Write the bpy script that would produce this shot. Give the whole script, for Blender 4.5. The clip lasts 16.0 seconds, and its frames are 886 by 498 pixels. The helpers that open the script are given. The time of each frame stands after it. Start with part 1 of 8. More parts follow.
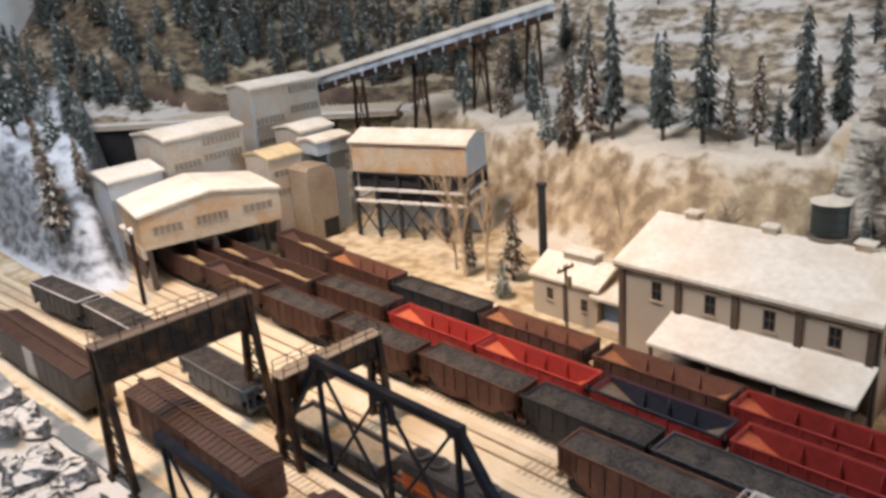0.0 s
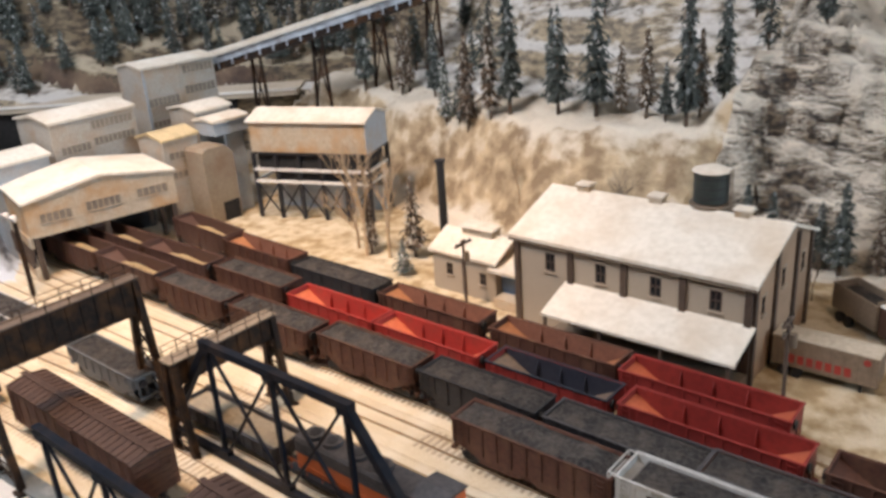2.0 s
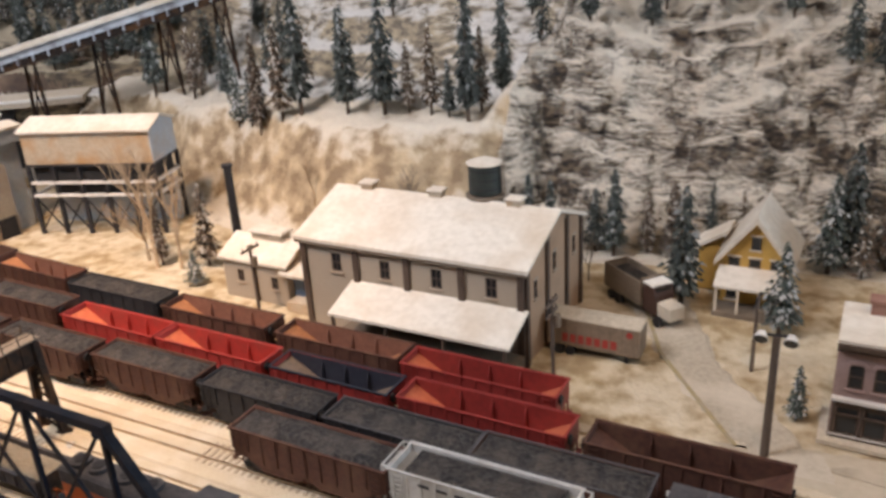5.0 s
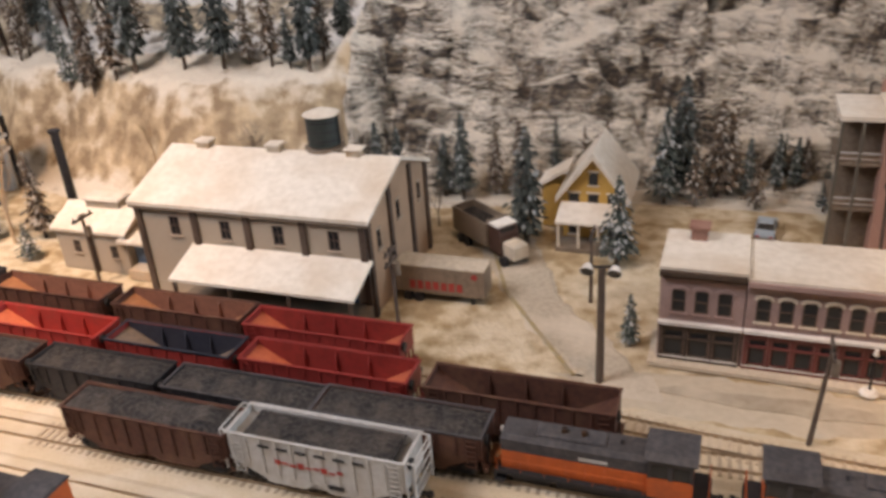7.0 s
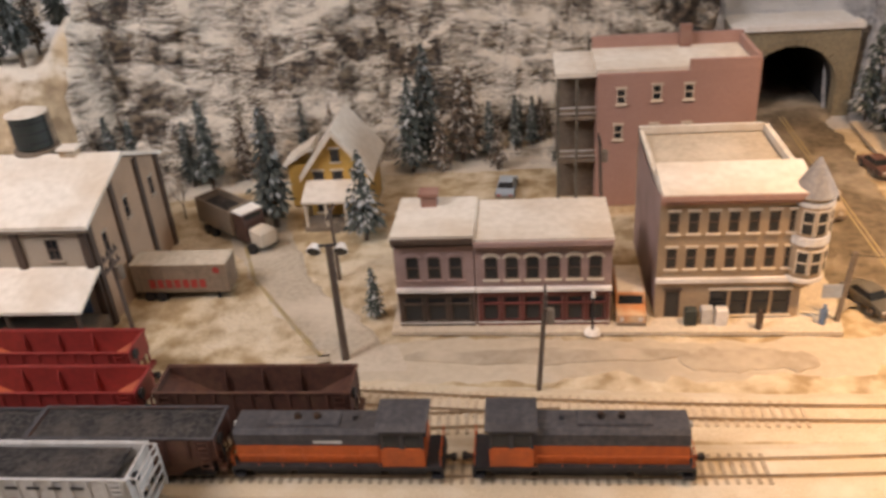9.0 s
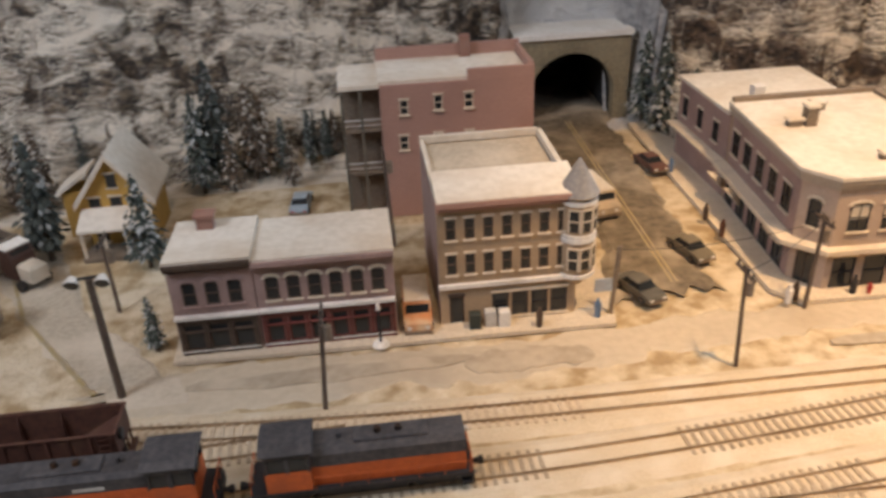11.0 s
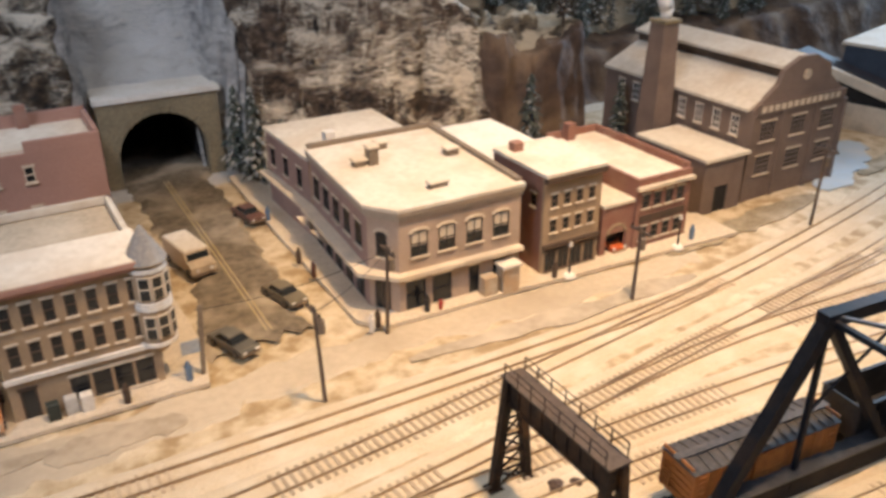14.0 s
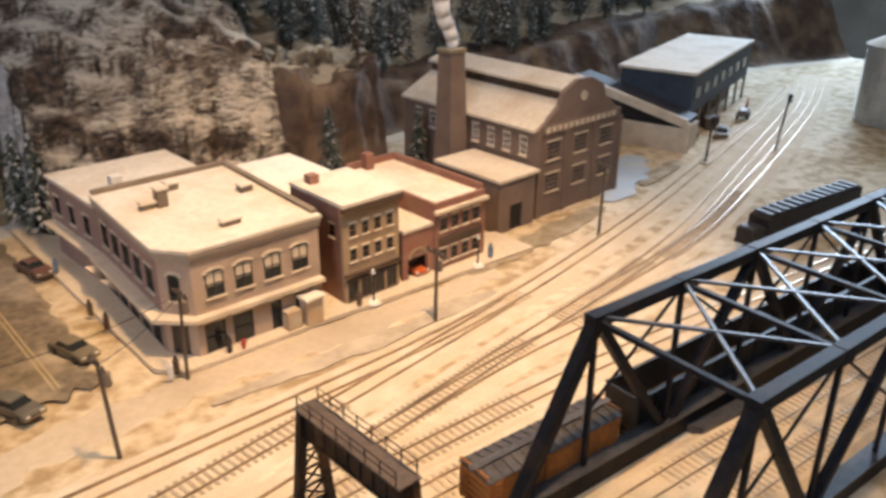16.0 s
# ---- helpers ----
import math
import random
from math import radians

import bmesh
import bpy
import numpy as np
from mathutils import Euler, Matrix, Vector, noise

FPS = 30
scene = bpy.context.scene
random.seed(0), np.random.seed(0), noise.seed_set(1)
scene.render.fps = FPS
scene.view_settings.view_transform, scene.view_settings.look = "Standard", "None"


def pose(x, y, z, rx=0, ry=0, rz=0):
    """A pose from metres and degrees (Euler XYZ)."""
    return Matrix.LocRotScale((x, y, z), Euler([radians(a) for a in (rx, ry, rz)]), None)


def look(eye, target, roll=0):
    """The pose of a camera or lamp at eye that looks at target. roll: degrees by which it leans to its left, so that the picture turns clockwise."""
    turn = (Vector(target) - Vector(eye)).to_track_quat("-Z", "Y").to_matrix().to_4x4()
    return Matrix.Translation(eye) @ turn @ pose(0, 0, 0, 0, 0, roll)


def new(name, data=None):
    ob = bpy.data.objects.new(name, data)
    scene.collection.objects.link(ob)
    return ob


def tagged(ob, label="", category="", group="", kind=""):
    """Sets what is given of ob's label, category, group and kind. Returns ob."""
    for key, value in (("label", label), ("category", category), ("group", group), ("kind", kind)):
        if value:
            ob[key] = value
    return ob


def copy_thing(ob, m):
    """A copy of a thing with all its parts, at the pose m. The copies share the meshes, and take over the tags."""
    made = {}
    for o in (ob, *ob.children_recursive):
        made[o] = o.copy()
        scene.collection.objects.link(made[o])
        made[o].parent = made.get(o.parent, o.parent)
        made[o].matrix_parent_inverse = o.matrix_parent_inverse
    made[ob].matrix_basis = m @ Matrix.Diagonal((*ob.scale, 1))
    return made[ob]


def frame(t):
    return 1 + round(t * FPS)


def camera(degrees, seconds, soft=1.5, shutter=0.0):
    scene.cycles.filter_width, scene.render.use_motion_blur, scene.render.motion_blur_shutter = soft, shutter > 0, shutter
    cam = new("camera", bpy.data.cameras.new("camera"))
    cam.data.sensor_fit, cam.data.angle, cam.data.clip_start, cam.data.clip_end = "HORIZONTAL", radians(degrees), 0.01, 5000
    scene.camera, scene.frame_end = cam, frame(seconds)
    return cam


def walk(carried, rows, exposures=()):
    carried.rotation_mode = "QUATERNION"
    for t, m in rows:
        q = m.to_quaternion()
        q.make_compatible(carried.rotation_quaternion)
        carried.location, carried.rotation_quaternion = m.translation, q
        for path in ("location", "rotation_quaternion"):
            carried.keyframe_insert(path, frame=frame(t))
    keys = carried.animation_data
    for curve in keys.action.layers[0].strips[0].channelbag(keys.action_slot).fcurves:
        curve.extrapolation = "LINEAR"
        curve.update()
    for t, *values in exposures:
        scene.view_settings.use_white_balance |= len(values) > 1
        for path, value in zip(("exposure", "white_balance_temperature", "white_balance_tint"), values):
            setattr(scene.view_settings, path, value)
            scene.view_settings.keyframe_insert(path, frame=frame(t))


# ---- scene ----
cam = camera(56.4, 16.0, soft=3.2, shutter=0.4)
PATH = [
    (0, (0.0201, 0.0392, 0.4415), (-1.3522, 1.3268, -0.2362), -4.38),
    (0.5, (0.0246, 0.0469, 0.4368), (-1.2936, 1.3659, -0.2861), -4.49),
    (1, (0.0319, 0.0512, 0.4354), (-1.2399, 1.4096, -0.2976), -4.24),
    (1.5, (0.0354, 0.0542, 0.4353), (-1.2035, 1.4384, -0.3057), -4.20),
    (2, (0.0402, 0.0565, 0.4369), (-1.1812, 1.4581, -0.3006), -4.17),
    (2.5, (0.0503, 0.0638, 0.4353), (-1.1267, 1.5015, -0.3045), -4.13),
    (3, (0.0572, 0.0682, 0.4349), (-1.0399, 1.5616, -0.3175), -3.79),
    (3.5, (0.0643, 0.07, 0.4351), (-0.9932, 1.6082, -0.283), -3.52),
    (4, (0.0749, 0.0776, 0.4337), (-0.9325, 1.6472, -0.2883), -3.83),
    (6.5, (0.1151, 0.1022, 0.4333), (-0.6045, 1.7632, -0.4172), -3.41),
    (7, (0.1292, 0.1103, 0.4298), (-0.5092, 1.7839, -0.4599), -4.15),
    (7.5, (0.1404, 0.1152, 0.4277), (-0.3959, 1.7995, -0.5081), -4.12),
    (8, (0.1613, 0.1238, 0.4252), (-0.2838, 1.8246, -0.5284), -4.21),
    (8.5, (0.1808, 0.1301, 0.4253), (-0.1375, 1.8509, -0.5431), -4.44),
    (11, (0.2521, 0.1422, 0.4191), (0.421, 1.8869, -0.544), -2.51),
    (11.5, (0.2644, 0.1348, 0.422), (0.561, 1.8635, -0.5389), -2.05),
    (12, (0.2792, 0.1289, 0.4229), (0.7007, 1.835, -0.5318), -1.67),
    (12.5, (0.2919, 0.1258, 0.4218), (0.8374, 1.7961, -0.5334), -1.31),
    (13, (0.3094, 0.1201, 0.4247), (0.9856, 1.7503, -0.5161), -0.98),
    (13.5, (0.3248, 0.1182, 0.4248), (1.1188, 1.7023, -0.5027), -0.59),
    (14, (0.335, 0.1099, 0.4302), (1.2391, 1.6586, -0.4552), -0.13),
    (14.5, (0.3421, 0.1021, 0.4298), (1.3445, 1.6077, -0.4238), 0.06),
    (15, (0.3498, 0.0943, 0.4305), (1.4337, 1.552, -0.4063), 0.17),
    (15.5, (0.3548, 0.0896, 0.4312), (1.506, 1.501, -0.3951), 0.13),
    (16, (0.3627, 0.0817, 0.4302), (1.6004, 1.4255, -0.3837), 0.38),
]
walk(cam, [(t, look(eye, target, roll)) for t, eye, target, roll in PATH],
     exposures=[(0.0, 0.14, 6550, 10), (4.0, 0.2, 6650, 12), (7.0, 0.14, 7100, 17), (8.5, 0.2, 7400, 19), (11.0, -0.18, 6350, 11), (12.0, -0.38, 6350, 17), (13.0, -0.28, 6250, 12), (14.0, -0.10, 5950, 9), (16.0, -0.16, 6300, 12)])

# ---- light: warm lamps over the layout, a cooler room behind ----
def lamp(name, kind, watts, colour, m, size=0.1, spot=60, blend=0.6):
    data = bpy.data.lights.new(name, kind)
    data.energy, data.color = watts, colour
    if kind == "AREA":
        data.shape, data.size = "DISK", size
    else:
        data.shadow_soft_size = size
    if kind == "SPOT":
        data.spot_size, data.spot_blend = radians(spot), blend
    ob = new(name, data)
    ob.matrix_world = m
    return ob


WARM, WARMER, COOL = (1.0, 0.645, 0.36), (1.0, 0.635, 0.31), (0.86, 0.89, 1.0)
lamp("town_spot", "SPOT", 136, WARMER, look((0.80, 0.32, 1.38), (0.80, 0.67, 0)), 0.05, 50, 1.0)
lamp("yard_spot", "SPOT", 79, WARM, look((-0.66, 0.22, 1.38), (-0.80, 0.61, 0)), 0.05, 48, 1.0)
lamp("middle_lamp", "SPOT", 12, WARMER, look((0.2, 0.38, 1.38), (0.16, 0.88, 0)), 0.06, 60, 1.0)
lamp("east_lamp", "SPOT", 21, WARM, look((1.5, 0.55, 1.38), (1.42, 0.95, 0)), 0.06, 62, 1.0)
for nm, x, watts in (("ceiling_panel_west", -0.95, 43), ("ceiling_panel_east", 0.9, 9)):
    lamp(nm, "AREA", watts, COOL, look((x, 0.1, 1.44), (x * 0.9, 1.35, 0.1)), 0.9)
lamp("window_light", "AREA", 68, (0.62, 0.8, 1.0), look((3.6, 1.35, 0.95), (0.8, 0.9, 0.05)), 0.8)

world = bpy.data.worlds.new("room_air")
world.use_nodes = True
scene.world = world
world.node_tree.nodes["Background"].inputs[0].default_value = (0.75, 0.8, 0.9, 1)
world.node_tree.nodes["Background"].inputs[1].default_value = 0.16

# ---- materials ----
def nodes_of(name):
    m = bpy.data.materials.new(name)
    m.use_nodes = True
    return m, m.node_tree.nodes, m.node_tree.links, m.node_tree.nodes["Principled BSDF"]


def paint(name, c1, c2=None, grain=300, broad=25, rough=0.6, bump=0.25, metal=0.0, vary=0.12, dirt=None, dirt_amount=0.35, depth=0.0006):
    """Two-scale varied surface: base colour with grain, broad stains, relief and a little difference from piece to piece."""
    m, n, l, bsdf = nodes_of(name)
    c2 = c2 or tuple(v * 0.78 for v in c1)
    co = n.new("ShaderNodeTexCoord")
    fine, wide = n.new("ShaderNodeTexNoise"), n.new("ShaderNodeTexNoise")
    for tex, s in ((fine, grain), (wide, broad)):
        tex.inputs["Scale"].default_value, tex.inputs["Detail"].default_value = s, 5
        l.new(co.outputs["Object"], tex.inputs["Vector"])
    mix = n.new("ShaderNodeMix")
    mix.data_type = "RGBA"
    ramp = n.new("ShaderNodeValToRGB")
    ramp.color_ramp.elements[0].position, ramp.color_ramp.elements[1].position = 0.36, 0.66
    l.new(fine.outputs["Fac"], ramp.inputs[0])
    l.new(ramp.outputs[0], mix.inputs["Factor"])
    mix.inputs["A"].default_value, mix.inputs["B"].default_value = (*c1, 1), (*c2, 1)
    stain = n.new("ShaderNodeMix")
    stain.data_type = "RGBA"
    d = dirt or tuple(v * 0.55 for v in c1)
    stain.inputs["B"].default_value = (*d, 1)
    r2 = n.new("ShaderNodeValToRGB")
    r2.color_ramp.elements[0].position, r2.color_ramp.elements[1].position = 0.46, 0.72
    r2.color_ramp.elements[1].color = (dirt_amount * 2,) * 3 + (1,)
    l.new(wide.outputs["Fac"], r2.inputs[0])
    l.new(r2.outputs[0], stain.inputs["Factor"])
    l.new(mix.outputs["Result"], stain.inputs["A"])
    info, hsv = n.new("ShaderNodeObjectInfo"), n.new("ShaderNodeHueSaturation")
    rng = n.new("ShaderNodeMapRange")
    rng.inputs["To Min"].default_value, rng.inputs["To Max"].default_value = 1 - vary, 1 + vary
    l.new(info.outputs["Random"], rng.inputs["Value"])
    l.new(rng.outputs[0], hsv.inputs["Value"])
    l.new(stain.outputs["Result"], hsv.inputs["Color"])
    l.new(hsv.outputs[0], bsdf.inputs["Base Color"])
    bsdf.inputs["Roughness"].default_value, bsdf.inputs["Metallic"].default_value = rough, metal
    if bump:
        b = n.new("ShaderNodeBump")
        b.inputs["Strength"].default_value, b.inputs["Distance"].default_value = bump, depth
        l.new(fine.outputs["Fac"], b.inputs["Height"])
        l.new(b.outputs[0], bsdf.inputs["Normal"])
    return m


def snowy(name, rock1, rock2, snow, low, high, scale=14, streak=1.0, patch=0.35, rough=0.85):
    """Ground or rock whose upward faces carry snow: low and high bound the steepness at which the snow gives way."""
    m, n, l, bsdf = nodes_of(name)
    co, geo = n.new("ShaderNodeTexCoord"), n.new("ShaderNodeNewGeometry")
    sq = n.new("ShaderNodeMapping")
    sq.inputs["Scale"].default_value = (1, 1, streak)
    l.new(co.outputs["Object"], sq.inputs["Vector"])
    a, b, c = (n.new("ShaderNodeTexNoise") for _ in range(3))
    for tex, s, dt in ((a, scale, 6), (b, scale * 5, 6), (c, scale * 24, 4)):
        tex.inputs["Scale"].default_value, tex.inputs["Detail"].default_value = s, dt
        l.new(sq.outputs[0], tex.inputs["Vector"])
    sep = n.new("ShaderNodeSeparateXYZ")
    l.new(geo.outputs["Normal"], sep.inputs[0])
    add = n.new("ShaderNodeMath")
    add.operation = "MULTIPLY_ADD"
    l.new(b.outputs["Fac"], add.inputs[0])
    add.inputs[1].default_value = patch * 2
    l.new(sep.outputs["Z"], add.inputs[2])
    add2 = n.new("ShaderNodeMath")
    add2.operation = "MULTIPLY_ADD"
    l.new(a.outputs["Fac"], add2.inputs[0])
    add2.inputs[1].default_value = patch * 2
    l.new(add.outputs[0], add2.inputs[2])
    rng = n.new("ShaderNodeMapRange")
    rng.inputs["From Min"].default_value, rng.inputs["From Max"].default_value = low + patch * 2, high + patch * 2
    l.new(add2.outputs[0], rng.inputs["Value"])
    rock = n.new("ShaderNodeMix")
    rock.data_type = "RGBA"
    rr = n.new("ShaderNodeValToRGB")
    rr.color_ramp.elements[0].position, rr.color_ramp.elements[1].position = 0.38, 0.62
    l.new(b.outputs["Fac"], rr.inputs[0])
    l.new(rr.outputs[0], rock.inputs["Factor"])
    rock.inputs["A"].default_value, rock.inputs["B"].default_value = (*rock1, 1), (*rock2, 1)
    white = n.new("ShaderNodeMix")
    white.data_type = "RGBA"
    l.new(c.outputs["Fac"], white.inputs["Factor"])
    white.inputs["A"].default_value, white.inputs["B"].default_value = (*snow, 1), (*(v * 0.8 for v in snow), 1)
    mix = n.new("ShaderNodeMix")
    mix.data_type = "RGBA"
    l.new(rng.outputs[0], mix.inputs["Factor"])
    l.new(rock.outputs["Result"], mix.inputs["A"])
    l.new(white.outputs["Result"], mix.inputs["B"])
    l.new(mix.outputs["Result"], bsdf.inputs["Base Color"])
    bsdf.inputs["Roughness"].default_value = rough
    bp = n.new("ShaderNodeBump")
    bp.inputs["Strength"].default_value, bp.inputs["Distance"].default_value = 0.6, 0.004
    both = n.new("ShaderNodeMath")
    both.operation = "MULTIPLY_ADD"
    l.new(b.outputs["Fac"], both.inputs[0])
    both.inputs[1].default_value = 1.6
    l.new(c.outputs["Fac"], both.inputs[2])
    l.new(both.outputs[0], bp.inputs["Height"])
    l.new(bp.outputs[0], bsdf.inputs["Normal"])
    return m


def ledged(name, dark, mid, pale, snow, low, high, dip=0.0, size=1.0):
    """Fractured cast rock: blocks between cracks, and snow caught on each small ledge."""
    m, n, l, bsdf = nodes_of(name)
    co, mp = n.new("ShaderNodeTexCoord"), n.new("ShaderNodeMapping")
    mp.inputs["Rotation"].default_value = (0, dip, 0)
    mp.inputs["Scale"].default_value = (1.0, 1.0, 1.7)
    l.new(co.outputs["Object"], mp.inputs["Vector"])
    wide, fine = n.new("ShaderNodeTexNoise"), n.new("ShaderNodeTexNoise")
    for tex, k, detail in ((wide, 20, 9), (fine, 75, 6)):
        tex.inputs["Scale"].default_value, tex.inputs["Detail"].default_value, tex.inputs["Roughness"].default_value = k / size, detail, 0.62
        l.new(mp.outputs[0], tex.inputs["Vector"])
    broad = n.new("ShaderNodeTexNoise")
    broad.inputs["Scale"].default_value, broad.inputs["Detail"].default_value = 9 / size, 5
    l.new(co.outputs["Object"], broad.inputs["Vector"])
    crack = n.new("ShaderNodeTexVoronoi")
    crack.feature = "DISTANCE_TO_EDGE"
    crack.inputs["Scale"].default_value = 30 / size
    warp = n.new("ShaderNodeMix")
    warp.data_type = "RGBA"
    warp.inputs["Factor"].default_value = 0.045
    l.new(mp.outputs[0], warp.inputs["A"])
    l.new(wide.outputs["Color"], warp.inputs["B"])
    l.new(warp.outputs["Result"], crack.inputs["Vector"])
    joint = n.new("ShaderNodeMapRange")
    joint.inputs["From Max"].default_value = 0.16
    l.new(crack.outputs["Distance"], joint.inputs["Value"])
    body = n.new("ShaderNodeMath")
    body.operation = "MULTIPLY_ADD"
    l.new(joint.outputs[0], body.inputs[0])
    body.inputs[1].default_value = 0.05
    l.new(wide.outputs["Fac"], body.inputs[2])
    grit = n.new("ShaderNodeMath")
    grit.operation = "MULTIPLY_ADD"
    l.new(fine.outputs["Fac"], grit.inputs[0])
    grit.inputs[1].default_value = 0.16
    l.new(body.outputs[0], grit.inputs[2])
    bp = n.new("ShaderNodeBump")
    bp.inputs["Strength"].default_value, bp.inputs["Distance"].default_value = 1.0, 0.028 * size
    l.new(grit.outputs[0], bp.inputs["Height"])
    l.new(bp.outputs[0], bsdf.inputs["Normal"])
    sep = n.new("ShaderNodeSeparateXYZ")
    l.new(bp.outputs[0], sep.inputs[0])
    lie = n.new("ShaderNodeMapRange")
    lie.inputs["From Min"].default_value, lie.inputs["From Max"].default_value = low, high
    geo, gsep = n.new("ShaderNodeNewGeometry"), n.new("ShaderNodeSeparateXYZ")
    l.new(geo.outputs["Normal"], gsep.inputs[0])
    both, shed_ = n.new("ShaderNodeMath"), n.new("ShaderNodeMath")
    both.operation, shed_.operation = "ADD", "MULTIPLY_ADD"
    l.new(sep.outputs["Z"], both.inputs[0])
    l.new(gsep.outputs["Z"], both.inputs[1])
    l.new(broad.outputs["Fac"], shed_.inputs[0])
    shed_.inputs[1].default_value = 3.6
    l.new(both.outputs[0], shed_.inputs[2])
    l.new(shed_.outputs[0], lie.inputs["Value"])
    ramp = n.new("ShaderNodeValToRGB")
    e = ramp.color_ramp.elements
    e[0].position, e[0].color = 0.36, (*dark, 1)
    e[1].position, e[1].color = 0.66, (*pale, 1)
    e.new(0.52).color = (*mid, 1)
    l.new(fine.outputs["Fac"], ramp.inputs[0])
    white = n.new("ShaderNodeMix")
    white.data_type = "RGBA"
    l.new(wide.outputs["Fac"], white.inputs["Factor"])
    white.inputs["A"].default_value, white.inputs["B"].default_value = (*snow, 1), (snow[0] * 0.82, snow[1] * 0.76, snow[2] * 0.66, 1)
    mix = n.new("ShaderNodeMix")
    mix.data_type = "RGBA"
    l.new(lie.outputs[0], mix.inputs["Factor"])
    l.new(ramp.outputs[0], mix.inputs["A"])
    l.new(white.outputs["Result"], mix.inputs["B"])
    l.new(mix.outputs["Result"], bsdf.inputs["Base Color"])
    bsdf.inputs["Roughness"].default_value = 0.85
    return m


SNOW = paint("snow", (0.83, 0.80, 0.74), (0.74, 0.70, 0.62), 160, 18, 0.8, 0.3, vary=0.03, dirt=(0.6, 0.52, 0.42), dirt_amount=0.25)
ROOF_SNOW = paint("roof_snow", (0.69, 0.635, 0.545), (0.60, 0.545, 0.455), 130, 17, 0.8, 0.45, vary=0.05, dirt=(0.50, 0.40, 0.285), dirt_amount=0.34)
GROUND = snowy("snowy_ground", (0.33, 0.235, 0.125), (0.48, 0.36, 0.20), (0.70, 0.60, 0.435), 0.86, 1.2, 9, 1.0, 0.46)
CLIFF = ledged("rock_cliff", (0.020, 0.019, 0.019), (0.085, 0.062, 0.043), (0.25, 0.19, 0.125), (0.78, 0.725, 0.63), 2.48, 2.70)
STRATA = ledged("layered_rock_cliff", (0.022, 0.018, 0.016), (0.085, 0.056, 0.038), (0.19, 0.135, 0.09), (0.74, 0.68, 0.58), 2.74, 2.98, 0.12)
SNOWBANK = ledged("steep_snow_bank", (0.20, 0.20, 0.21), (0.40, 0.40, 0.41), (0.55, 0.55, 0.55), (0.72, 0.72, 0.72), 1.95, 2.5, 0.0, 1.6)
HILL = snowy("wooded_hill", (0.055, 0.042, 0.030), (0.20, 0.15, 0.09), (0.50, 0.42, 0.30), 0.62, 0.90, 9, 2.4, 0.30)
BANK = snowy("sandy_bank", (0.24, 0.17, 0.10), (0.52, 0.40, 0.25), (0.68, 0.60, 0.48), 0.50, 0.82, 7, 1.0, 0.60)
PALEHILL = snowy("pale_far_hill", (0.15, 0.125, 0.095), (0.46, 0.37, 0.245), (0.68, 0.65, 0.60), 0.58, 0.90, 8, 2.6, 0.55)
PATCH = paint("dark_slush_patch", (0.34, 0.28, 0.20), (0.42, 0.35, 0.26), 110, 20, 0.85, 0.3, vary=0.02, dirt=(0.52, 0.44, 0.33), dirt_amount=0.5)
SLUSH = paint("slushy_lane", (0.38, 0.32, 0.24), (0.48, 0.41, 0.31), 200, 12, 0.85, 0.3, vary=0.02, dirt=(0.64, 0.56, 0.44), dirt_amount=0.5)
BALLAST = paint("ballast", (0.62, 0.515, 0.36), (0.48, 0.385, 0.26), 900, 30, 0.9, 0.8, vary=0.05, dirt=(0.66, 0.58, 0.45), dirt_amount=0.4, depth=0.001)
ROAD = paint("dirty_road", (0.115, 0.09, 0.06), (0.20, 0.16, 0.11), 120, 16, 0.8, 0.4, vary=0.02, dirt=(0.50, 0.42, 0.31), dirt_amount=0.42)
STREET = paint("snowed_street", (0.53, 0.45, 0.335), (0.47, 0.395, 0.29), 120, 9, 0.85, 0.25, vary=0.02, dirt=(0.36, 0.295, 0.215), dirt_amount=0.4)
WALK = paint("concrete_walk", (0.64, 0.55, 0.42), (0.53, 0.45, 0.34), 240, 12, 0.85, 0.4, vary=0.03, dirt=(0.44, 0.35, 0.25), dirt_amount=0.3)
YELLOW = paint("yellow_line", (0.42, 0.32, 0.14), (0.33, 0.27, 0.16), 300, 60, 0.8, 0.1, dirt=(0.36, 0.30, 0.22), dirt_amount=0.5)
RAIL = paint("steel_rail", (0.40, 0.31, 0.21), (0.5, 0.41, 0.31), 500, 20, 0.28, 0.1, 0.75, 0.02, dirt=(0.2, 0.13, 0.08))
TIE = paint("wood_tie", (0.33, 0.25, 0.17), (0.45, 0.36, 0.25), 500, 60, 0.85, 0.4, vary=0.2, dirt=(0.55, 0.47, 0.36), dirt_amount=0.3)
COAL = paint("coal", (0.016, 0.015, 0.015), (0.066, 0.058, 0.052), 300, 45, 0.7, 1.0, vary=0.12, dirt=(0.13, 0.105, 0.085), dirt_amount=0.3, depth=0.004)
GRAVEL = paint("gravel_load", (0.34, 0.28, 0.2), (0.24, 0.19, 0.13), 700, 60, 0.85, 0.9, depth=0.002)
RED = paint("red_car_paint", (0.38, 0.036, 0.027), (0.30, 0.030, 0.024), 250, 45, 0.55, 0.15, vary=0.1, dirt=(0.22, 0.05, 0.035), dirt_amount=0.35)
DARKRED = paint("dark_red_paint", (0.27, 0.030, 0.024), (0.21, 0.026, 0.021), 250, 45, 0.5, 0.15, vary=0.1)
OXIDE = paint("oxide_brown", (0.098, 0.044, 0.030), (0.068, 0.033, 0.025), 250, 40, 0.65, 0.2, vary=0.25, dirt=(0.15, 0.085, 0.05), dirt_amount=0.3)
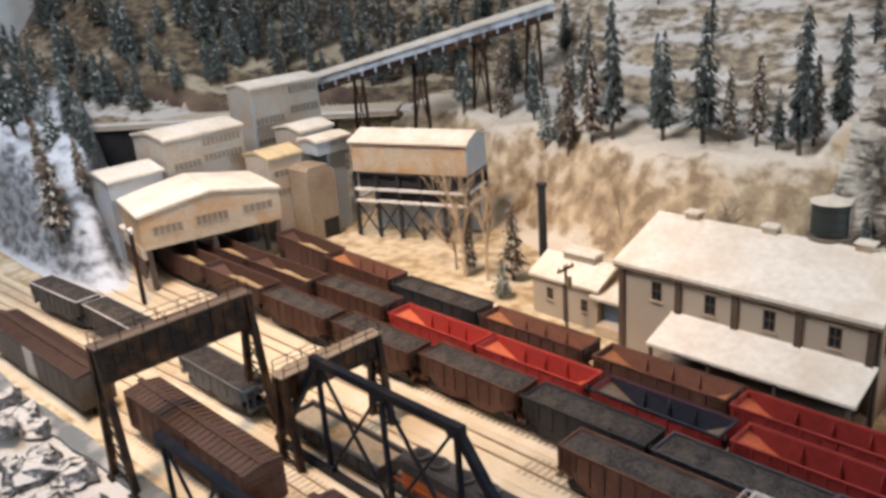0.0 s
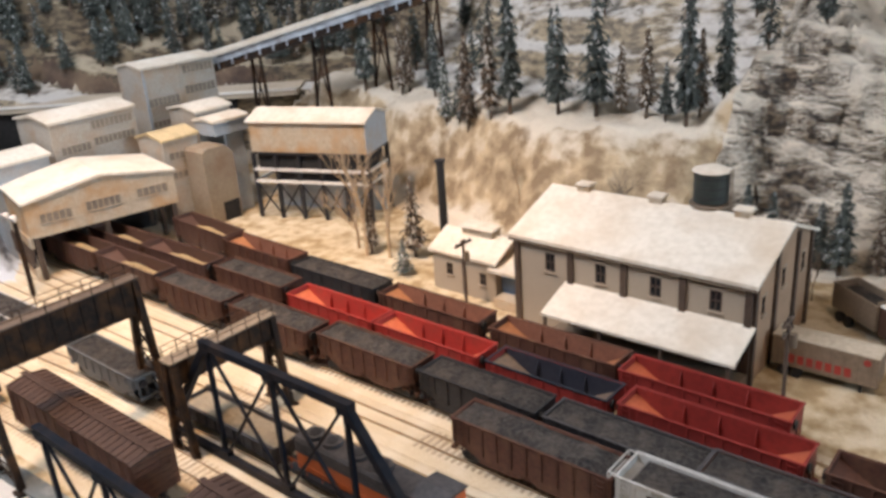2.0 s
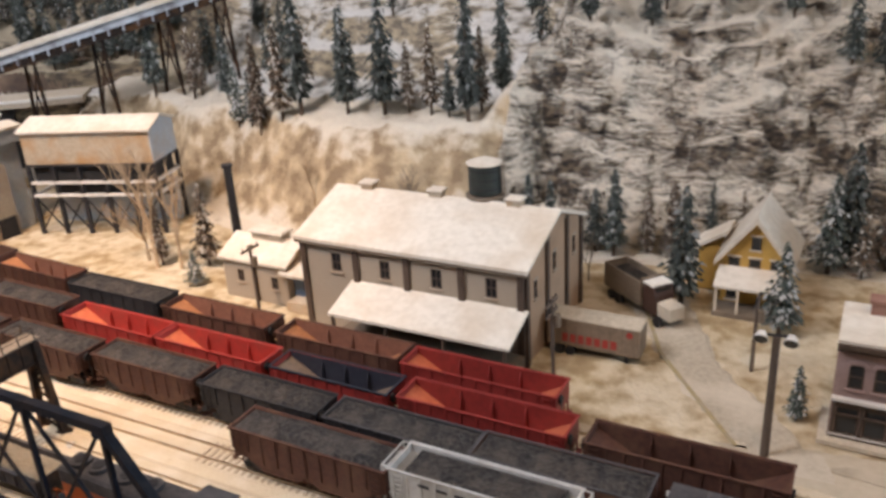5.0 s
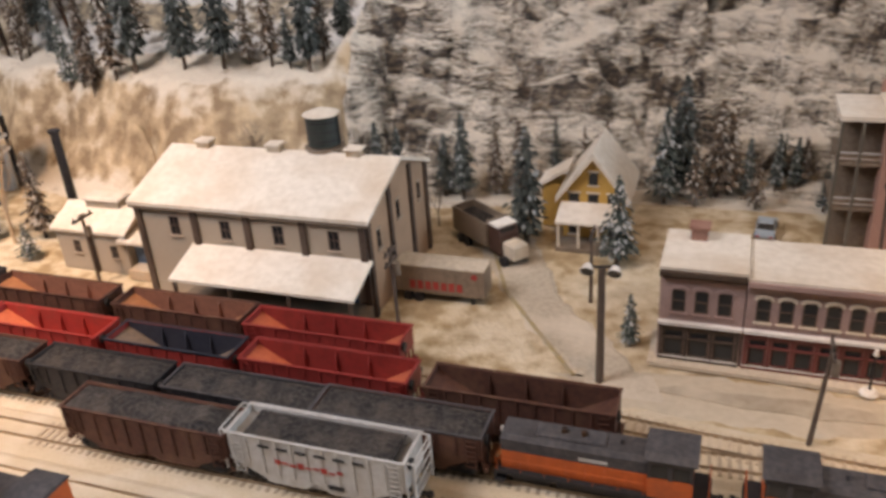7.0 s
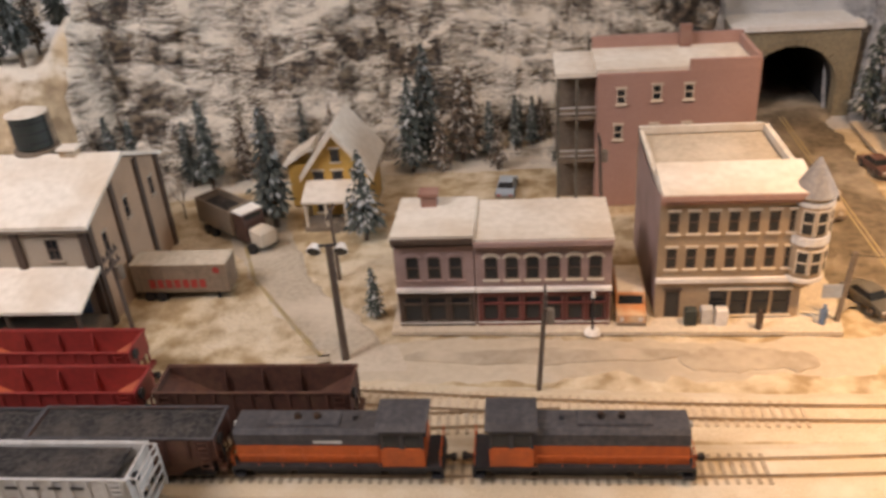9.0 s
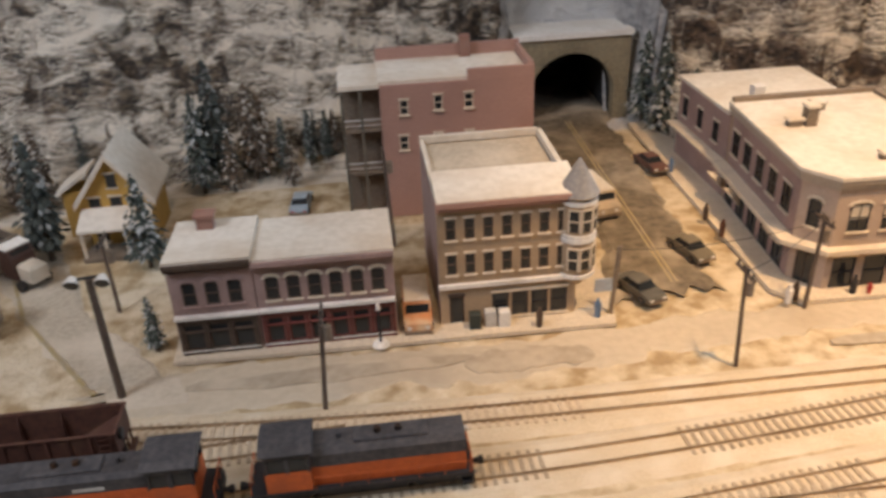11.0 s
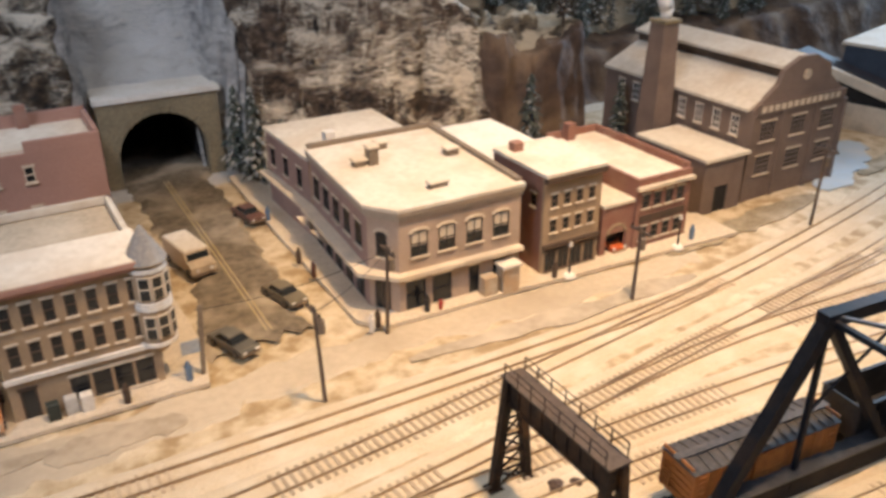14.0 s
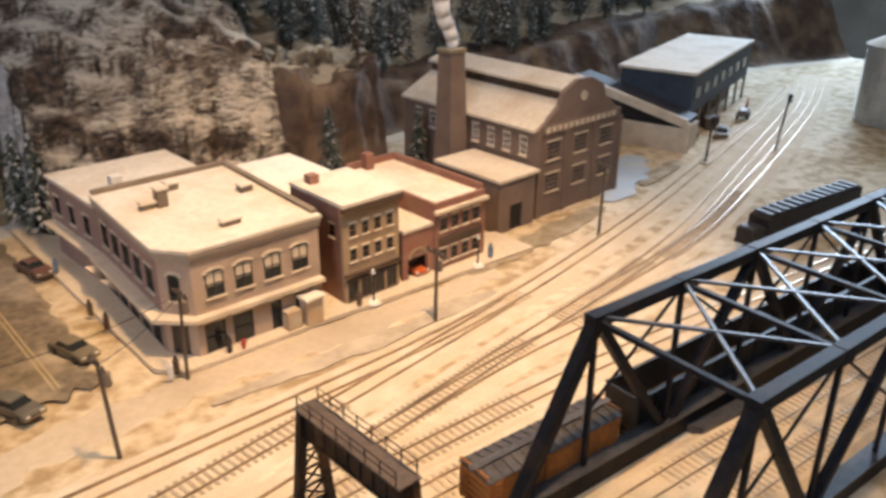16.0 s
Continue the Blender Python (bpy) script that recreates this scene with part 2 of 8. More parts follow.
RUSTIN = paint("rusty_inside", (0.36, 0.15, 0.06), (0.27, 0.105, 0.045), 250, 40, 0.7, 0.2, vary=0.1)
BLACK = paint("black_steel", (0.022, 0.022, 0.025), (0.038, 0.035, 0.034), 300, 50, 0.5, 0.2, vary=0.15)
BRIDGE = paint("bridge_steel", (0.006, 0.008, 0.013), (0.011, 0.013, 0.019), 200, 40, 0.5, 0.15, 0.0, 0.1, dirt=(0.035, 0.026, 0.022))
BRIDGELIGHT = paint("grey_bridge_rod", (0.05, 0.055, 0.065), (0.08, 0.08, 0.09), 200, 40, 0.4, 0.1, 0.3, 0.05)
RUSTY = paint("rusty_girder", (0.013, 0.010, 0.009), (0.030, 0.018, 0.012), 260, 60, 0.7, 0.3, vary=0.1, dirt=(0.11, 0.05, 0.018), dirt_amount=0.4)
BOXROOF = paint("boxcar_roof", (0.072, 0.042, 0.032), (0.054, 0.033, 0.026), 260, 50, 0.7, 0.25, vary=0.1)
LIGHTGREY = paint("light_grey_paint", (0.52, 0.51, 0.48), (0.44, 0.42, 0.39), 220, 50, 0.55, 0.15, vary=0.04, dirt=(0.33, 0.29, 0.24))
ORANGE = paint("orange_paint", (0.56, 0.115, 0.022), (0.46, 0.09, 0.02), 250, 40, 0.5, 0.1, vary=0.05, dirt=(0.25, 0.06, 0.02))
LOCOBLACK = paint("loco_black", (0.055, 0.052, 0.055), (0.09, 0.082, 0.08), 250, 40, 0.55, 0.15, vary=0.08)
WHEEL = paint("wheel_steel", (0.07, 0.05, 0.04), (0.12, 0.09, 0.07), 300, 60, 0.5, 0.2, 0.6)
CORRUGATED = paint("grey_metal_siding", (0.50, 0.43, 0.33), (0.42, 0.35, 0.26), 220, 24, 0.55, 0.15, 0.1, 0.06, dirt=(0.44, 0.25, 0.10), dirt_amount=0.5)
SIDING = paint("dusty_grey_siding", (0.43, 0.40, 0.35), (0.36, 0.33, 0.285), 220, 24, 0.55, 0.15, 0.1, 0.06, dirt=(0.40, 0.26, 0.14), dirt_amount=0.35)
GALLERY = paint("frosted_gallery", (0.50, 0.55, 0.60), (0.36, 0.40, 0.45), 60, 30, 0.5, 0.2, vary=0.02, dirt=(0.16, 0.15, 0.15), dirt_amount=0.5)
BLUEGREY = paint("blue_grey_siding", (0.38, 0.43, 0.47), (0.32, 0.36, 0.4), 220, 24, 0.55, 0.15, 0.1, 0.06, dirt=(0.36, 0.27, 0.18), dirt_amount=0.3)
BEIGE = paint("beige_brick", (0.38, 0.315, 0.24), (0.33, 0.27, 0.205), 500, 20, 0.8, 0.3, vary=0.04, dirt=(0.34, 0.27, 0.2))
DARKBROWN = paint("dark_brown_trim", (0.065, 0.042, 0.03), (0.085, 0.055, 0.036), 300, 40, 0.7, 0.2)
PINKBRICK = paint("pink_brick", (0.40, 0.235, 0.185), (0.34, 0.195, 0.155), 600, 25, 0.8, 0.35, vary=0.04, dirt=(0.30, 0.17, 0.13), dirt_amount=0.3)
REDBRICK = paint("red_brick", (0.27, 0.125, 0.088), (0.21, 0.095, 0.068), 600, 25, 0.8, 0.35, vary=0.05, dirt=(0.34, 0.22, 0.17), dirt_amount=0.3)
TANBRICK = paint("tan_brick", (0.40, 0.29, 0.18), (0.33, 0.235, 0.15), 600, 25, 0.8, 0.35, vary=0.04)
MAUVE = paint("mauve_brick", (0.36, 0.245, 0.215), (0.28, 0.19, 0.168), 600, 25, 0.8, 0.35, vary=0.05)
GREYBRICK = paint("grey_brown_brick", (0.21, 0.155, 0.125), (0.165, 0.12, 0.1), 600, 25, 0.8, 0.35, vary=0.05)
CREAM = paint("cream_trim", (0.66, 0.57, 0.44), (0.58, 0.49, 0.38), 300, 30, 0.65, 0.15, vary=0.03)
WHITE = paint("white_trim", (0.74, 0.71, 0.66), (0.64, 0.6, 0.55), 300, 30, 0.6, 0.15, vary=0.03)
HOUSEYELLOW = paint("yellow_clapboard", (0.55, 0.33, 0.075), (0.47, 0.28, 0.065), 400, 30, 0.7, 0.2)
MAROON = paint("maroon_trim", (0.17, 0.045, 0.035), (0.13, 0.036, 0.03), 300, 40, 0.6, 0.2)
STONE = paint("portal_stone", (0.30, 0.245, 0.15), (0.22, 0.18, 0.115), 260, 30, 0.85, 0.4, vary=0.08)
# Near-black that stands in for shade in openings and interiors.
PAINTED_SHADE = paint("painted_shade", (0.012, 0.011, 0.011), (0.02, 0.018, 0.017), 100, 20, 0.9, 0.0)
WOOD = paint("grey_wood", (0.23, 0.18, 0.13), (0.16, 0.12, 0.085), 400, 40, 0.8, 0.3, vary=0.1)
POLEWOOD = paint("pole_wood", (0.085, 0.06, 0.045), (0.12, 0.085, 0.06), 400, 40, 0.8, 0.3, vary=0.1)
TANKGREEN = paint("dark_green_tank", (0.020, 0.029, 0.026), (0.030, 0.038, 0.032), 300, 40, 0.6, 0.2)
BARK = paint("bark", (0.09, 0.06, 0.04), (0.14, 0.1, 0.07), 400, 40, 0.9, 0.4)
TWIG = paint("dry_twig", (0.36, 0.25, 0.14), (0.26, 0.17, 0.1), 400, 40, 0.85, 0.2)
PLASTER = paint("room_plaster", (0.55, 0.52, 0.47), (0.5, 0.47, 0.43), 60, 4, 0.9, 0.1)
CARPET = paint("room_carpet", (0.08, 0.07, 0.06), (0.11, 0.1, 0.085), 300, 8, 0.95, 0.3)
BLUE = paint("blue_paint", (0.10, 0.16, 0.26), (0.13, 0.19, 0.28), 200, 40, 0.5, 0.1)
TANCAR = paint("tan_car_paint", (0.45, 0.36, 0.25), (0.4, 0.31, 0.21), 200, 60, 0.35, 0.05)
DARKCAR = paint("dusty_dark_paint", (0.11, 0.10, 0.08), (0.15, 0.135, 0.105), 200, 60, 0.3, 0.05)
SILVER = paint("tan_trailer", (0.25, 0.185, 0.13), (0.2, 0.148, 0.105), 200, 50, 0.55, 0.1, 0.1)
ALUMINIUM = paint("pale_metal", (0.5, 0.51, 0.5), (0.42, 0.43, 0.43), 200, 40, 0.4, 0.1, 0.5, 0.03)
PINKBEIGE = paint("pinkish_beige_wall", (0.45, 0.345, 0.265), (0.38, 0.29, 0.225), 600, 25, 0.8, 0.3, vary=0.03)
# Orange for hopper end sheets: the warm light on them is painted in.
ORANGELIT = paint("lamplit_orange_inside", (0.50, 0.13, 0.055), (0.42, 0.09, 0.04), 250, 30, 0.6, 0.2, vary=0.1, dirt=(0.26, 0.06, 0.04))
SMOKE = paint("smoke_cotton", (0.85, 0.84, 0.82), (0.75, 0.74, 0.72), 200, 60, 0.95, 0.6, depth=0.003)
PAINTED_SKY = paint("backdrop_paint", (0.44, 0.45, 0.44), (0.38, 0.39, 0.39), 20, 5, 0.9, 0.05, vary=0.0, dirt=(0.55, 0.47, 0.36), dirt_amount=0.3)


GREYGRAVEL = paint("grey_shoulder", (0.17, 0.19, 0.195), (0.10, 0.115, 0.12), 700, 40, 0.9, 0.8, vary=0.05, dirt=(0.5, 0.48, 0.44), dirt_amount=0.4, depth=0.001)
CRYSTAL = snowy("broken_rock", (0.018, 0.019, 0.023), (0.20, 0.21, 0.23), (0.66, 0.64, 0.60), 0.70, 0.86, 30, 1.3, 0.45, 0.4)
WESTROCK = snowy("west_slope_rock", (0.10, 0.105, 0.11), (0.33, 0.35, 0.38), (0.58, 0.60, 0.63), 0.46, 0.84, 9, 1.6, 0.34, 0.7)
DUSTGLASS = paint("dusty_panes", (0.17, 0.14, 0.11), (0.24, 0.2, 0.15), 260, 60, 0.45, 0.1, vary=0.1)
DRYGRASS = paint("dry_grass", (0.33, 0.265, 0.165), (0.22, 0.175, 0.11), 300, 30, 0.95, 1.0, dirt=(0.52, 0.44, 0.33), dirt_amount=0.45, depth=0.002)
ICE = paint("pond_ice", (0.52, 0.62, 0.72), (0.5, 0.58, 0.64), 60, 15, 0.12, 0.05, vary=0.0, dirt=(0.72, 0.72, 0.7), dirt_amount=0.3)


def glassy():
    m, n, l, bsdf = nodes_of("window_glass")
    bsdf.inputs["Base Color"].default_value = (0.02, 0.022, 0.024, 1)
    bsdf.inputs["Roughness"].default_value = 0.12
    return m


GLASS = glassy()
for dull in (BRIDGE, RUSTY, BLACK, OXIDE, COAL, BOXROOF, LOCOBLACK):
    dull.node_tree.nodes["Principled BSDF"].inputs["Specular IOR Level"].default_value = 0.1 if dull == BRIDGE else 0.2


# ---- mesh helpers: all sizes in centimetres, written into metres ----
CM = 0.01


class Shape:
    """Collects corners and faces in centimetres."""

    def __init__(self):
        self.v, self.f = [], []

    def add(self, verts, faces):
        k = len(self.v)
        self.v += [tuple(p) for p in verts]
        self.f += [tuple(i + k for i in face) for face in faces]
        return self

    def box(self, x0, y0, z0, x1, y1, z1):
        p = [(x, y, z) for z in (z0, z1) for y in (y0, y1) for x in (x0, x1)]
        return self.add(p, [(0, 2, 3, 1), (4, 5, 7, 6), (0, 1, 5, 4), (2, 6, 7, 3), (0, 4, 6, 2), (1, 3, 7, 5)])

    def block(self, x0, y0, z0, x1, y1, z1, b=0.08):
        """A box whose upper edges are chamfered."""
        c = [(x0, y0), (x1, y0), (x1, y1), (x0, y1)]
        t = [(x0 + b, y0 + b), (x1 - b, y0 + b), (x1 - b, y1 - b), (x0 + b, y1 - b)]
        p = [(*q, z0) for q in c] + [(*q, z1 - b) for q in c] + [(*q, z1) for q in t]
        f = [(3, 2, 1, 0), (8, 9, 10, 11)]
        for i in range(4):
            j = (i + 1) % 4
            f += [(i, j, j + 4, i + 4), (i + 4, j + 4, j + 8, i + 8)]
        return self.add(p, f)

    def beam(self, a, b, w, h=None):
        """A square bar from a to b."""
        h = h or w
        a, b = Vector(a), Vector(b)
        d = (b - a).normalized()
        s = d.cross(Vector((0, 0, 1)))
        s = s.normalized() if s.length > 1e-4 else Vector((1, 0, 0))
        u = s.cross(d).normalized()
        p = [q + s * i * w / 2 + u * j * h / 2 for q in (a, b) for i, j in ((-1, -1), (1, -1), (1, 1), (-1, 1))]
        return self.add(p, [(0, 1, 2, 3), (7, 6, 5, 4), (0, 4, 5, 1), (1, 5, 6, 2), (2, 6, 7, 3), (3, 7, 4, 0)])

    def tube(self, a, b, r0, r1=None, n=8):
        r1 = r0 if r1 is None else r1
        a, b = Vector(a), Vector(b)
        d = (b - a).normalized()
        s = d.orthogonal().normalized()
        u = d.cross(s)
        p = [q + (s * math.cos(2 * math.pi * i / n) + u * math.sin(2 * math.pi * i / n)) * r for q, r in ((a, r0), (b, r1)) for i in range(n)]
        f = [(i, (i + 1) % n, n + (i + 1) % n, n + i) for i in range(n)] + [tuple(range(n - 1, -1, -1)), tuple(range(n, 2 * n))]
        return self.add(p, f)

    def lattice(self, us, vs, solid, P, n0, n1):
        """One connected slab on a grid of cells, open where solid(i, j) is false; P(u, n, v) places a corner."""
        ids, k = {}, len(self.v)

        def at_(i, j, s):
            if (i, j, s) not in ids:
                ids[i, j, s] = k + len(ids)
                self.v.append(tuple(P(us[i], (n0, n1)[s], vs[j])))
            return ids[i, j, s]

        I, J = len(us) - 1, len(vs) - 1
        full = [[solid(i, j) for j in range(J)] for i in range(I)]

        def on(i, j):
            return 0 <= i < I and 0 <= j < J and full[i][j]

        for i in range(I):
            for j in range(J):
                if not full[i][j]:
                    continue
                self.f.append((at_(i, j, 0), at_(i + 1, j, 0), at_(i + 1, j + 1, 0), at_(i, j + 1, 0)))
                self.f.append((at_(i, j, 1), at_(i, j + 1, 1), at_(i + 1, j + 1, 1), at_(i + 1, j, 1)))
                for (di, dj), (p, q) in (((-1, 0), ((i, j), (i, j + 1))), ((1, 0), ((i + 1, j), (i + 1, j + 1))), ((0, -1), ((i, j), (i + 1, j))), ((0, 1), ((i, j + 1), (i + 1, j + 1)))):
                    if not on(i + di, j + dj):
                        self.f.append((at_(*p, 0), at_(*q, 0), at_(*q, 1), at_(*p, 1)))
        return self

    def band(self, outer, inner, y0, y1):
        """One connected curved band between two (x, z) lines."""
        k, n = len(self.v), len(outer)
        for (a, b), (c, d) in zip(outer, inner):
            self.v += [(a, y0, b), (c, y0, d), (c, y1, d), (a, y1, b)]
        for i in range(n - 1):
            q = k + 4 * i
            self.f += [(q + j, q + (j + 1) % 4, q + 4 + (j + 1) % 4, q + 4 + j) for j in range(4)]
        self.f += [(k, k + 1, k + 2, k + 3), (k + 4 * n - 1, k + 4 * n - 2, k + 4 * n - 3, k + 4 * n - 4)]
        return self

    def pipe(self, P, r, n=5):
        """One continuous round line through the points."""
        P = [Vector(p) for p in P]
        k = len(self.v)
        for i, p in enumerate(P):
            d = (P[min(i + 1, len(P) - 1)] - P[max(i - 1, 0)]).normalized()
            s = d.cross(Vector((0, 0, 1)))
            s = s.normalized() if s.length > 1e-4 else Vector((1, 0, 0))
            u = s.cross(d)
            self.v += [tuple(p + (s * math.cos(2 * math.pi * j / n) + u * math.sin(2 * math.pi * j / n)) * r) for j in range(n)]
        for i in range(len(P) - 1):
            a = k + i * n
            self.f += [(a + j, a + (j + 1) % n, a + n + (j + 1) % n, a + n + j) for j in range(n)]
        return self

    def prism(self, poly, z0, z1):
        n = len(poly)
        p = [(*q, z0) for q in poly] + [(*q, z1) for q in poly]
        f = [(i, (i + 1) % n, n + (i + 1) % n, n + i) for i in range(n)] + [tuple(range(n - 1, -1, -1)), tuple(range(n, 2 * n))]
        return self.add(p, f)

    def profile(self, poly, x0, x1, axis="x"):
        """A (y, z) outline swept along x, or an (x, z) outline swept along y."""
        n = len(poly)
        p = [(x, a, z) if axis == "x" else (a, x, z) for x in (x0, x1) for a, z in poly]
        f = [(i, n + i, n + (i + 1) % n, (i + 1) % n) for i in range(n)] + [tuple(range(n)), tuple(range(2 * n - 1, n - 1, -1))]
        return self.add(p, f)

    def mesh(self, name, material, smooth=False):
        me = bpy.data.meshes.new(name)
        me.from_pydata([(x * CM, y * CM, z * CM) for x, y, z in self.v], [], self.f)
        bm = bmesh.new()
        bm.from_mesh(me)
        bmesh.ops.recalc_face_normals(bm, faces=bm.faces)
        bm.to_mesh(me)
        bm.free()
        me.materials.append(material)
        if smooth:
            me.polygons.foreach_set("use_smooth", [True] * len(me.polygons))
        me.update()
        return me


def part(name, shape, material, parent, label="", at=None, smooth=False):
    """Links a shape, or a mesh that other parts share, as one mesh object under a thing or a part."""
    ob = new(name, shape if isinstance(shape, bpy.types.Mesh) else shape.mesh(name, material, smooth))
    ob.parent = parent
    if at:
        ob.location = [q * CM for q in at]
    return tagged(ob, label)


def thing(name, at, label, category, group="", rz=0.0, kind=""):
    """An Empty at a thing's base, in centimetres and degrees."""
    ob = new(name)
    ob.empty_display_size = 0.01
    ob.location, ob.rotation_euler = [q * CM for q in at], (0, 0, radians(rz))
    return tagged(ob, label, category, group, kind)


def whole(name, shape, material, label, category, group="", at=(0, 0, 0), rz=0.0, kind="", smooth=False):
    """A thing that is one mesh."""
    ob = new(name, shape.mesh(name, material, smooth))
    ob.location, ob.rotation_euler = [q * CM for q in at], (0, 0, radians(rz))
    return tagged(ob, label, category, group, kind)


def at(x, y, z=0.0, rz=0.0):
    return pose(x * CM, y * CM, z * CM, 0, 0, rz)


# ---- the large structure: scenery sheet, backdrop, room ----
FOOT = [  # x, foot of the slope, its depth, height, rise beyond, second tier's start, depth and height
    (-230, 92, 26, 17, 0.1, 4, 30, 24), (-160, 104, 16, 16, 0.1, 8, 24, 20), (-120, 112, 10, 14, 0.2, 12, 16, 20), (-98, 106, 9, 14, 0.15, 14, 18, 20),
    (-76, 100, 9, 15, 0.1, 14, 22, 18), (-58, 94, 11, 16.5, 0.1, 12, 26, 18), (-39, 95, 12, 16.5, 0.1, 12, 26, 20), (-31, 105, 15, 29, 0.35, 8, 14, 8),
    (0, 113, 15, 27, 0.35, 8, 14, 10), (32, 114, 14, 25, 0.4, 8, 14, 10), (45, 117, 13, 24, 0.4, 8, 14, 10), (47.6, 127.3, 5, 14, 0.5, 4, 10, 8), (63.2, 127.3, 5, 14, 0.5, 4, 10, 8),
    (66.4, 114, 12, 25, 0.4, 6, 14, 10), (80, 107, 12, 28, 0.4, 8, 14, 8), (96, 105, 10, 25, 0.3, 8, 14, 6), (100, 106, 2.5, 17, 0.1, 14, 20, 14),
    (116, 107, 2.5, 17, 0.1, 14, 20, 14), (121, 124, 5, 8, 0.12, 10, 26, 8), (160, 126, 6, 9, 0.12, 10, 26, 8), (215, 119, 9, 13, 0.15, 8, 24, 14), (270, 100, 12, 17, 0.2, 8, 20, 18)]


def ease(t):
    t = max(0.0, min(1.0, t))
    return t * t * (3 - 2 * t)


def slope_at(x):
    for a, b in zip(FOOT, FOOT[1:]):
        if a[0] <= x <= b[0]:
            k = (x - a[0]) / (b[0] - a[0])
            return [p + (q - p) * k for p, q in zip(a, b)][1:]
    return FOOT[-1][1:]


def rough(x, y, z, s, octaves=4):
    return noise.fractal(Vector((x / s, y / s, z / s)), 0.9, 2.1, octaves)


def cliffy(x):
    """1 where bare rock stands, 0 where the bank is earth and snow."""
    return ease((x + 37.5) / 3) * (1 - ease((x - 45) / 3)) + ease((x - 63.2) / 3) * (1 - ease((x - 119) / 3))


def behind_road(x, y):
    """How far a point lies behind the front edge of the shelf road on the west hill."""
    return (-(x + 178) * 19 + (y - 76) * 23) / 29.83


def height(x, y):
    """The scenery's height: flat yard and town, hills behind, rocks at the front corner."""
    foot, depth, top, rise, gap, deep2, top2 = slope_at(x)
    c = cliffy(x)
    f = foot + 2.6 * rough(x, 0, 3, 22) + 1.4 * c * rough(x, 5, 1, 7)
    d = y - f
    z = top * ease(d / depth) ** (0.85 if c > 0.5 else 1.0) + rise * max(0, d - depth) + top2 * ease((d - depth - gap) / deep2)
    k = ease((d + 3) / 9)
    z += k * (1.6 * rough(x, y, 0, 14) + (0.7 + 1.0 * c) * rough(x, y, z * 0.6, 5.5, 5))
    if c > 0 and d > 0:
        v = noise.voronoi(Vector((x / 8.0, y / 7.0, z / 4.0)))[0]
        z += c * k * (3.0 * (v[1] - v[0]) - 0.9)
        step = 4.4 + 1.0 * math.sin(x * 0.11)
        q = z / step + 0.55 * rough(x, y, 9, 17) + (0.035 * x if x > 60 else 0.0)
        z = z * (1 - 0.72 * c) + 0.72 * c * (z + step * (ease(((q % 1) - 0.3) / 0.45) - (q % 1)))
    hill = ease((-50 - x) / 20) * ease((d - depth - gap * 0.6) / 4)
    if hill > 0:
        step = 5.4
        q = z / step + 0.35 * rough(x, y, 12, 26)
        z = z * (1 - 0.8 * hill) + 0.8 * hill * step * (math.floor(q) + ease(((q % 1) - 0.6) / 0.3))
    west = ease((-112 - x) / 22) * ease((y - 43 - 0.02 * (x + 112)) / 6) * (1 - ease((y + 0.40 * x + 1) / 5))
    z += west * (16 + 0.06 * (-112 - x) + 3.6 * rough(x, y, 2, 9) + 2.2 * rough(x, y, 5, 3.5))
    s = behind_road(x, y)
    if x < -128 and s > 2:
        terrace = 13.0 * ease((s - 2.2) / 1.4) + 4.2 * ease((s - 12 - 2 * rough(x, 1, 1, 12)) / 2.4) + 3.6 * ease((s - 20 - 3 * rough(x, 2, 4, 14)) / 2.5) + 0.3 * max(0.0, s - 22)
        terrace += ease((s - 11) / 4) * (0.8 * rough(x, y, 3, 8) + 0.5 * rough(x, y, 6, 3))
        z = max(z * ease((s - 12) / 10), terrace)
    z += 29 * ease((-170 - x) / 36) * ease((y - 66) / 40)
    yardbank = ease((-54 - x) / 10) * ease((25 - y) / 6)
    z += yardbank * (1.0 + 2.2 * abs(rough(x, y, 4, 4.5)))
    z += 0.12 * rough(x, y, 7, 6) - 0.08
    return z


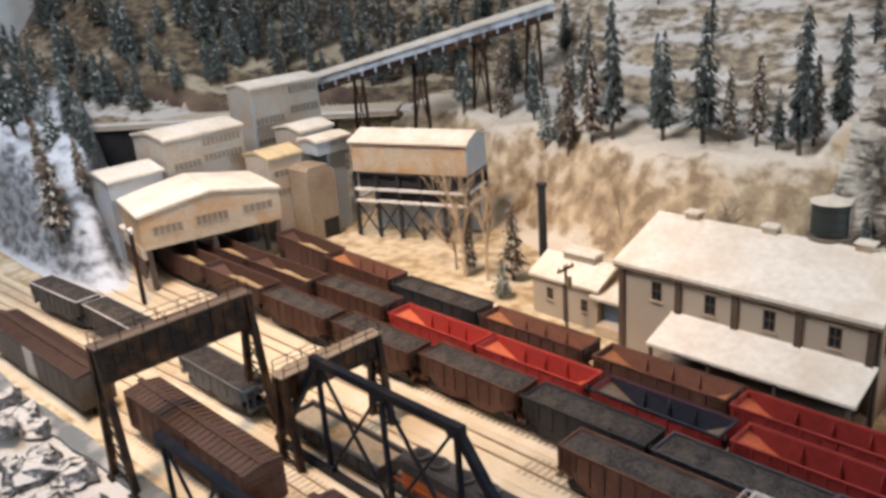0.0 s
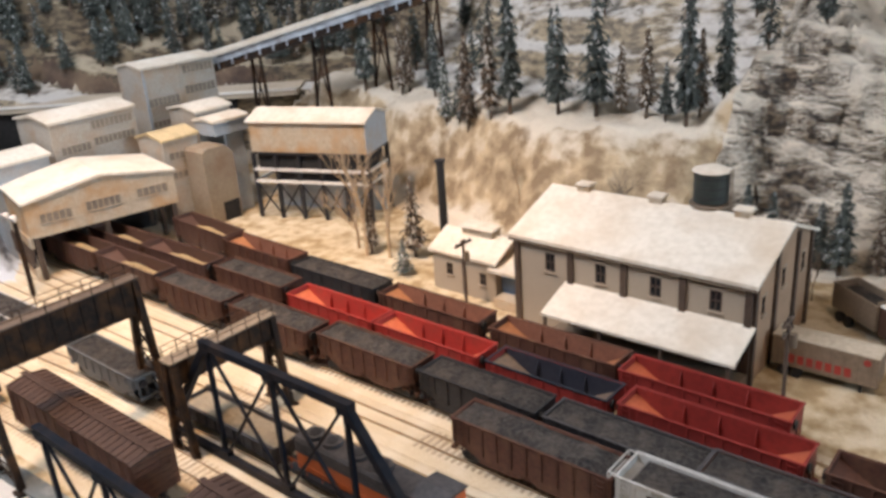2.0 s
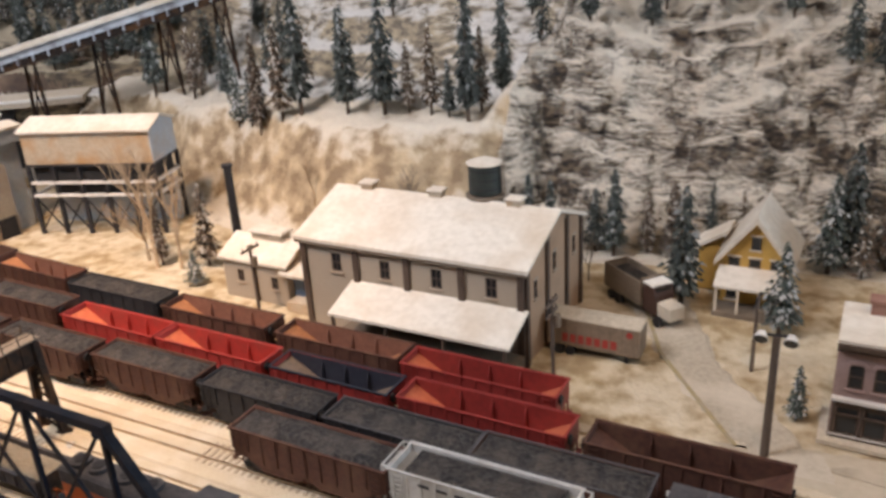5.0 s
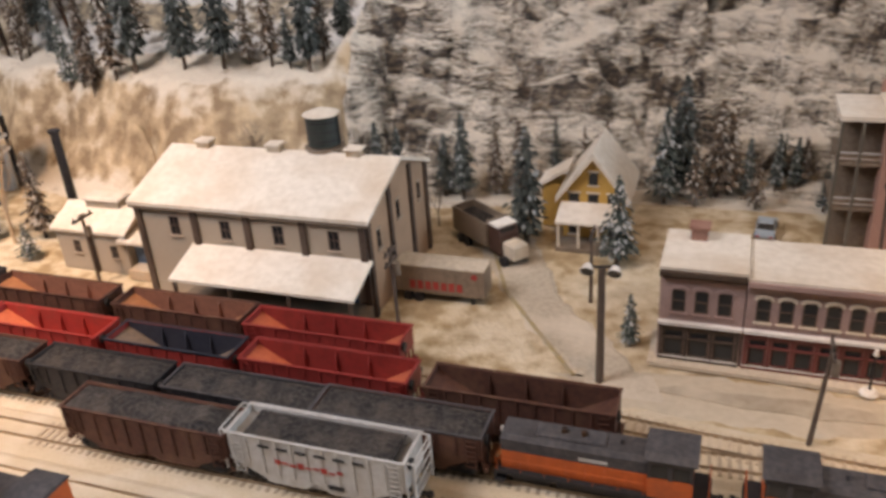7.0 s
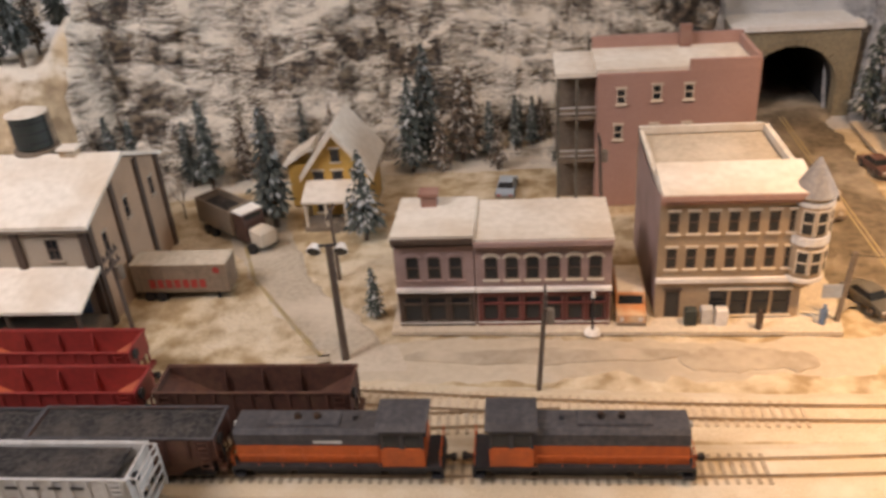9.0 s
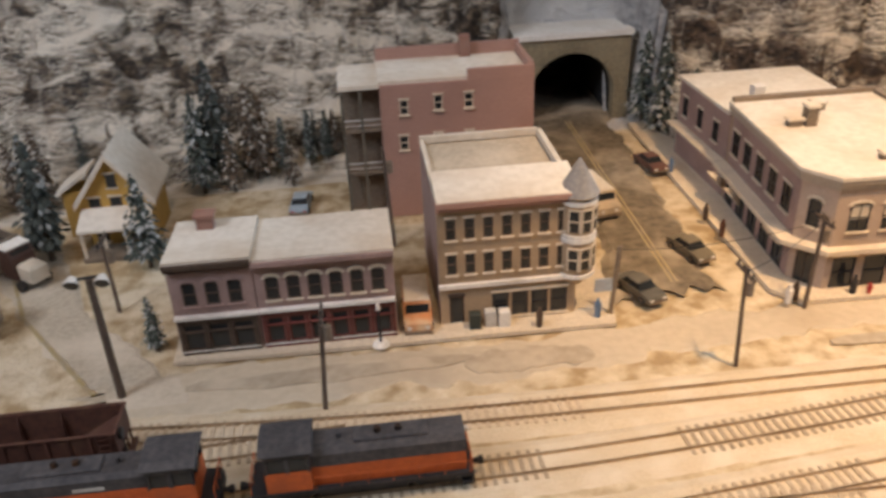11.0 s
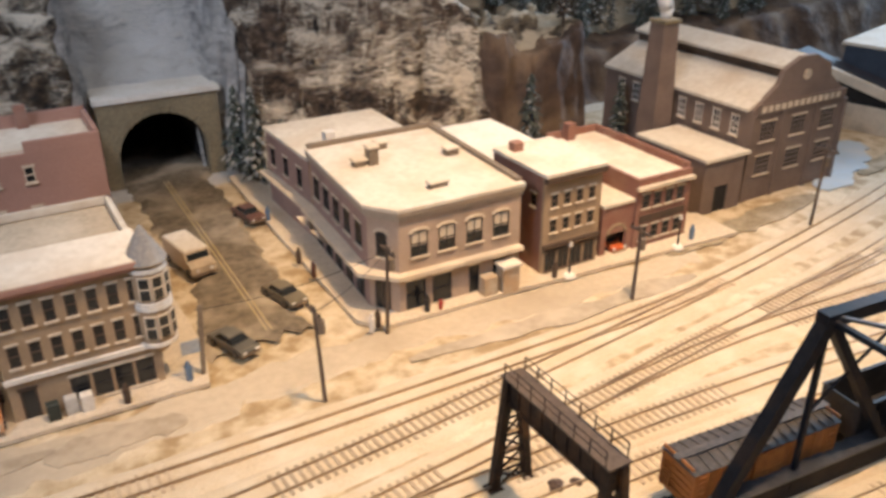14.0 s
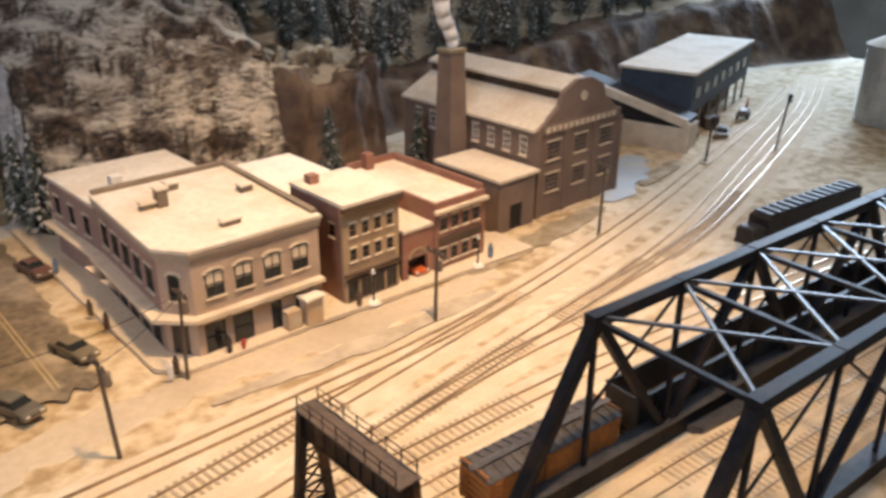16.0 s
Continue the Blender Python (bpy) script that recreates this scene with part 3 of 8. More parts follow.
def sheet():
    xs = np.concatenate([np.arange(-230, -40, 1.0), np.arange(-40, 122, 0.6), np.arange(122, 271, 1.1)])
    ys = np.concatenate([np.arange(-14, 94, 1.25), np.arange(94, 134, 0.42), np.arange(134, 196, 1.4)])
    verts, nx = [], len(xs)
    for y in ys:
        for x in xs:
            z = height(x, y)
            sx = sy = 0.0
            if y > 96 and z > 2:
                c = cliffy(x)
                sx, sy = (0.25 + 0.7 * c) * rough(x, y, z, 2.6, 3), (0.25 + 1.0 * c) * rough(y, z, x, 2.8, 3)
            verts.append(((x + sx) * CM, (y + sy) * CM, z * CM))
    faces, index = [], []
    for j in range(len(ys) - 1):
        for i in range(nx - 1):
            k = j * nx + i
            if 48.9 < xs[i] < 60.8 and ys[j] > 125.4 and min(verts[k][2], verts[k + nx][2]) < 0.098:
                continue
            faces.append((k, k + 1, k + nx + 1, k + nx))
            x, y, z = xs[i], ys[j], verts[k][2] / CM
            d = y - slope_at(x)[0]
            # Brown rock; behind the works its dark tone also paints in shade.
            if (97 < x < 118 and -3 < d < 4.5) or (x >= 118 and -0.5 < d < 13):
                m = 3
            elif x < -128 and behind_road(x, y) > 2:
                m = 4 if behind_road(x, y) > 13.5 else 3 if behind_road(x, y) > 11.5 else 5
            elif x < -54 and y < 25:
                m = 6
            elif x < -112 and 42 < y < -0.4 * x + 4:
                m = 7
            elif 44.5 < x < 66 and y > 120:
                m = 9
            elif 97 < x < 118 and d > 4.5:
                m = 4
            elif 63 < x <= 97 and d > -3:
                m = 8
            elif (cliffy(x) > 0.5 and d > -3) or (x < -112 and 42 < y < 100):
                m = 1
            elif x < -112 and d > slope_at(x)[1] + 5 or x > 118 and d >= 13:
                m = 4
            elif x < -33 and d > slope_at(x)[1] + 7:
                m = 5
            elif d > -4:
                m = 2
            else:
                m = 0
            index.append(m)
    me = bpy.data.meshes.new("ground")
    me.from_pydata(verts, [], faces)
    for m in (GROUND, CLIFF, BANK, BROWNROCK, HILL, PALEHILL, CRYSTAL, WESTROCK, STRATA, SNOWBANK):
        me.materials.append(m)
    me.polygons.foreach_set("material_index", index)
    me.polygons.foreach_set("use_smooth", [True] * len(faces))
    me.update()
    return tagged(new("ground", me), "snow-dusted plaster scenery with yard, banks and rock cliffs", "ground", kind="structure")


BROWNROCK = paint("brown_rock", (0.085, 0.053, 0.036), (0.050, 0.032, 0.024), 45, 14, 0.85, 0.9, vary=0.02, dirt=(0.23, 0.16, 0.10), dirt_amount=0.45, depth=0.006)
sheet()


def slab(name, poly, z0, z1, material, label, category):
    return whole(name, Shape().prism(poly, z0, z1), material, label, category, kind="structure")


def along(line, n):
    """n + 1 points at even steps along a line in the plan."""
    steps = [math.dist(a, b) for a, b in zip(line, line[1:])]
    out = []
    for i in range(n + 1):
        run, k = sum(steps) * i / n, 0
        while k < len(steps) - 1 and run > steps[k]:
            run, k = run - steps[k], k + 1
        q = run / steps[k]
        out.append([a + (b - a) * q for a, b in zip(line[k], line[k + 1])])
    return out


def lane(name, left, right, z, material, label, ragged):
    """A street as a thin sheet between two lines, whose edges wander where snow has drifted over them."""
    n, m, s = 110, 10, Shape()
    ahead = (Vector(left[1]) - Vector(left[0])).normalized()
    for k, ((x0, y0), (x1, y1)) in enumerate(zip(along(left, n), along(right, n))):
        p = [(x + ragged * rough(x, y, 1, 3.2), y + ragged * rough(x, y, 8, 3.2)) for x, y in ((x0, y0), (x1, y1))]
        for i in range(m + 1):
            x, y = (a + (b - a) * i / m for a, b in zip(*p))
            drift = 3.0 * ragged * rough(i * 1.3, len(left), z, 2.0) * max(0.0, 1 - k / 12)
            x, y = x + drift * ahead.x, y + drift * ahead.y
            s.v.append((x, y, max(height(x, y) + 0.05, z) if 0 < i < m else height(x, y) - 0.08))
    for k in range(n):
        a = k * (m + 1)
        s.f += [(a + i, a + i + 1, a + m + 2 + i, a + m + 1 + i) for i in range(m)]
    return whole(name, s, material, label, "road", kind="structure")


whole("backdrop", Shape().box(-260, 194, -20, 300, 195, 130), PAINTED_SKY, "painted grey snowy mountain backdrop", "backdrop", kind="structure")
whole("backdrop_west", Shape().box(-232, -20, -20, -230, 194, 130), PAINTED_SKY, "painted grey backdrop at the layout's end", "backdrop", kind="structure")
whole("fascia", Shape().box(-230, -16, -25, 270, -14.4, 0.5), DARKBROWN, "dark brown layout fascia board", "trim", kind="structure")
whole("floor", Shape().box(-330, -330, -100, 420, 330, -95), CARPET, "dark room carpet", "floor", kind="structure")
whole("ceiling", Shape().box(-330, -330, 148, 420, 330, 153), PLASTER, "plain pale room ceiling", "ceiling", kind="structure")
for nm, b in (("wall_south", (-330, -335, -95, 420, -330, 148)), ("wall_north", (-330, 330, -95, 420, 335, 148)), ("wall_west", (-335, -330, -95, -330, 330, 148)), ("wall_east", (420, -330, -95, 425, 330, 148))):
    whole(nm, Shape().box(*b), PLASTER, "plain pale room wall", "wall", kind="structure")

# streets lie on the ground as thin sheets
lane("road_1", [(46.5, 77.0), (46.8, 81), (48.6, 86), (49.6, 96), (49.0, 113), (49.3, 126.5)], [(57.6, 78.2), (58.0, 82), (58.6, 88), (59.4, 102), (60.2, 113), (61.0, 126.5)], 0.32, ROAD, "dark slushy main street running into the tunnel", 1.0)
lane("road_2", [(-2, 67), (6, 67.0), (29, 67.2), (61, 69.3), (100, 67.6)], [(2, 73.4), (8, 73.2), (28, 73.0), (62, 74.4), (104, 72.2)], 0.02, STREET, "grey snowed-over street along the shops", 1.4)
lane("road_3", [(-17.0, 100), (-11.2, 88.3), (-5.2, 78.3), (-0.5, 73.3), (3.6, 68.5)], [(-9.5, 102), (-4.9, 90.2), (-0.2, 81.1), (5.8, 75), (10.4, 69)], 0.06, SLUSH, "grey slushy side street with a centre line", 0.9)
slab("pavement_1", [(61.5, 76), (63.5, 73.4), (80, 73.0), (110, 71.2), (110, 78), (67, 92), (66.5, 121), (62.4, 121), (61.8, 100)], 0.1, 0.55, WALK, "pale concrete pavement round the corner block", "pavement")
slab("pavement_2", [(7.5, 73.6), (46, 73.0), (47.2, 79), (46.5, 130), (44, 130), (43.5, 79), (7.5, 79)], 0.1, 0.5, WALK, "pale concrete pavement before the shops", "pavement")
yl = Shape()
for i in range(2):
    yl.prism([(53.2 + i * 0.5, 79), (53.4 + i * 0.5, 79), (54.3 + i * 0.5, 124), (54.1 + i * 0.5, 124)], 0.33, 0.36)
whole("road_line", yl, YELLOW, "worn double yellow centre line", "road marking", kind="structure")
whole("road_line_side", Shape().prism([(1.4, 70.5), (1.7, 70.6), (-2.2, 75.9), (-7.9, 83.7), (-13.6, 97), (-13.9, 96.9), (-8.2, 83.5), (-2.5, 75.7)], 0.1, 0.2), YELLOW, "worn yellow line on the side street", "road marking", kind="structure")



def patch(name, x0, y0, x1, y1, w0, w1, z, material, label, category, seed):
    """A thin irregular patch lying on the ground along a line."""
    a, b, n = Vector((x0, y0)), Vector((x1, y1)), 22
    d = (b - a).normalized()
    u = Vector((-d.y, d.x))
    edge = []
    for s in (1, -1):
        for i in range(n + 1):
            k = i / n if s > 0 else 1 - i / n
            w = (w0 + (w1 - w0) * k) * math.sqrt(max(0.02, 4 * k * (1 - k))) ** 0.7
            q = a.lerp(b, k) + u * s * w * (0.8 + 0.5 * rough(k * 9, s * 5, seed, 1.3))
            edge.append((q.x, q.y))
    return whole(name, Shape().prism(edge, 0.0, z), material, label, category, kind="structure")


patch("road_patch", 32.0, 69.8, 43.0, 69.5, 2.0, 1.7, 0.13, PATCH, "dark slushy patch on the snowed street", "road", 1.5)
patch("road_patch", 63, 67.6, 98, 66.4, 1.5, 1.8, 0.13, PATCH, "long dark wheel track on the snowed street", "road", 4.5)
patch("road_patch", 9, 70.2, 33, 70.6, 1.3, 1.1, 0.13, PATCH, "faint dark wheel track along the shops", "road", 6.5)
patch("grass_patch", 99, 71.6, 129, 74.8, 1.9, 2.6, 0.13, DRYGRASS, "flattened dry brown grass in the snow", "grass", 2.5)
patch("grass_patch", 141, 76.5, 156, 79.5, 1.6, 1.8, 0.16, DRYGRASS, "dry brown grass beside the works", "grass", 7.5)
patch("pond_1", 131.5, 75.5, 153, 86, 3.6, 4.6, 0.2, ICE, "frozen pale blue pond with a glossy skin", "water", 3.5)
patch("shoulder", -120, 23.6, -46, 27.9, 1.3, 1.2, 0.42, GREYGRAVEL, "blue-grey gravel shoulder along the boxcar track", "ground", 8.5)

# shelf road on the west hill, a near-black panel as underpass shade below it
slab("road_4", [(-196, 61.1), (-129, 116.5), (-136, 124.5), (-203, 69.1)], 12.4, 13.5, WALK, "pale snowed-over road on a hillside shelf", "road")
whole("shelf_kerb", Shape().beam((-196, 61.0, 13.6), (-129, 116.4, 13.6), 0.5, 0.5), SNOW, "snowy kerb along the hillside road", "kerb", kind="structure")
whole("underpass", Shape().prism([(-186, 70.9), (-140, 108.9), (-140.6, 109.6), (-186.6, 71.6)], 0, 12.4), PAINTED_SHADE, "near-black panel for the shaded underpass below the hillside road", "underpass", kind="structure")

# ---- track ----
RAIL_H, TIE_H = 0.52, 0.34
LAID = []


TIE_MESH = Shape().block(-0.14, -1.45, -0.3, 0.14, 1.45, 0.0, 0.03).mesh("tie", TIE)


def track(name, pts, label, ties=((-400, 400),), loose=()):
    """A track along a polyline in the plan: ballast, two rails and its ties."""
    P = []
    for (x0, y0), (x1, y1) in zip(pts, pts[1:]):
        n = max(1, int(math.hypot(x1 - x0, y1 - y0) / 4))
        P += [(x0 + (x1 - x0) * i / n, y0 + (y1 - y0) * i / n) for i in range(n)]
    P.append(pts[-1])
    for _ in range(6):
        P = [P[0]] + [tuple((a + 2 * b + c) / 4 for a, b, c in zip(P[i - 1], P[i], P[i + 1])) for i in range(1, len(P) - 1)] + [P[-1]]
    th = thing(name, (0, 0, 0), label, "track", "yard tracks")
    nrm = []
    for i in range(len(P)):
        a, b = P[max(0, i - 1)], P[min(len(P) - 1, i + 1)]
        d = math.hypot(b[0] - a[0], b[1] - a[1])
        nrm.append((-(b[1] - a[1]) / d, (b[0] - a[0]) / d))

    def strip(o0, o1, z0, z1, flare=0.0):
        s, n = Shape(), len(P)
        for (x, y), (u, v) in zip(P, nrm):
            s.v += [(x + u * (o0 - flare), y + v * (o0 - flare), z0), (x + u * (o1 + flare), y + v * (o1 + flare), z0), (x + u * o1, y + v * o1, z1), (x + u * o0, y + v * o0, z1)]
        for i in range(n - 1):
            k = 4 * i
            s.f += [(k + j, k + (j + 1) % 4, k + 4 + (j + 1) % 4, k + 4 + j) for j in range(4)]
        s.f += [(0, 1, 2, 3), (4 * n - 1, 4 * n - 2, 4 * n - 3, 4 * n - 4)]
        return s

    LAID.append(name)
    part("ballast", strip(-1.9, 1.9, -0.1, 0.29 - 0.012 * len(LAID), 0.9), BALLAST, th)
    for o in (-0.83, 0.83):
        part("rail", strip(o - 0.04, o + 0.04, 0.1, RAIL_H - 0.004 * len(LAID)), RAIL, th, "steel rail, shiny on top")
    s, run, step = Shape(), 0.0, 0.72
    for i in range(len(P) - 1):
        (x0, y0), (x1, y1) = P[i], P[i + 1]
        L = math.hypot(x1 - x0, y1 - y0)
        while run < L:
            k = run / L
            x, y, (u, v) = x0 + (x1 - x0) * k, y0 + (y1 - y0) * k, nrm[i]
            j = random.uniform(-0.06, 0.06)
            run += step
            if not any(p <= x <= q for p, q in ties):
                continue
            if any(p <= x <= q for p, q in loose):
                t = part("tie", TIE_MESH, None, th, at=(x + u * j, y + v * j, TIE_H - 0.006 * len(LAID)))
                t.rotation_euler = (0, 0, math.atan2(-u, v) + random.uniform(-0.04, 0.04))
                continue
            s.add([(x + u * a - v * b + u * j, y + v * a + u * b + v * j, z) for z in (0.06, TIE_H - 0.006 * len(LAID)) for a, b in ((-1.45, -0.14), (1.45, -0.14), (1.45, 0.14), (-1.45, 0.14))],
                  [(4, 5, 6, 7), (0, 1, 5, 4), (1, 2, 6, 5), (2, 3, 7, 6), (3, 0, 4, 7)])
        run -= L
    if s.v:
        tagged(part("tie_rest", s, TIE, th), kind="stuff")
    return th


track("track", [(-150, 25), (-105, 28.9), (-75, 31.0), (-50, 31.8), (40, 31.0), (80, 30.2), (100, 28.4), (160, 21.5)], "ballasted track with brown boxcars on it", [(-150, -20), (62, 160)], [(-52, -20), (62, 104)])
track("track", [(-150, 31), (-110, 34), (-80, 35.8), (-60, 36.6), (40, 35.8), (78, 35.1), (100, 32.7), (160, 25.5)], "empty ballasted track with snow between the ties", [(-60, -20), (66, 76), (84, 160)], [(-60, -20), (62, 112)])
track("track", [(-150, 35), (-115, 37.0), (-85, 39.6), (-60, 41.2), (-30, 41.8), (50, 41.8), (64, 41.4), (76.7, 40.7), (96.4, 39.5), (117.6, 37.6), (150, 34.8)], "ballasted track beside the truss bridges", [(-150, -60), (62, 150)], [(66, 106)])
track("track", [(-150, 45), (-60, 46.4), (45, 46.6), (60, 46.4), (70, 45.8), (80, 44.9), (90, 44.2), (110, 42.4), (150, 38.6)], "empty sanded-over yard track", [(-62, -54), (70, 86), (92, 110)])
track("track", [(-150, 50), (-60, 51.4), (0, 51.9), (40, 50.8), (60, 50.5), (72, 50.1), (83, 49.5), (93, 48.8), (104, 47.6), (130, 44.3), (160, 40.5)], "ballasted yard track under coal hoppers", [(-40, -2), (44, 56), (62, 84)])
track("track", [(-150, 54.4), (-80, 55.5), (-40, 56.4), (0, 56.8), (35, 57.0), (45, 57.5), (54, 58.3), (62, 59.0), (70, 59.9), (80, 61.1), (90, 62.3), (97, 63.2)], "ballasted yard track under hoppers and engines", [(-100, 36), (46, 72)])
track("track", [(62, 53.2), (74, 54.1), (84, 55.1), (92, 55.5), (102, 54.7), (112, 53.9), (126, 52.9), (145, 50.8), (170, 47)], "yard lead track leaving a turnout", [(98, 120)])
track("track", [(36, 50.9), (46, 51.4), (52, 52.3), (60, 53.0), (74, 54.1), (90, 56.3), (110, 58.2), (129, 61.3), (168, 73), (203, 83), (240, 97)], "ladder track with shiny rails and open ties", [(46, 58), (66, 92), (98, 118)])
track("track", [(104, 57.8), (118, 58.2), (134, 60.4), (168, 69.5), (205, 80), (240, 93)], "curved siding with shiny rails", [(120, 150)])
track("track", [(-150, 61.5), (-60, 61.4), (5, 61.4), (22, 62.5)], "yard track half buried in snow", [(-100, 20)])
track("track", [(-150, 68.5), (-80, 67.6), (-15, 66.6), (15, 63.9), (30, 62.9), (64, 62.7), (86, 62.5), (97, 63.2), (118, 66.8), (134, 69.8), (185, 82.4), (222, 93)], "street-side yard track half buried in snow", [(-100, 40), (84, 100)])


# ---- rolling stock ----
def shared(shape, name, material, smooth=False):
    return shape.mesh(name, material, smooth)


def truck_meshes():
    f = Shape()
    for y in (-1.12, 1.12):
        f.profile([(-1.5, 1.15), (-1.5, 1.4), (-0.6, 1.75), (0.6, 1.75), (1.5, 1.4), (1.5, 1.15), (0.7, 0.85), (-0.7, 0.85)], y - 0.12, y + 0.12, "y")
        for x in (-1.05, 1.05):
            f.box(x - 0.22, y - 0.2, 0.95, x + 0.22, y + 0.2, 1.32)
        f.box(-0.35, y - 0.17, 0.95, 0.35, y + 0.17, 1.5)
    f.box(-0.3, -1.1, 1.2, 0.3, 1.1, 1.6)
    w = Shape()
    for y in (-0.83, 0.83):
        w.tube((0, y - 0.12, 0), (0, y + 0.12, 0), 0.48, n=14)
        w.tube((0, y + (0.1 if y < 0 else -0.1), 0), (0, y + (0.18 if y < 0 else -0.18), 0), 0.56, n=14)
    w.tube((0, -0.9, 0), (0, 0.9, 0), 0.1, n=6)
    return shared(f, "side_frame", BLACK), shared(w, "wheelset", WHEEL)


FRAME_MESH, WHEEL_MESH = truck_meshes()


def trucks(th, half):
    for x in (-half, half):
        t = part("truck", FRAME_MESH, None, th, at=(x, 0, 0))
        for a in (-1.05, 1.05):
            part("wheelset", WHEEL_MESH, None, t, at=(a, 0, RAIL_H + 0.48))


def couplers(th, half):
    for s in (-1, 1):
        part("coupler", Shape().box(min(s * half, s * (half + 0.8)), -0.14, 1.3, max(s * half, s * (half + 0.8)), 0.14, 1.55).box(s * (half + 0.72) - 0.18, -0.25, 1.22, s * (half + 0.72) + 0.18, 0.2, 1.62), BLACK, th)


def ladder(th, x, y, z0, z1, material, along="x", w=0.8):
    s = Shape()
    for a in (-w / 2, w / 2):
        p = (x + a, y) if along == "x" else (x, y + a)
        s.beam((*p, z0), (*p, z1), 0.07)
    n = int((z1 - z0) / 0.42)
    for i in range(n):
        z = z0 + (i + 0.5) * (z1 - z0) / n
        if along == "x":
            s.beam((x - w / 2, y, z), (x + w / 2, y, z), 0.07)
        else:
            s.beam((x, y - w / 2, z), (x, y + w / 2, z), 0.07)
    part("ladder", s, material, th)


def heap(L, W, z, h, seed, n=(44, 14)):
    """An uneven coal heap with a flat rim."""
    s = Shape()
    nx, ny = n
    for j in range(ny + 1):
        for i in range(nx + 1):
            u, v = i / nx, j / ny
            e = ease(5 * min(u, 1 - u)) * math.sin(math.pi * v) ** 0.7
            hh = h * e * (0.75 + 0.3 * math.cos(u * 12.6 + seed)) + (0.16 * noise.noise(Vector((u * 22 + seed, v * 9, 1))) + 0.10 * noise.noise(Vector((u * 50 + seed, v * 20, 3)))) * min(1, e * 2)
            s.v.append(((u - 0.5) * L, (v - 0.5) * W, z + hh))
    for j in range(ny):
        for i in range(nx):
            k = j * (nx + 1) + i
            s.f.append((k, k + 1, k + nx + 2, k + nx + 1))
    return s


def hopper(label, side, inside, L=13.3, H=4.75, W=3.3, load=None, ribs=9, seed=0, rim=None, marks=None, peak=0.35, sink=0.0, gap=0.0, liner=None, group="hopper cars in the yard"):
    """An open coal hopper: ribbed sides, sloping end sheets, cross braces, and a heap of coal if it is loaded."""
    th = thing("hopper_car", (0, 0, 0), label, "hopper car", group)
    h, w, t = L / 2, W / 2, 0.13
    body = Shape()
    out = [(-h, H), (-h, 2.9), (-h + 2.5, 1.75), (-h + 3.0, 1.3), (-1.0, 1.3), (-0.2, 2.0), (0.2, 2.0), (1.0, 1.3), (h - 3.0, 1.3), (h - 2.5, 1.75), (h, 2.9), (h, H)]
    for y in (-w, w - t):
        body.profile(out, y, y + t, "y")
    for x in (-h, h - t):
        body.box(x, -w + t, 2.9, x + t, w - t, H)
    for s in (-1, 1):
        body.box(min(s * h, s * (h + 0.35)), -w + 0.15, 1.55, max(s * h, s * (h + 0.35)), w - 0.15, 1.9)
        for y in (-w + 0.3, -0.5, 0.5, w - 0.3):
            body.beam((s * (h - 0.05), y, 1.7), (s * (h - 0.05), y, 3.0), 0.14)
    body.box(-h, -0.35, 1.35, h, 0.35, 1.75)
    part("body", body, side, th)
    tall = Shape().box(-0.1, 0, 2.2, 0.1, 0.1, H - 0.15).mesh("side_rib", side)
    short = Shape().box(-0.1, 0, 2.95, 0.1, 0.1, H - 0.15).mesh("side_rib", side)
    for i in range(ribs):
        x = -h + 0.3 + i * (L - 0.6) / (ribs - 1)
        for y in (-w - 0.1, w):
            part("side_rib", tall if abs(x) < h - 2 else short, None, th, at=(x, y, 0))
    lip = Shape()
    for y in (-w - 0.14, w - 0.12):
        lip.box(-h - 0.1, y + 0.04, H - 0.1, h + 0.1, y + 0.22, H + 0.06)
    for x in (-h - 0.1, h - 0.16):
        lip.box(x + 0.04, -w + 0.12, H - 0.1, x + 0.22, w - 0.12, H + 0.06)
    part("top_rim", lip, rim or side, th)
    for s in (-1, 1):
        a, b = s * (h - t - 0.02), s * (h - 4.9)
        inn = Shape().add([(a, -w + t, H - 0.55), (a, w - t, H - 0.55), (b, w - t, 1.55), (b, -w + t, 1.55), (a, -w + t, H - 0.7), (a, w - t, H - 0.7), (b, w - t, 1.4), (b, -w + t, 1.4)], [(0, 1, 2, 3), (4, 7, 6, 5), (0, 4, 5, 1), (2, 6, 7, 3), (0, 3, 7, 4), (1, 5, 6, 2)])
        part("slope_sheet", inn, inside, th, "sloping inner end sheet")
        y = s * (w - t - 0.02)
        part("side_liner", Shape().profile([(x * (h - t - 0.01) / h, min(z + 0.02, H - 0.02)) for x, z in out], y - 0.02, y + 0.02, "y"), liner or inside, th, "stained inner side wall")
    inn = Shape().profile([(-1.6, 1.45), (0, 2.75), (1.6, 1.45)], -w + t, w - t, "y")
    inn.box(-h + 4, -w + t, 1.4, h - 4, w - t, 1.5)
    part("floor_sheet", inn, liner or inside, th, "ridged inner floor sheet")
    if not load:
        for x in (-L / 5, 0, L / 5):
            part("inner_post", Shape().profile([(w - t - 0.05, H - 0.2), (w - t - 0.35, H - 1.0), (w - t - 0.35, 1.6), (w - t - 0.05, 1.6)], x - 0.07, x + 0.07), liner or inside, th)
    if load:
        part("coal_load", heap(L - 0.42 - sink * 1.6 - gap, W - 0.3, H - 0.12 - sink, peak + 0.12, seed), load, th, "uneven heap of dusty coal", smooth=False)
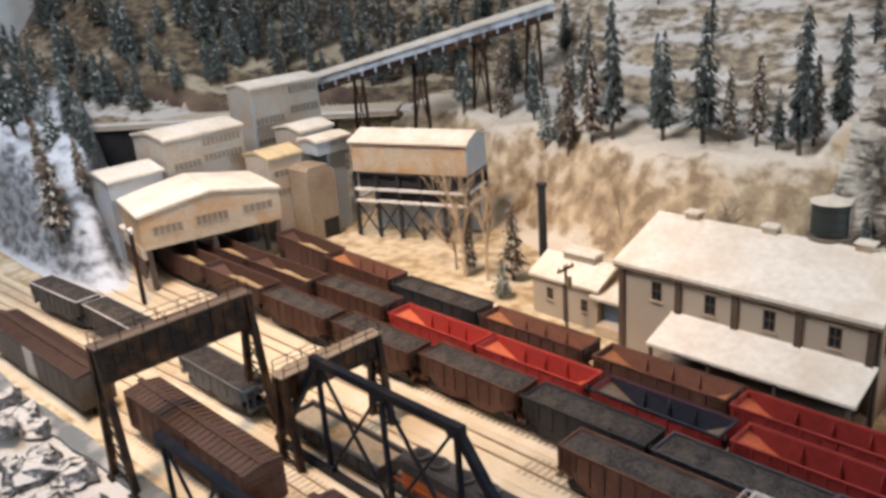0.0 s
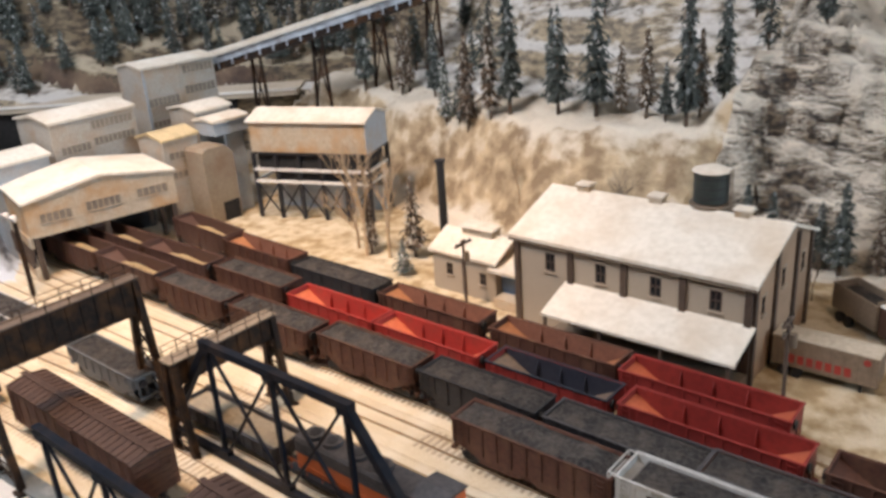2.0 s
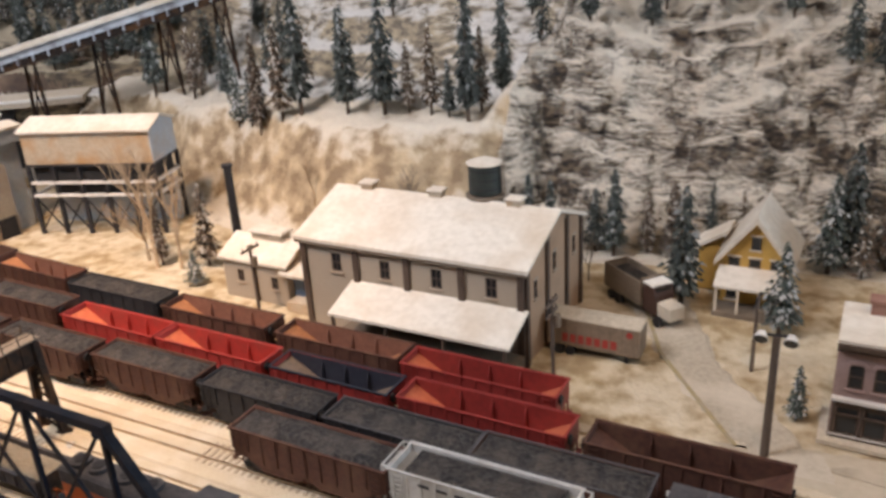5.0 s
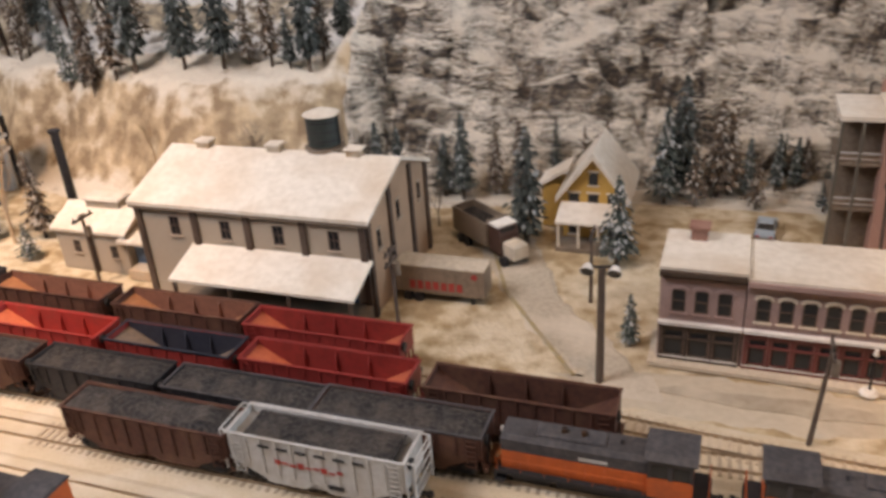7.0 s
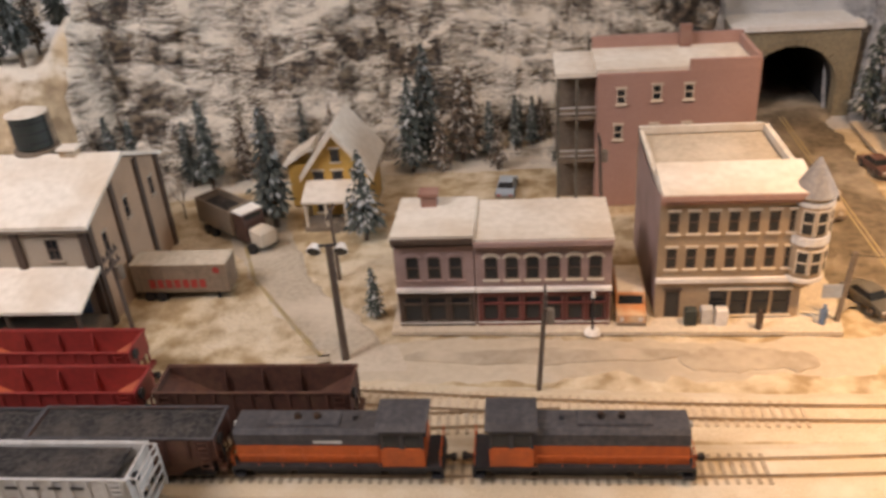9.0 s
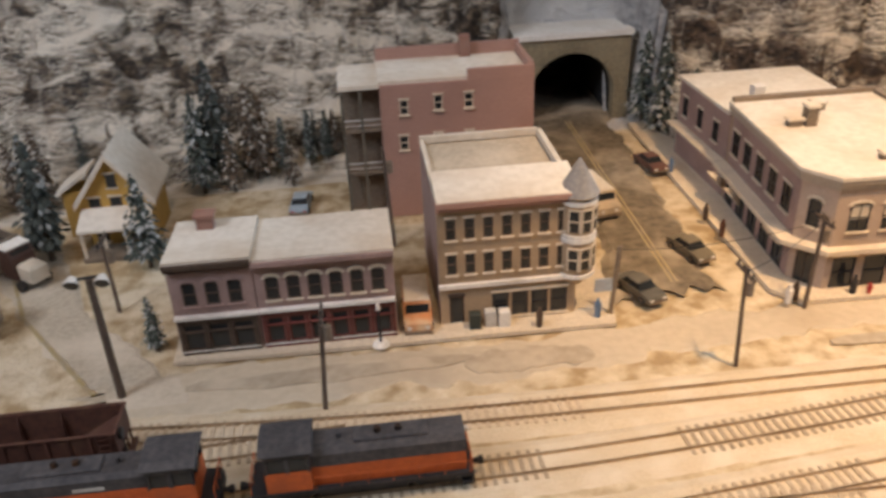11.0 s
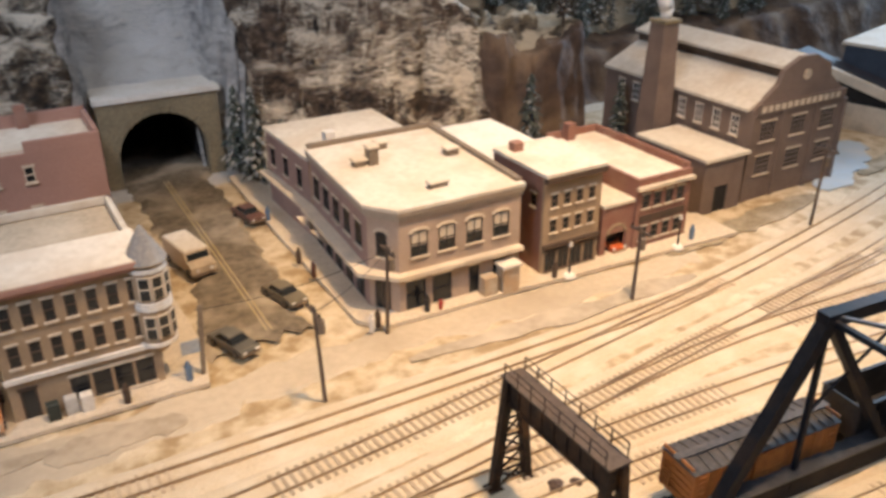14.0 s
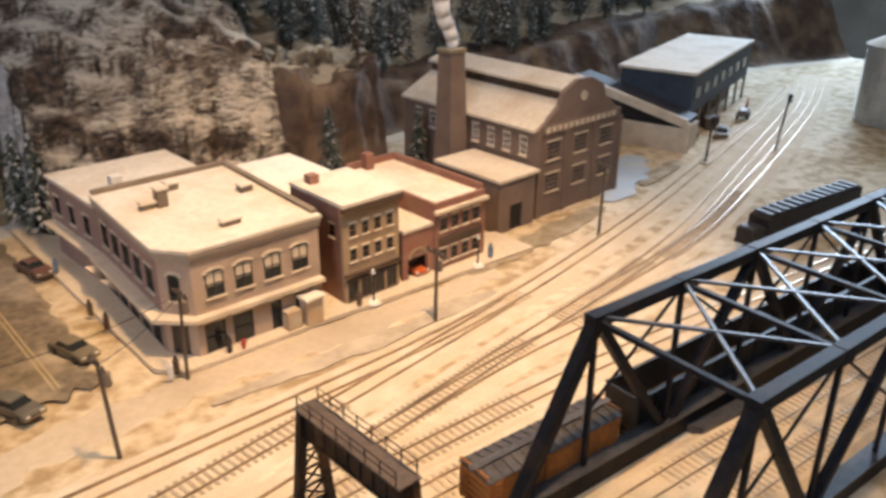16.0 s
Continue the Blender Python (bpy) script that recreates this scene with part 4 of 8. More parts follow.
    for s in (-1, 1):
        ladder(th, s * (h - 0.8), -w - 0.16, 1.9, H - 0.1, side)
        part("brake_gear", Shape().tube((s * (h + 0.25), -0.9, 1.9), (s * (h + 0.25), -0.9, H - 0.6), 0.06, n=5).tube((s * (h + 0.1), -0.9, H - 0.6), (s * (h + 0.3), -0.9, H - 0.6), 0.42, n=10), BLACK, th)
    trucks(th, h - 2.1)
    couplers(th, h + 0.3)
    for m in marks or ():
        part("lettering_bar", Shape().box(m[0], -w - 0.03, m[1], m[2], -w, m[3]), WHITE, th, "faded white lettering bars")
    return th


def put(th, x, y, z=0.0, rz=0.0, label=""):
    th.matrix_basis = at(x, y, z, rz)
    if label:
        th["label"] = label
    return th


def more(th, x, y, z=0.0, rz=0.0, label=""):
    return put(copy_thing(th, at(x, y, z, rz)), x, y, z, rz, label)


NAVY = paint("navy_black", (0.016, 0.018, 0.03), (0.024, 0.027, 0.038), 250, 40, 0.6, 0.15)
BROWNIN = paint("brown_stained_inside", (0.16, 0.11, 0.075), (0.11, 0.08, 0.06), 250, 40, 0.7, 0.2)
RUSTSIDE2 = paint("red_brown_inside", (0.22, 0.095, 0.06), (0.17, 0.075, 0.048), 250, 40, 0.7, 0.2)
DARKOXIDE = paint("dark_oxide", (0.085, 0.038, 0.026), (0.06, 0.03, 0.022), 250, 40, 0.65, 0.2, vary=0.12)
TANHEAP = paint("tan_coal_dust", (0.42, 0.30, 0.15), (0.28, 0.2, 0.11), 500, 60, 0.9, 0.8, depth=0.002)
YA, YB, YC, YE = 51.9, 56.4, 61.3, 66.9
bars = [(-3.6, 3.4, -1.2, 3.6), (-3.6, 3.0, -2.0, 3.15), (1.6, 2.6, 3.4, 2.75)]
red = put(hopper("red open hopper car, empty, end sheets painted lamplit orange", RED, ORANGELIT, L=13.6, liner=RED), -60.7, YC)
more(red, -46.6, YC)
dark = put(hopper("long dark red open hopper car, empty", DARKRED, ORANGELIT, L=15.2, H=4.9, ribs=11, liner=DARKRED), -17.2, YC)
more(dark, -19.8, YE - 0.6, label="dark red open hopper car, empty, beside the warehouse awning")
put(hopper("dark red hopper car with black empty inside", DARKRED, BROWNIN, L=12.9, rim=NAVY, liner=NAVY), -32.3, YC)
brown = put(hopper("brown open hopper car, empty, rusty inside", OXIDE, RUSTIN, L=14.3, liner=RUSTSIDE2), -51.2, YE + 0.2)
more(brown, -35.3, YE)
more(brown, -82.5, YE + 1.5, rz=-2)
dusk = put(hopper("dark brown hopper car with a tan heap inside", DARKOXIDE, DARKOXIDE, L=14.3, load=TANHEAP, peak=1.0, sink=1.7, seed=0.5), -97.5, YE + 3, rz=-4)
more(dusk, -94.2, YB - 0.4)
more(dusk, -91, YC)
more(dusk, -106, YC)
more(dusk, -109, YB - 0.4)
put(hopper("long brown open hopper car, empty, at the row's end", OXIDE, OXIDE, L=14.8, H=4.9, ribs=11), -0.7, YC)
loaded = put(hopper("brown hopper car heaped with dusty coal", OXIDE, OXIDE, L=13.2, load=COAL, seed=1.0), -79.0, YB - 0.9)
more(loaded, -64.6, YB - 0.7)
more(loaded, -50.4, YB)
black = put(hopper("black hopper car heaped with coal", BLACK, BLACK, L=13.0, load=COAL, seed=2.2), -36.4, YB)
put(hopper("black hopper car with a flat coal load", BLACK, BLACK, L=13.4, load=COAL, seed=3.1, peak=0.2, rim=LOCOBLACK), -22.4, YB)
put(hopper("dark oxide hopper car with a flat coal load", OXIDE, BLACK, L=13.6, load=COAL, seed=4.1, peak=0.2, rim=LOCOBLACK), -8.8, YB + 0.2)
put(hopper("brown hopper car with a pale dusty load", OXIDE, OXIDE, L=13.2, load=COAL, seed=5.0), -76.2, YC + 0.8)
put(hopper("black hopper car with a long brown coal load", BLACK, BLACK, L=14.5, load=COAL, seed=6.0), -66.8, YE + 0.6)
put(hopper("long brown hopper car with high lumpy coal", OXIDE, OXIDE, L=15.0, H=4.9, ribs=11, load=COAL, seed=7.5, peak=0.75), -27.8, YA)


def grey_hopper():
    th = hopper("light grey ribbed hopper car with coal and red script marks", LIGHTGREY, LIGHTGREY, L=13.9, H=5.4, W=3.5, load=COAL, gap=1.3, sink=0.2, seed=8.0, peak=0.1, ribs=12, group="hopper cars in the yard")
    for i in range(9):
        x = -3.2 + i * 0.62
        part("script_mark", Shape().box(x, -1.88, 3.35 + 0.1 * math.sin(i * 1.7), x + 0.5, -1.855, 3.62 + 0.14 * math.sin(i * 2.3 + 1)), RED, th, "red script lettering shape")
    for i in range(6):
        part("lettering_bar", Shape().box(-4.4 + i * 1.5, -1.88, 4.6, -3.5 + i * 1.5, -1.855, 4.85), BLACK, th, "small black lettering bar")
    part("lettering_bar", Shape().box(0.9, -1.88, 1.9, 2.2, -1.855, 2.3), BLACK, th, "small black lettering bar")
    for s in (-1, 1):
        for y in (-1.6, 1.6):
            part("end_post", Shape().beam((s * 7.6, y, 1.8), (s * 7.6, y, 5.4), 0.14), LIGHTGREY, th)
            part("end_brace", Shape().beam((s * 6.9, y, 5.4), (s * 7.6, y, 5.4), 0.1), LIGHTGREY, th)
        for z in (2.4, 3.2, 4.0, 4.8, 5.4):
            part("end_rung", Shape().beam((s * 7.6, -1.6, z), (s * 7.6, 1.6, z), 0.1), LIGHTGREY, th)
    return th


put(grey_hopper(), -13.0, YA + 0.2)


def boxcar(label, side, roof, L=14.5, H=5.3, W=3.3, door=None):
    th = thing("boxcar", (0, 0, 0), label, "boxcar", "boxcars")
    h, w = L / 2, W / 2
    part("body", Shape().box(-h, -w, 1.6, h, w, H), side, th)
    rf = Shape().profile([(-w - 0.08, H), (-w - 0.08, H + 0.08), (0, H + 0.42), (w + 0.08, H + 0.08), (w + 0.08, H)], -h - 0.1, h + 0.1)
    part("roof", rf, roof, th)
    n = int(L / 0.85)
    for i in range(n):
        x = -h + (i + 0.5) * L / n
        s = Shape()
        for y in (-1, 1):
            s.beam((x, 0, H + 0.47), (x, y * (w + 0.02), H + 0.14), 0.12, 0.07)
        part("roof_rib", s, roof, th)
    part("running_board", Shape().box(-h - 0.4, -0.32, H + 0.52, h + 0.4, 0.32, H + 0.58), roof, th, "wooden roof walk")
    post = Shape().box(-0.07, 0, 1.7, 0.07, 0.06, H - 0.1).mesh("side_post", side)
    for i in range(13):
        x = -h + 0.1 + i * (L - 0.2) / 12
        if abs(x) > 1.5:
            for y in (-w - 0.06, w):
                part("side_post", post, None, th, at=(x, y, 0))
    for y in (-w - 0.12, w):
        part("door", Shape().box(-1.35, y, 1.75, 1.35, y + 0.12, H - 0.25).box(-1.2, y - 0.04, 2.9, 1.2, y + 0.16, 3.0).box(-1.2, y - 0.04, 4.0, 1.2, y + 0.16, 4.1), door or side, th)
    for s in (-1, 1):
        for i in range(6):
            z = 2.0 + i * 0.58
            part("end_rib", Shape().box(min(s * h, s * (h + 0.1)), -w + 0.1, z, max(s * h, s * (h + 0.1)), w - 0.1, z + 0.25), side, th)
    for s in (-1, 1):
        ladder(th, s * (h - 0.7), -w - 0.12, 1.7, H, side)
        ladder(th, s * (h + 0.16), 0.9, 1.7, H, side, "y")
    part("underframe", Shape().box(-h + 0.3, -0.5, 1.2, h - 0.3, 0.5, 1.6).box(-2.2, -1.0, 0.95, -0.6, -0.2, 1.5), BLACK, th)
    trucks(th, h - 2.2)
    couplers(th, h)
    return th


bx = put(boxcar("brown wooden boxcar with a weathered ribbed roof", OXIDE, BOXROOF, L=22.0, H=5.4, W=3.8), -62.5, 32.0)
put(boxcar("grey-brown boxcar with a rusty ribbed roof", paint("weathered_grey_side", (0.13, 0.105, 0.085), (0.1, 0.08, 0.065), 250, 40, 0.7, 0.2), BOXROOF, L=25.5, H=5.4, W=3.8, door=LIGHTGREY), -93.2, 29.4, rz=2)
more(bx, -33.4, 32.0)


def gondola(label, side, load, L=14.0, H=3.4, W=3.3, peak=0.5, seed=0.0, group="open cars by the bridge"):
    th = thing("gondola_car", (0, 0, 0), label, "gondola car", group)
    h, w = L / 2, W / 2
    part("floor", Shape().box(-h, -w, 1.5, h, w, 1.7), side, th)
    for y in (-w, w - 0.14):
        part("side", Shape().box(-h, y, 1.7, h, y + 0.14, H), side, th)
    for x in (-h, h - 0.14):
        part("end", Shape().box(x, -w + 0.14, 1.7, x + 0.14, w - 0.14, H), side, th)
    rib = Shape().box(-0.1, 0, 1.6, 0.1, 0.12, H - 0.1).mesh("side_rib", side)
    for i in range(11):
        x = -h + 0.15 + i * (L - 0.3) / 10
        for y in (-w - 0.12, w):
            part("side_rib", rib, None, th, at=(x, y, 0))
    for y in (-w - 0.14, w - 0.16):
        part("top_rim", Shape().box(-h - 0.1, y, H - 0.02, h + 0.1, y + 0.3, H + 0.12), side, th)
    if load:
        part("load", heap(L - 0.4, W - 0.4, H - 0.4, peak, seed), load, th, "heaped gravel load")
    trucks(th, h - 2.2)
    couplers(th, h)
    return th


YG = 41.2
put(gondola("grey gondola heaped with gravel, beside the truss bridge", LOCOBLACK, GRAVEL, L=14.0, H=2.9, peak=0.8), -53.8, YG + 0.6)
put(hopper("grey hopper car with a dusty load", paint("slate_grey_side", (0.12, 0.125, 0.13), (0.09, 0.095, 0.1), 250, 40, 0.6, 0.2), LOCOBLACK, L=13.5, H=3.9, load=COAL, seed=9.0, peak=0.1), -73.0, YG - 0.6)
gh = put(hopper("dark grey hopper car with a flat dusty load", LOCOBLACK, LOCOBLACK, L=13.5, load=COAL, seed=10.0, peak=0.1, rim=LIGHTGREY), -95.5, 39.3, rz=2)
more(gh, -110.5, 38.2, rz=5)
bg = put(gondola("black steel gondola behind the truss bridge", BLACK, None, L=20.5, H=4.7, W=3.4), 96.4, 39.5, rz=-5)
more(bg, 117.6, 37.6, rz=-5)
put(boxcar("orange-brown wooden reefer with a grey ribbed roof", paint("orange_brown_side", (0.36, 0.14, 0.03), (0.28, 0.1, 0.025), 250, 40, 0.65, 0.2), LOCOBLACK, L=13.5, H=4.6), 76.7, 40.7, rz=-5)


whole("steel_plate", Shape().prism([(91.3, 37.0), (91.7, 35.6), (98.5, 34.5), (99.0, 35.9)], -0.1, 0.75), BRIDGELIGHT, "dark blue-grey steel plate lying beside the bridge track", "steel plate")


def switcher(label):
    """An end-cab switching engine: hood, cab, walkways, stacks and rails."""
    th = thing("switching_engine", (0, 0, 0), label, "locomotive", "switching engines")
    part("frame", Shape().box(-7.4, -1.65, 1.6, 7.4, 1.65, 1.95).box(-3.0, -1.2, 0.8, 3.0, 1.2, 1.6), BLACK, th)
    part("hood", Shape().box(-7.0, -1.25, 1.95, 3.3, 1.25, 3.55), ORANGE, th, "orange engine hood")
    part("hood_top", Shape().profile([(-1.27, 3.55), (-1.27, 4.5), (-0.95, 4.8), (0.95, 4.8), (1.27, 4.5), (1.27, 3.55)], -7.0, 3.3), LOCOBLACK, th, "black upper hood")
    part("front_grille", Shape().box(-7.08, -0.95, 2.3, -7.0, 0.95, 4.1), BLACK, th)
    for i in range(7):
        x = -6.2 + i * 1.35
        part("hood_door", Shape().box(x, -1.29, 2.1, x + 1.2, -1.25, 3.45), ORANGE, th)
    cab = part("cab", Shape().box(3.3, -1.6, 1.95, 6.3, 1.6, 3.55), ORANGE, th, "orange lower cab")
    up = Shape()
    for x0, x1 in ((3.3, 3.5), (4.65, 4.95), (6.1, 6.3)):
        for y in (-1.6, 1.48):
            up.box(x0, y, 3.55, x1, y + 0.12, 5.1)
    for y in (-1.6, 1.48):
        up.box(3.3, y, 4.75, 6.3, y + 0.12, 5.15)
    for x in (3.3, 6.18):
        for y0, y1 in ((-1.6, -1.4), (-0.4, 0.4), (1.4, 1.6)):
            up.box(x, y0, 3.55, x + 0.12, y1, 5.1)
        up.box(x, -1.6, 4.75, x + 0.12, 1.6, 5.15)
    part("window_frame", up, LOCOBLACK, cab)
    part("cab_window", Shape().box(3.38, -1.5, 3.56, 6.2, 1.5, 4.74), GLASS, cab, "dark cab glass")
    part("cab_roof", Shape().profile([(-1.75, 5.1), (-1.75, 5.2), (-1.2, 5.5), (0, 5.62), (1.2, 5.5), (1.75, 5.2), (1.75, 5.1)], 3.05, 6.55), LOCOBLACK, th, "arched black cab roof")
    for x in (-2.6, -1.2):
        part("exhaust_stack", Shape().tube((x, 0, 4.75), (x, 0, 5.3), 0.28, 0.22, 10), RUSTY, th)
    part("roof_hatch", Shape().block(-4.6, -0.7, 4.8, 0.4, 0.7, 5.0).tube((1.4, 0, 4.75), (1.4, 0, 5.2), 0.16, n=8), LOCOBLACK, th)
    part("headlight", Shape().tube((-7.0, 0, 4.4), (-7.25, 0, 4.4), 0.22, n=10), LIGHTGREY, th)
    rail = Shape()
    for y in (-1.6, 1.6):
        for i in range(7):
            x = -7.2 + i * 1.72
            rail.tube((x, y, 1.95), (x, y, 2.95), 0.035, n=5)
        rail.tube((-7.2, y, 2.95), (3.1, y, 2.95), 0.035, n=5)
    for s in (-7.35, 7.35):
        for y in (-1.5, -0.5, 0.5, 1.5):
            rail.tube((s, y, 1.9), (s, y, 2.95), 0.04, n=5)
        rail.tube((s, -1.5, 2.95), (s, 1.5, 2.95), 0.04, n=5)
    part("handrail", rail, ORANGE, th, "thin orange handrails")
    for s in (-1, 1):
        part("pilot", Shape().box(s * 7.4 - 0.1, -1.6, 0.9, s * 7.4 + 0.1, 1.6, 1.7), BLACK, th)
        part("step", Shape().box(s * 7.0 - 0.35, -1.72, 0.95, s * 7.0 + 0.35, 1.72, 1.1), BLACK, th)
    part("lettering_bar", Shape().box(-1.4, -1.32, 3.75, 0.6, -1.28, 4.0), LIGHTGREY, th, "pale lettering bar")
    trucks(th, 4.9)
    couplers(th, 7.4)
    return th


sw = put(switcher("orange and black switching engine with a rounded cab"), 6.2, YB + 0.5)
more(sw, 23.2, YB + 0.6, rz=180)


def road_engine(label):
    th = thing("diesel_engine", (0, 0, 0), label, "locomotive")
    part("frame", Shape().box(-9.5, -1.65, 1.5, 9.5, 1.65, 2.0).box(-3.5, -1.3, 0.8, 3.5, 1.3, 1.5), BLACK, th)
    part("hood", Shape().box(-8.6, -1.2, 2.0, 4.6, 1.2, 3.6), ORANGE, th, "orange engine hood")
    part("hood_top", Shape().profile([(-1.22, 3.6), (-1.22, 4.7), (-1.0, 4.95), (1.0, 4.95), (1.22, 4.7), (1.22, 3.6)], -8.6, 4.6), LOCOBLACK, th, "grey-black hood top")
    for x in (-7.2, -5.2, -2.2, 0.4):
        fan = part("roof_fan", Shape().tube((x, 0, 4.95), (x, 0, 5.3), 0.85, n=16), LOCOBLACK, th)
        part("fan_hub", Shape().tube((x, 0, 5.3), (x, 0, 5.38), 0.5, n=12), BLACK, fan)
    cab = part("cab", Shape().box(4.6, -1.6, 2.0, 7.2, 1.6, 5.2), ORANGE, th)
    part("cab_roof", Shape().profile([(-1.7, 5.2), (-1.7, 5.3), (0, 5.6), (1.7, 5.3), (1.7, 5.2)], 4.4, 7.4), LOCOBLACK, cab)
    part("cab_window", Shape().box(5.0, -1.64, 3.8, 6.8, -1.6, 4.8), GLASS, cab)
    part("nose", Shape().block(7.2, -1.2, 2.0, 9.0, 1.2, 3.6, 0.2), ORANGE, th)
    hand = Shape()
    for y in (-1.6, 1.6):
        for i in range(8):
            x = -9.0 + i * 1.9
            hand.tube((x, y, 2.0), (x, y, 3.0), 0.035, n=5)
        hand.tube((-9.2, y, 3.0), (4.5, y, 3.0), 0.035, n=5)
    part("handrail", hand, ORANGE, th)
    trucks(th, 6.2)
    couplers(th, 9.4)
    return th


put(road_engine("orange and black diesel engine with round roof fans"), -35.6, YG + 0.6)


# ---- bridges and gantries ----
def truss(th, y, x0, x1, top, panels, base=0.6, w=0.7, left=True, warren=False, lead=0.0, sill=1.2):
    """One side of a through truss with inclined end posts: X-braced panels, or thick diagonals in pairs with thin hangers between."""
    p = (x1 - x0) / panels
    us = [x0 + p * i for i in range(1, panels)]
    x0, x1 = x0 + lead, x1 - lead
    part("bottom_chord", Shape().beam((x0, y, base), (x1, y, base), w, w * sill), BRIDGE, th)
    part("top_chord", Shape().beam((us[0] - 0.3, y, top), (us[-1] + 0.3, y, top), w * 1.15, w * 1.15), BRIDGE, th)
    for a, b in ((x0, us[0]), (x1, us[-1]))[0 if left else 1:]:
        part("end_post", Shape().beam((a, y, base), (b, y, top), w * 1.15, w * 1.15), BRIDGE, th)
    for i, x in enumerate(us):
        part("vertical_post", Shape().beam((x, y, base), (x, y, top), w * (0.42 if warren else 0.62)), BRIDGE, th)
        part("gusset_plate", Shape().box(x - 0.7, y - w * 0.62, top - 0.75, x + 0.7, y + w * 0.62, top + w * 0.62), BRIDGE, th)
        part("foot_gusset", Shape().box(x - 0.6, y - w * 0.55, base - 0.3, x + 0.6, y + w * 0.55, base + 0.8), BRIDGE, th)
        for k in range(3):
            for h in (-0.35, 0.35):
                part("rivet", RIVET, None, th, at=(x - 0.4 + 0.4 * k, y - w * 0.62, top - 0.3 + h * 0.8))
    for i, (a, b) in enumerate(zip(us, us[1:])):
        if warren:
            p0, p1 = ((a, y, top), (b, y, base)) if i % 2 == 0 else ((a, y, base), (b, y, top))
            part("diagonal_brace", Shape().beam(p0, p1, w * 0.9, w * 0.8), BRIDGE, th)
            q0, q1 = ((a, y, base + (top - base) * 0.45), (b, y, top - 0.4)) if i % 2 == 0 else ((a, y, top - 0.4), (b, y, base + (top - base) * 0.45))
            part("sub_brace", Shape().beam(q0, q1, w * 0.22), BRIDGE, th)
        else:
            part("diagonal_brace", Shape().beam((a, y, top), (b, y, base), w * 0.42), BRIDGE, th)
            part("diagonal_brace", Shape().beam((b, y, top), (a, y, base), w * 0.36), BRIDGE, th)
    return us


RIVET = Shape().tube((0, 0, 0), (0, -0.08, 0), 0.09, 0.05, 6).mesh("rivet", BRIDGE)


def gantry(label, x, y0, y1, top, deep, foot0=0.0, foot1=0.0, splay=1.5, deck=POLEWOOD):
    """A plate-girder bridge on splayed lattice legs with a walkway and railing."""
    th = thing("signal_gantry", (x, 0, 0), label, "signal bridge", "gantries over the tracks")
    for x_ in (-0.55, 0.4):
        part("web_plate", Shape().box(x_, y0, top - deep + 0.05, x_ + 0.15, y1, top - 0.15), RUSTY, th)
    part("top_flange", Shape().box(-0.7, y0, top - 0.15, 0.7, y1, top), RUSTY, th)
    part("bottom_flange", Shape().box(-0.7, y0, top - deep - 0.1, 0.7, y1, top - deep + 0.05), RUSTY, th)
    n = int((y1 - y0) / 1.3)
    for i in range(n + 1):
        y = y0 + (y1 - y0) * i / n
        part("stiffener", Shape().box(-0.66, y - 0.08, top - deep, 0.66, y + 0.08, top), RUSTY, th)
    part("walkway", Shape().box(-0.9, y0 - 0.4, top + 0.02, 0.9, y1 + 0.4, top + 0.16), deck, th, "plank walkway")
    for sx in (-0.85, 0.85):
        r = Shape()
        for i in range(8):
            y = y0 + (y1 - y0) * i / 7
            r.tube((sx, y, top + 0.1), (sx, y, top + 1.25), 0.05, n=5)
        for h in (0.7, 1.25):
            r.tube((sx, y0, top + h), (sx, y1, top + h), 0.04, n=5)
        part("railing", r, RUSTY, th, "thin bent wire railing")
    for y, foot in ((y0, foot0), (y1, foot1)):
        for s in (-1, 1):
            leg = part("leg", Shape().beam((s * splay, y, foot), (s * 0.5, y, top - 0.2), 0.62), RUSTY, th)
            part("foot_plate", Shape().box(s * splay - 0.6, y - 0.6, foot - 0.1, s * splay + 0.6, y + 0.6, foot + 0.25), RUSTY, leg)
        for i in range(5):
            a, b = i / 5, (i + 1) / 5
            wa, wb = splay + (0.5 - splay) * a, splay + (0.5 - splay) * b
            za, zb = foot + (top - deep - foot) * a, foot + (top - deep - foot) * b
            for p, q in (((-wa, y, za), (wb, y, zb)), ((wa, y, za), (-wb, y, zb)), ((-wb, y, zb), (wb, y, zb))):
                part("lacing_bar", Shape().beam(p, q, 0.14), RUSTY, th)
    return th


gantry("tall dark plate-girder gantry across the near tracks", -66.3, 25.9, 40.9, 14.2, 3.4, splay=2.3)
gantry("dark rusty gantry with a pale plank walkway", -56.4, 37.6, 48.6, 9.7, 2.2, splay=1.5, deck=WOOD)
gantry("dark signal gantry standing in the snowy yard", 61.8, 39.0, 49.6, 9.7, 2.0, splay=1.5)

br = thing("truss_bridge", (0, 0, 0), "dark steel truss bridge with X bracing", "bridge", "truss bridges")
truss(br, 39.2, -61.0, -27.2, 11.8, 4, base=0.5, w=0.6)
truss(br, 25.0, -61.6, -27.9, 11.0, 4, base=0.5, w=0.55, left=False)
br2 = thing("truss_bridge", (77.8, 32.0, 0), "large blue-black steel truss bridge with thick sloping diagonals", "bridge", "truss bridges", rz=-4.5)
for side in (6.4, -6.4):
    # Lower chords made deeper than the steel; the extra dark depth is shade.
    U = truss(br2, side, -9.3, 68.7, 15.0, 8, base=1.1, w=0.85, warren=True, lead=2.3, sill=2.5)
    part("flange", Shape().box(-7.0, side - 0.75, 2.15, 66.4, side + 0.75, 2.3), BRIDGELIGHT, br2, "grey flange plate on the lower girder")
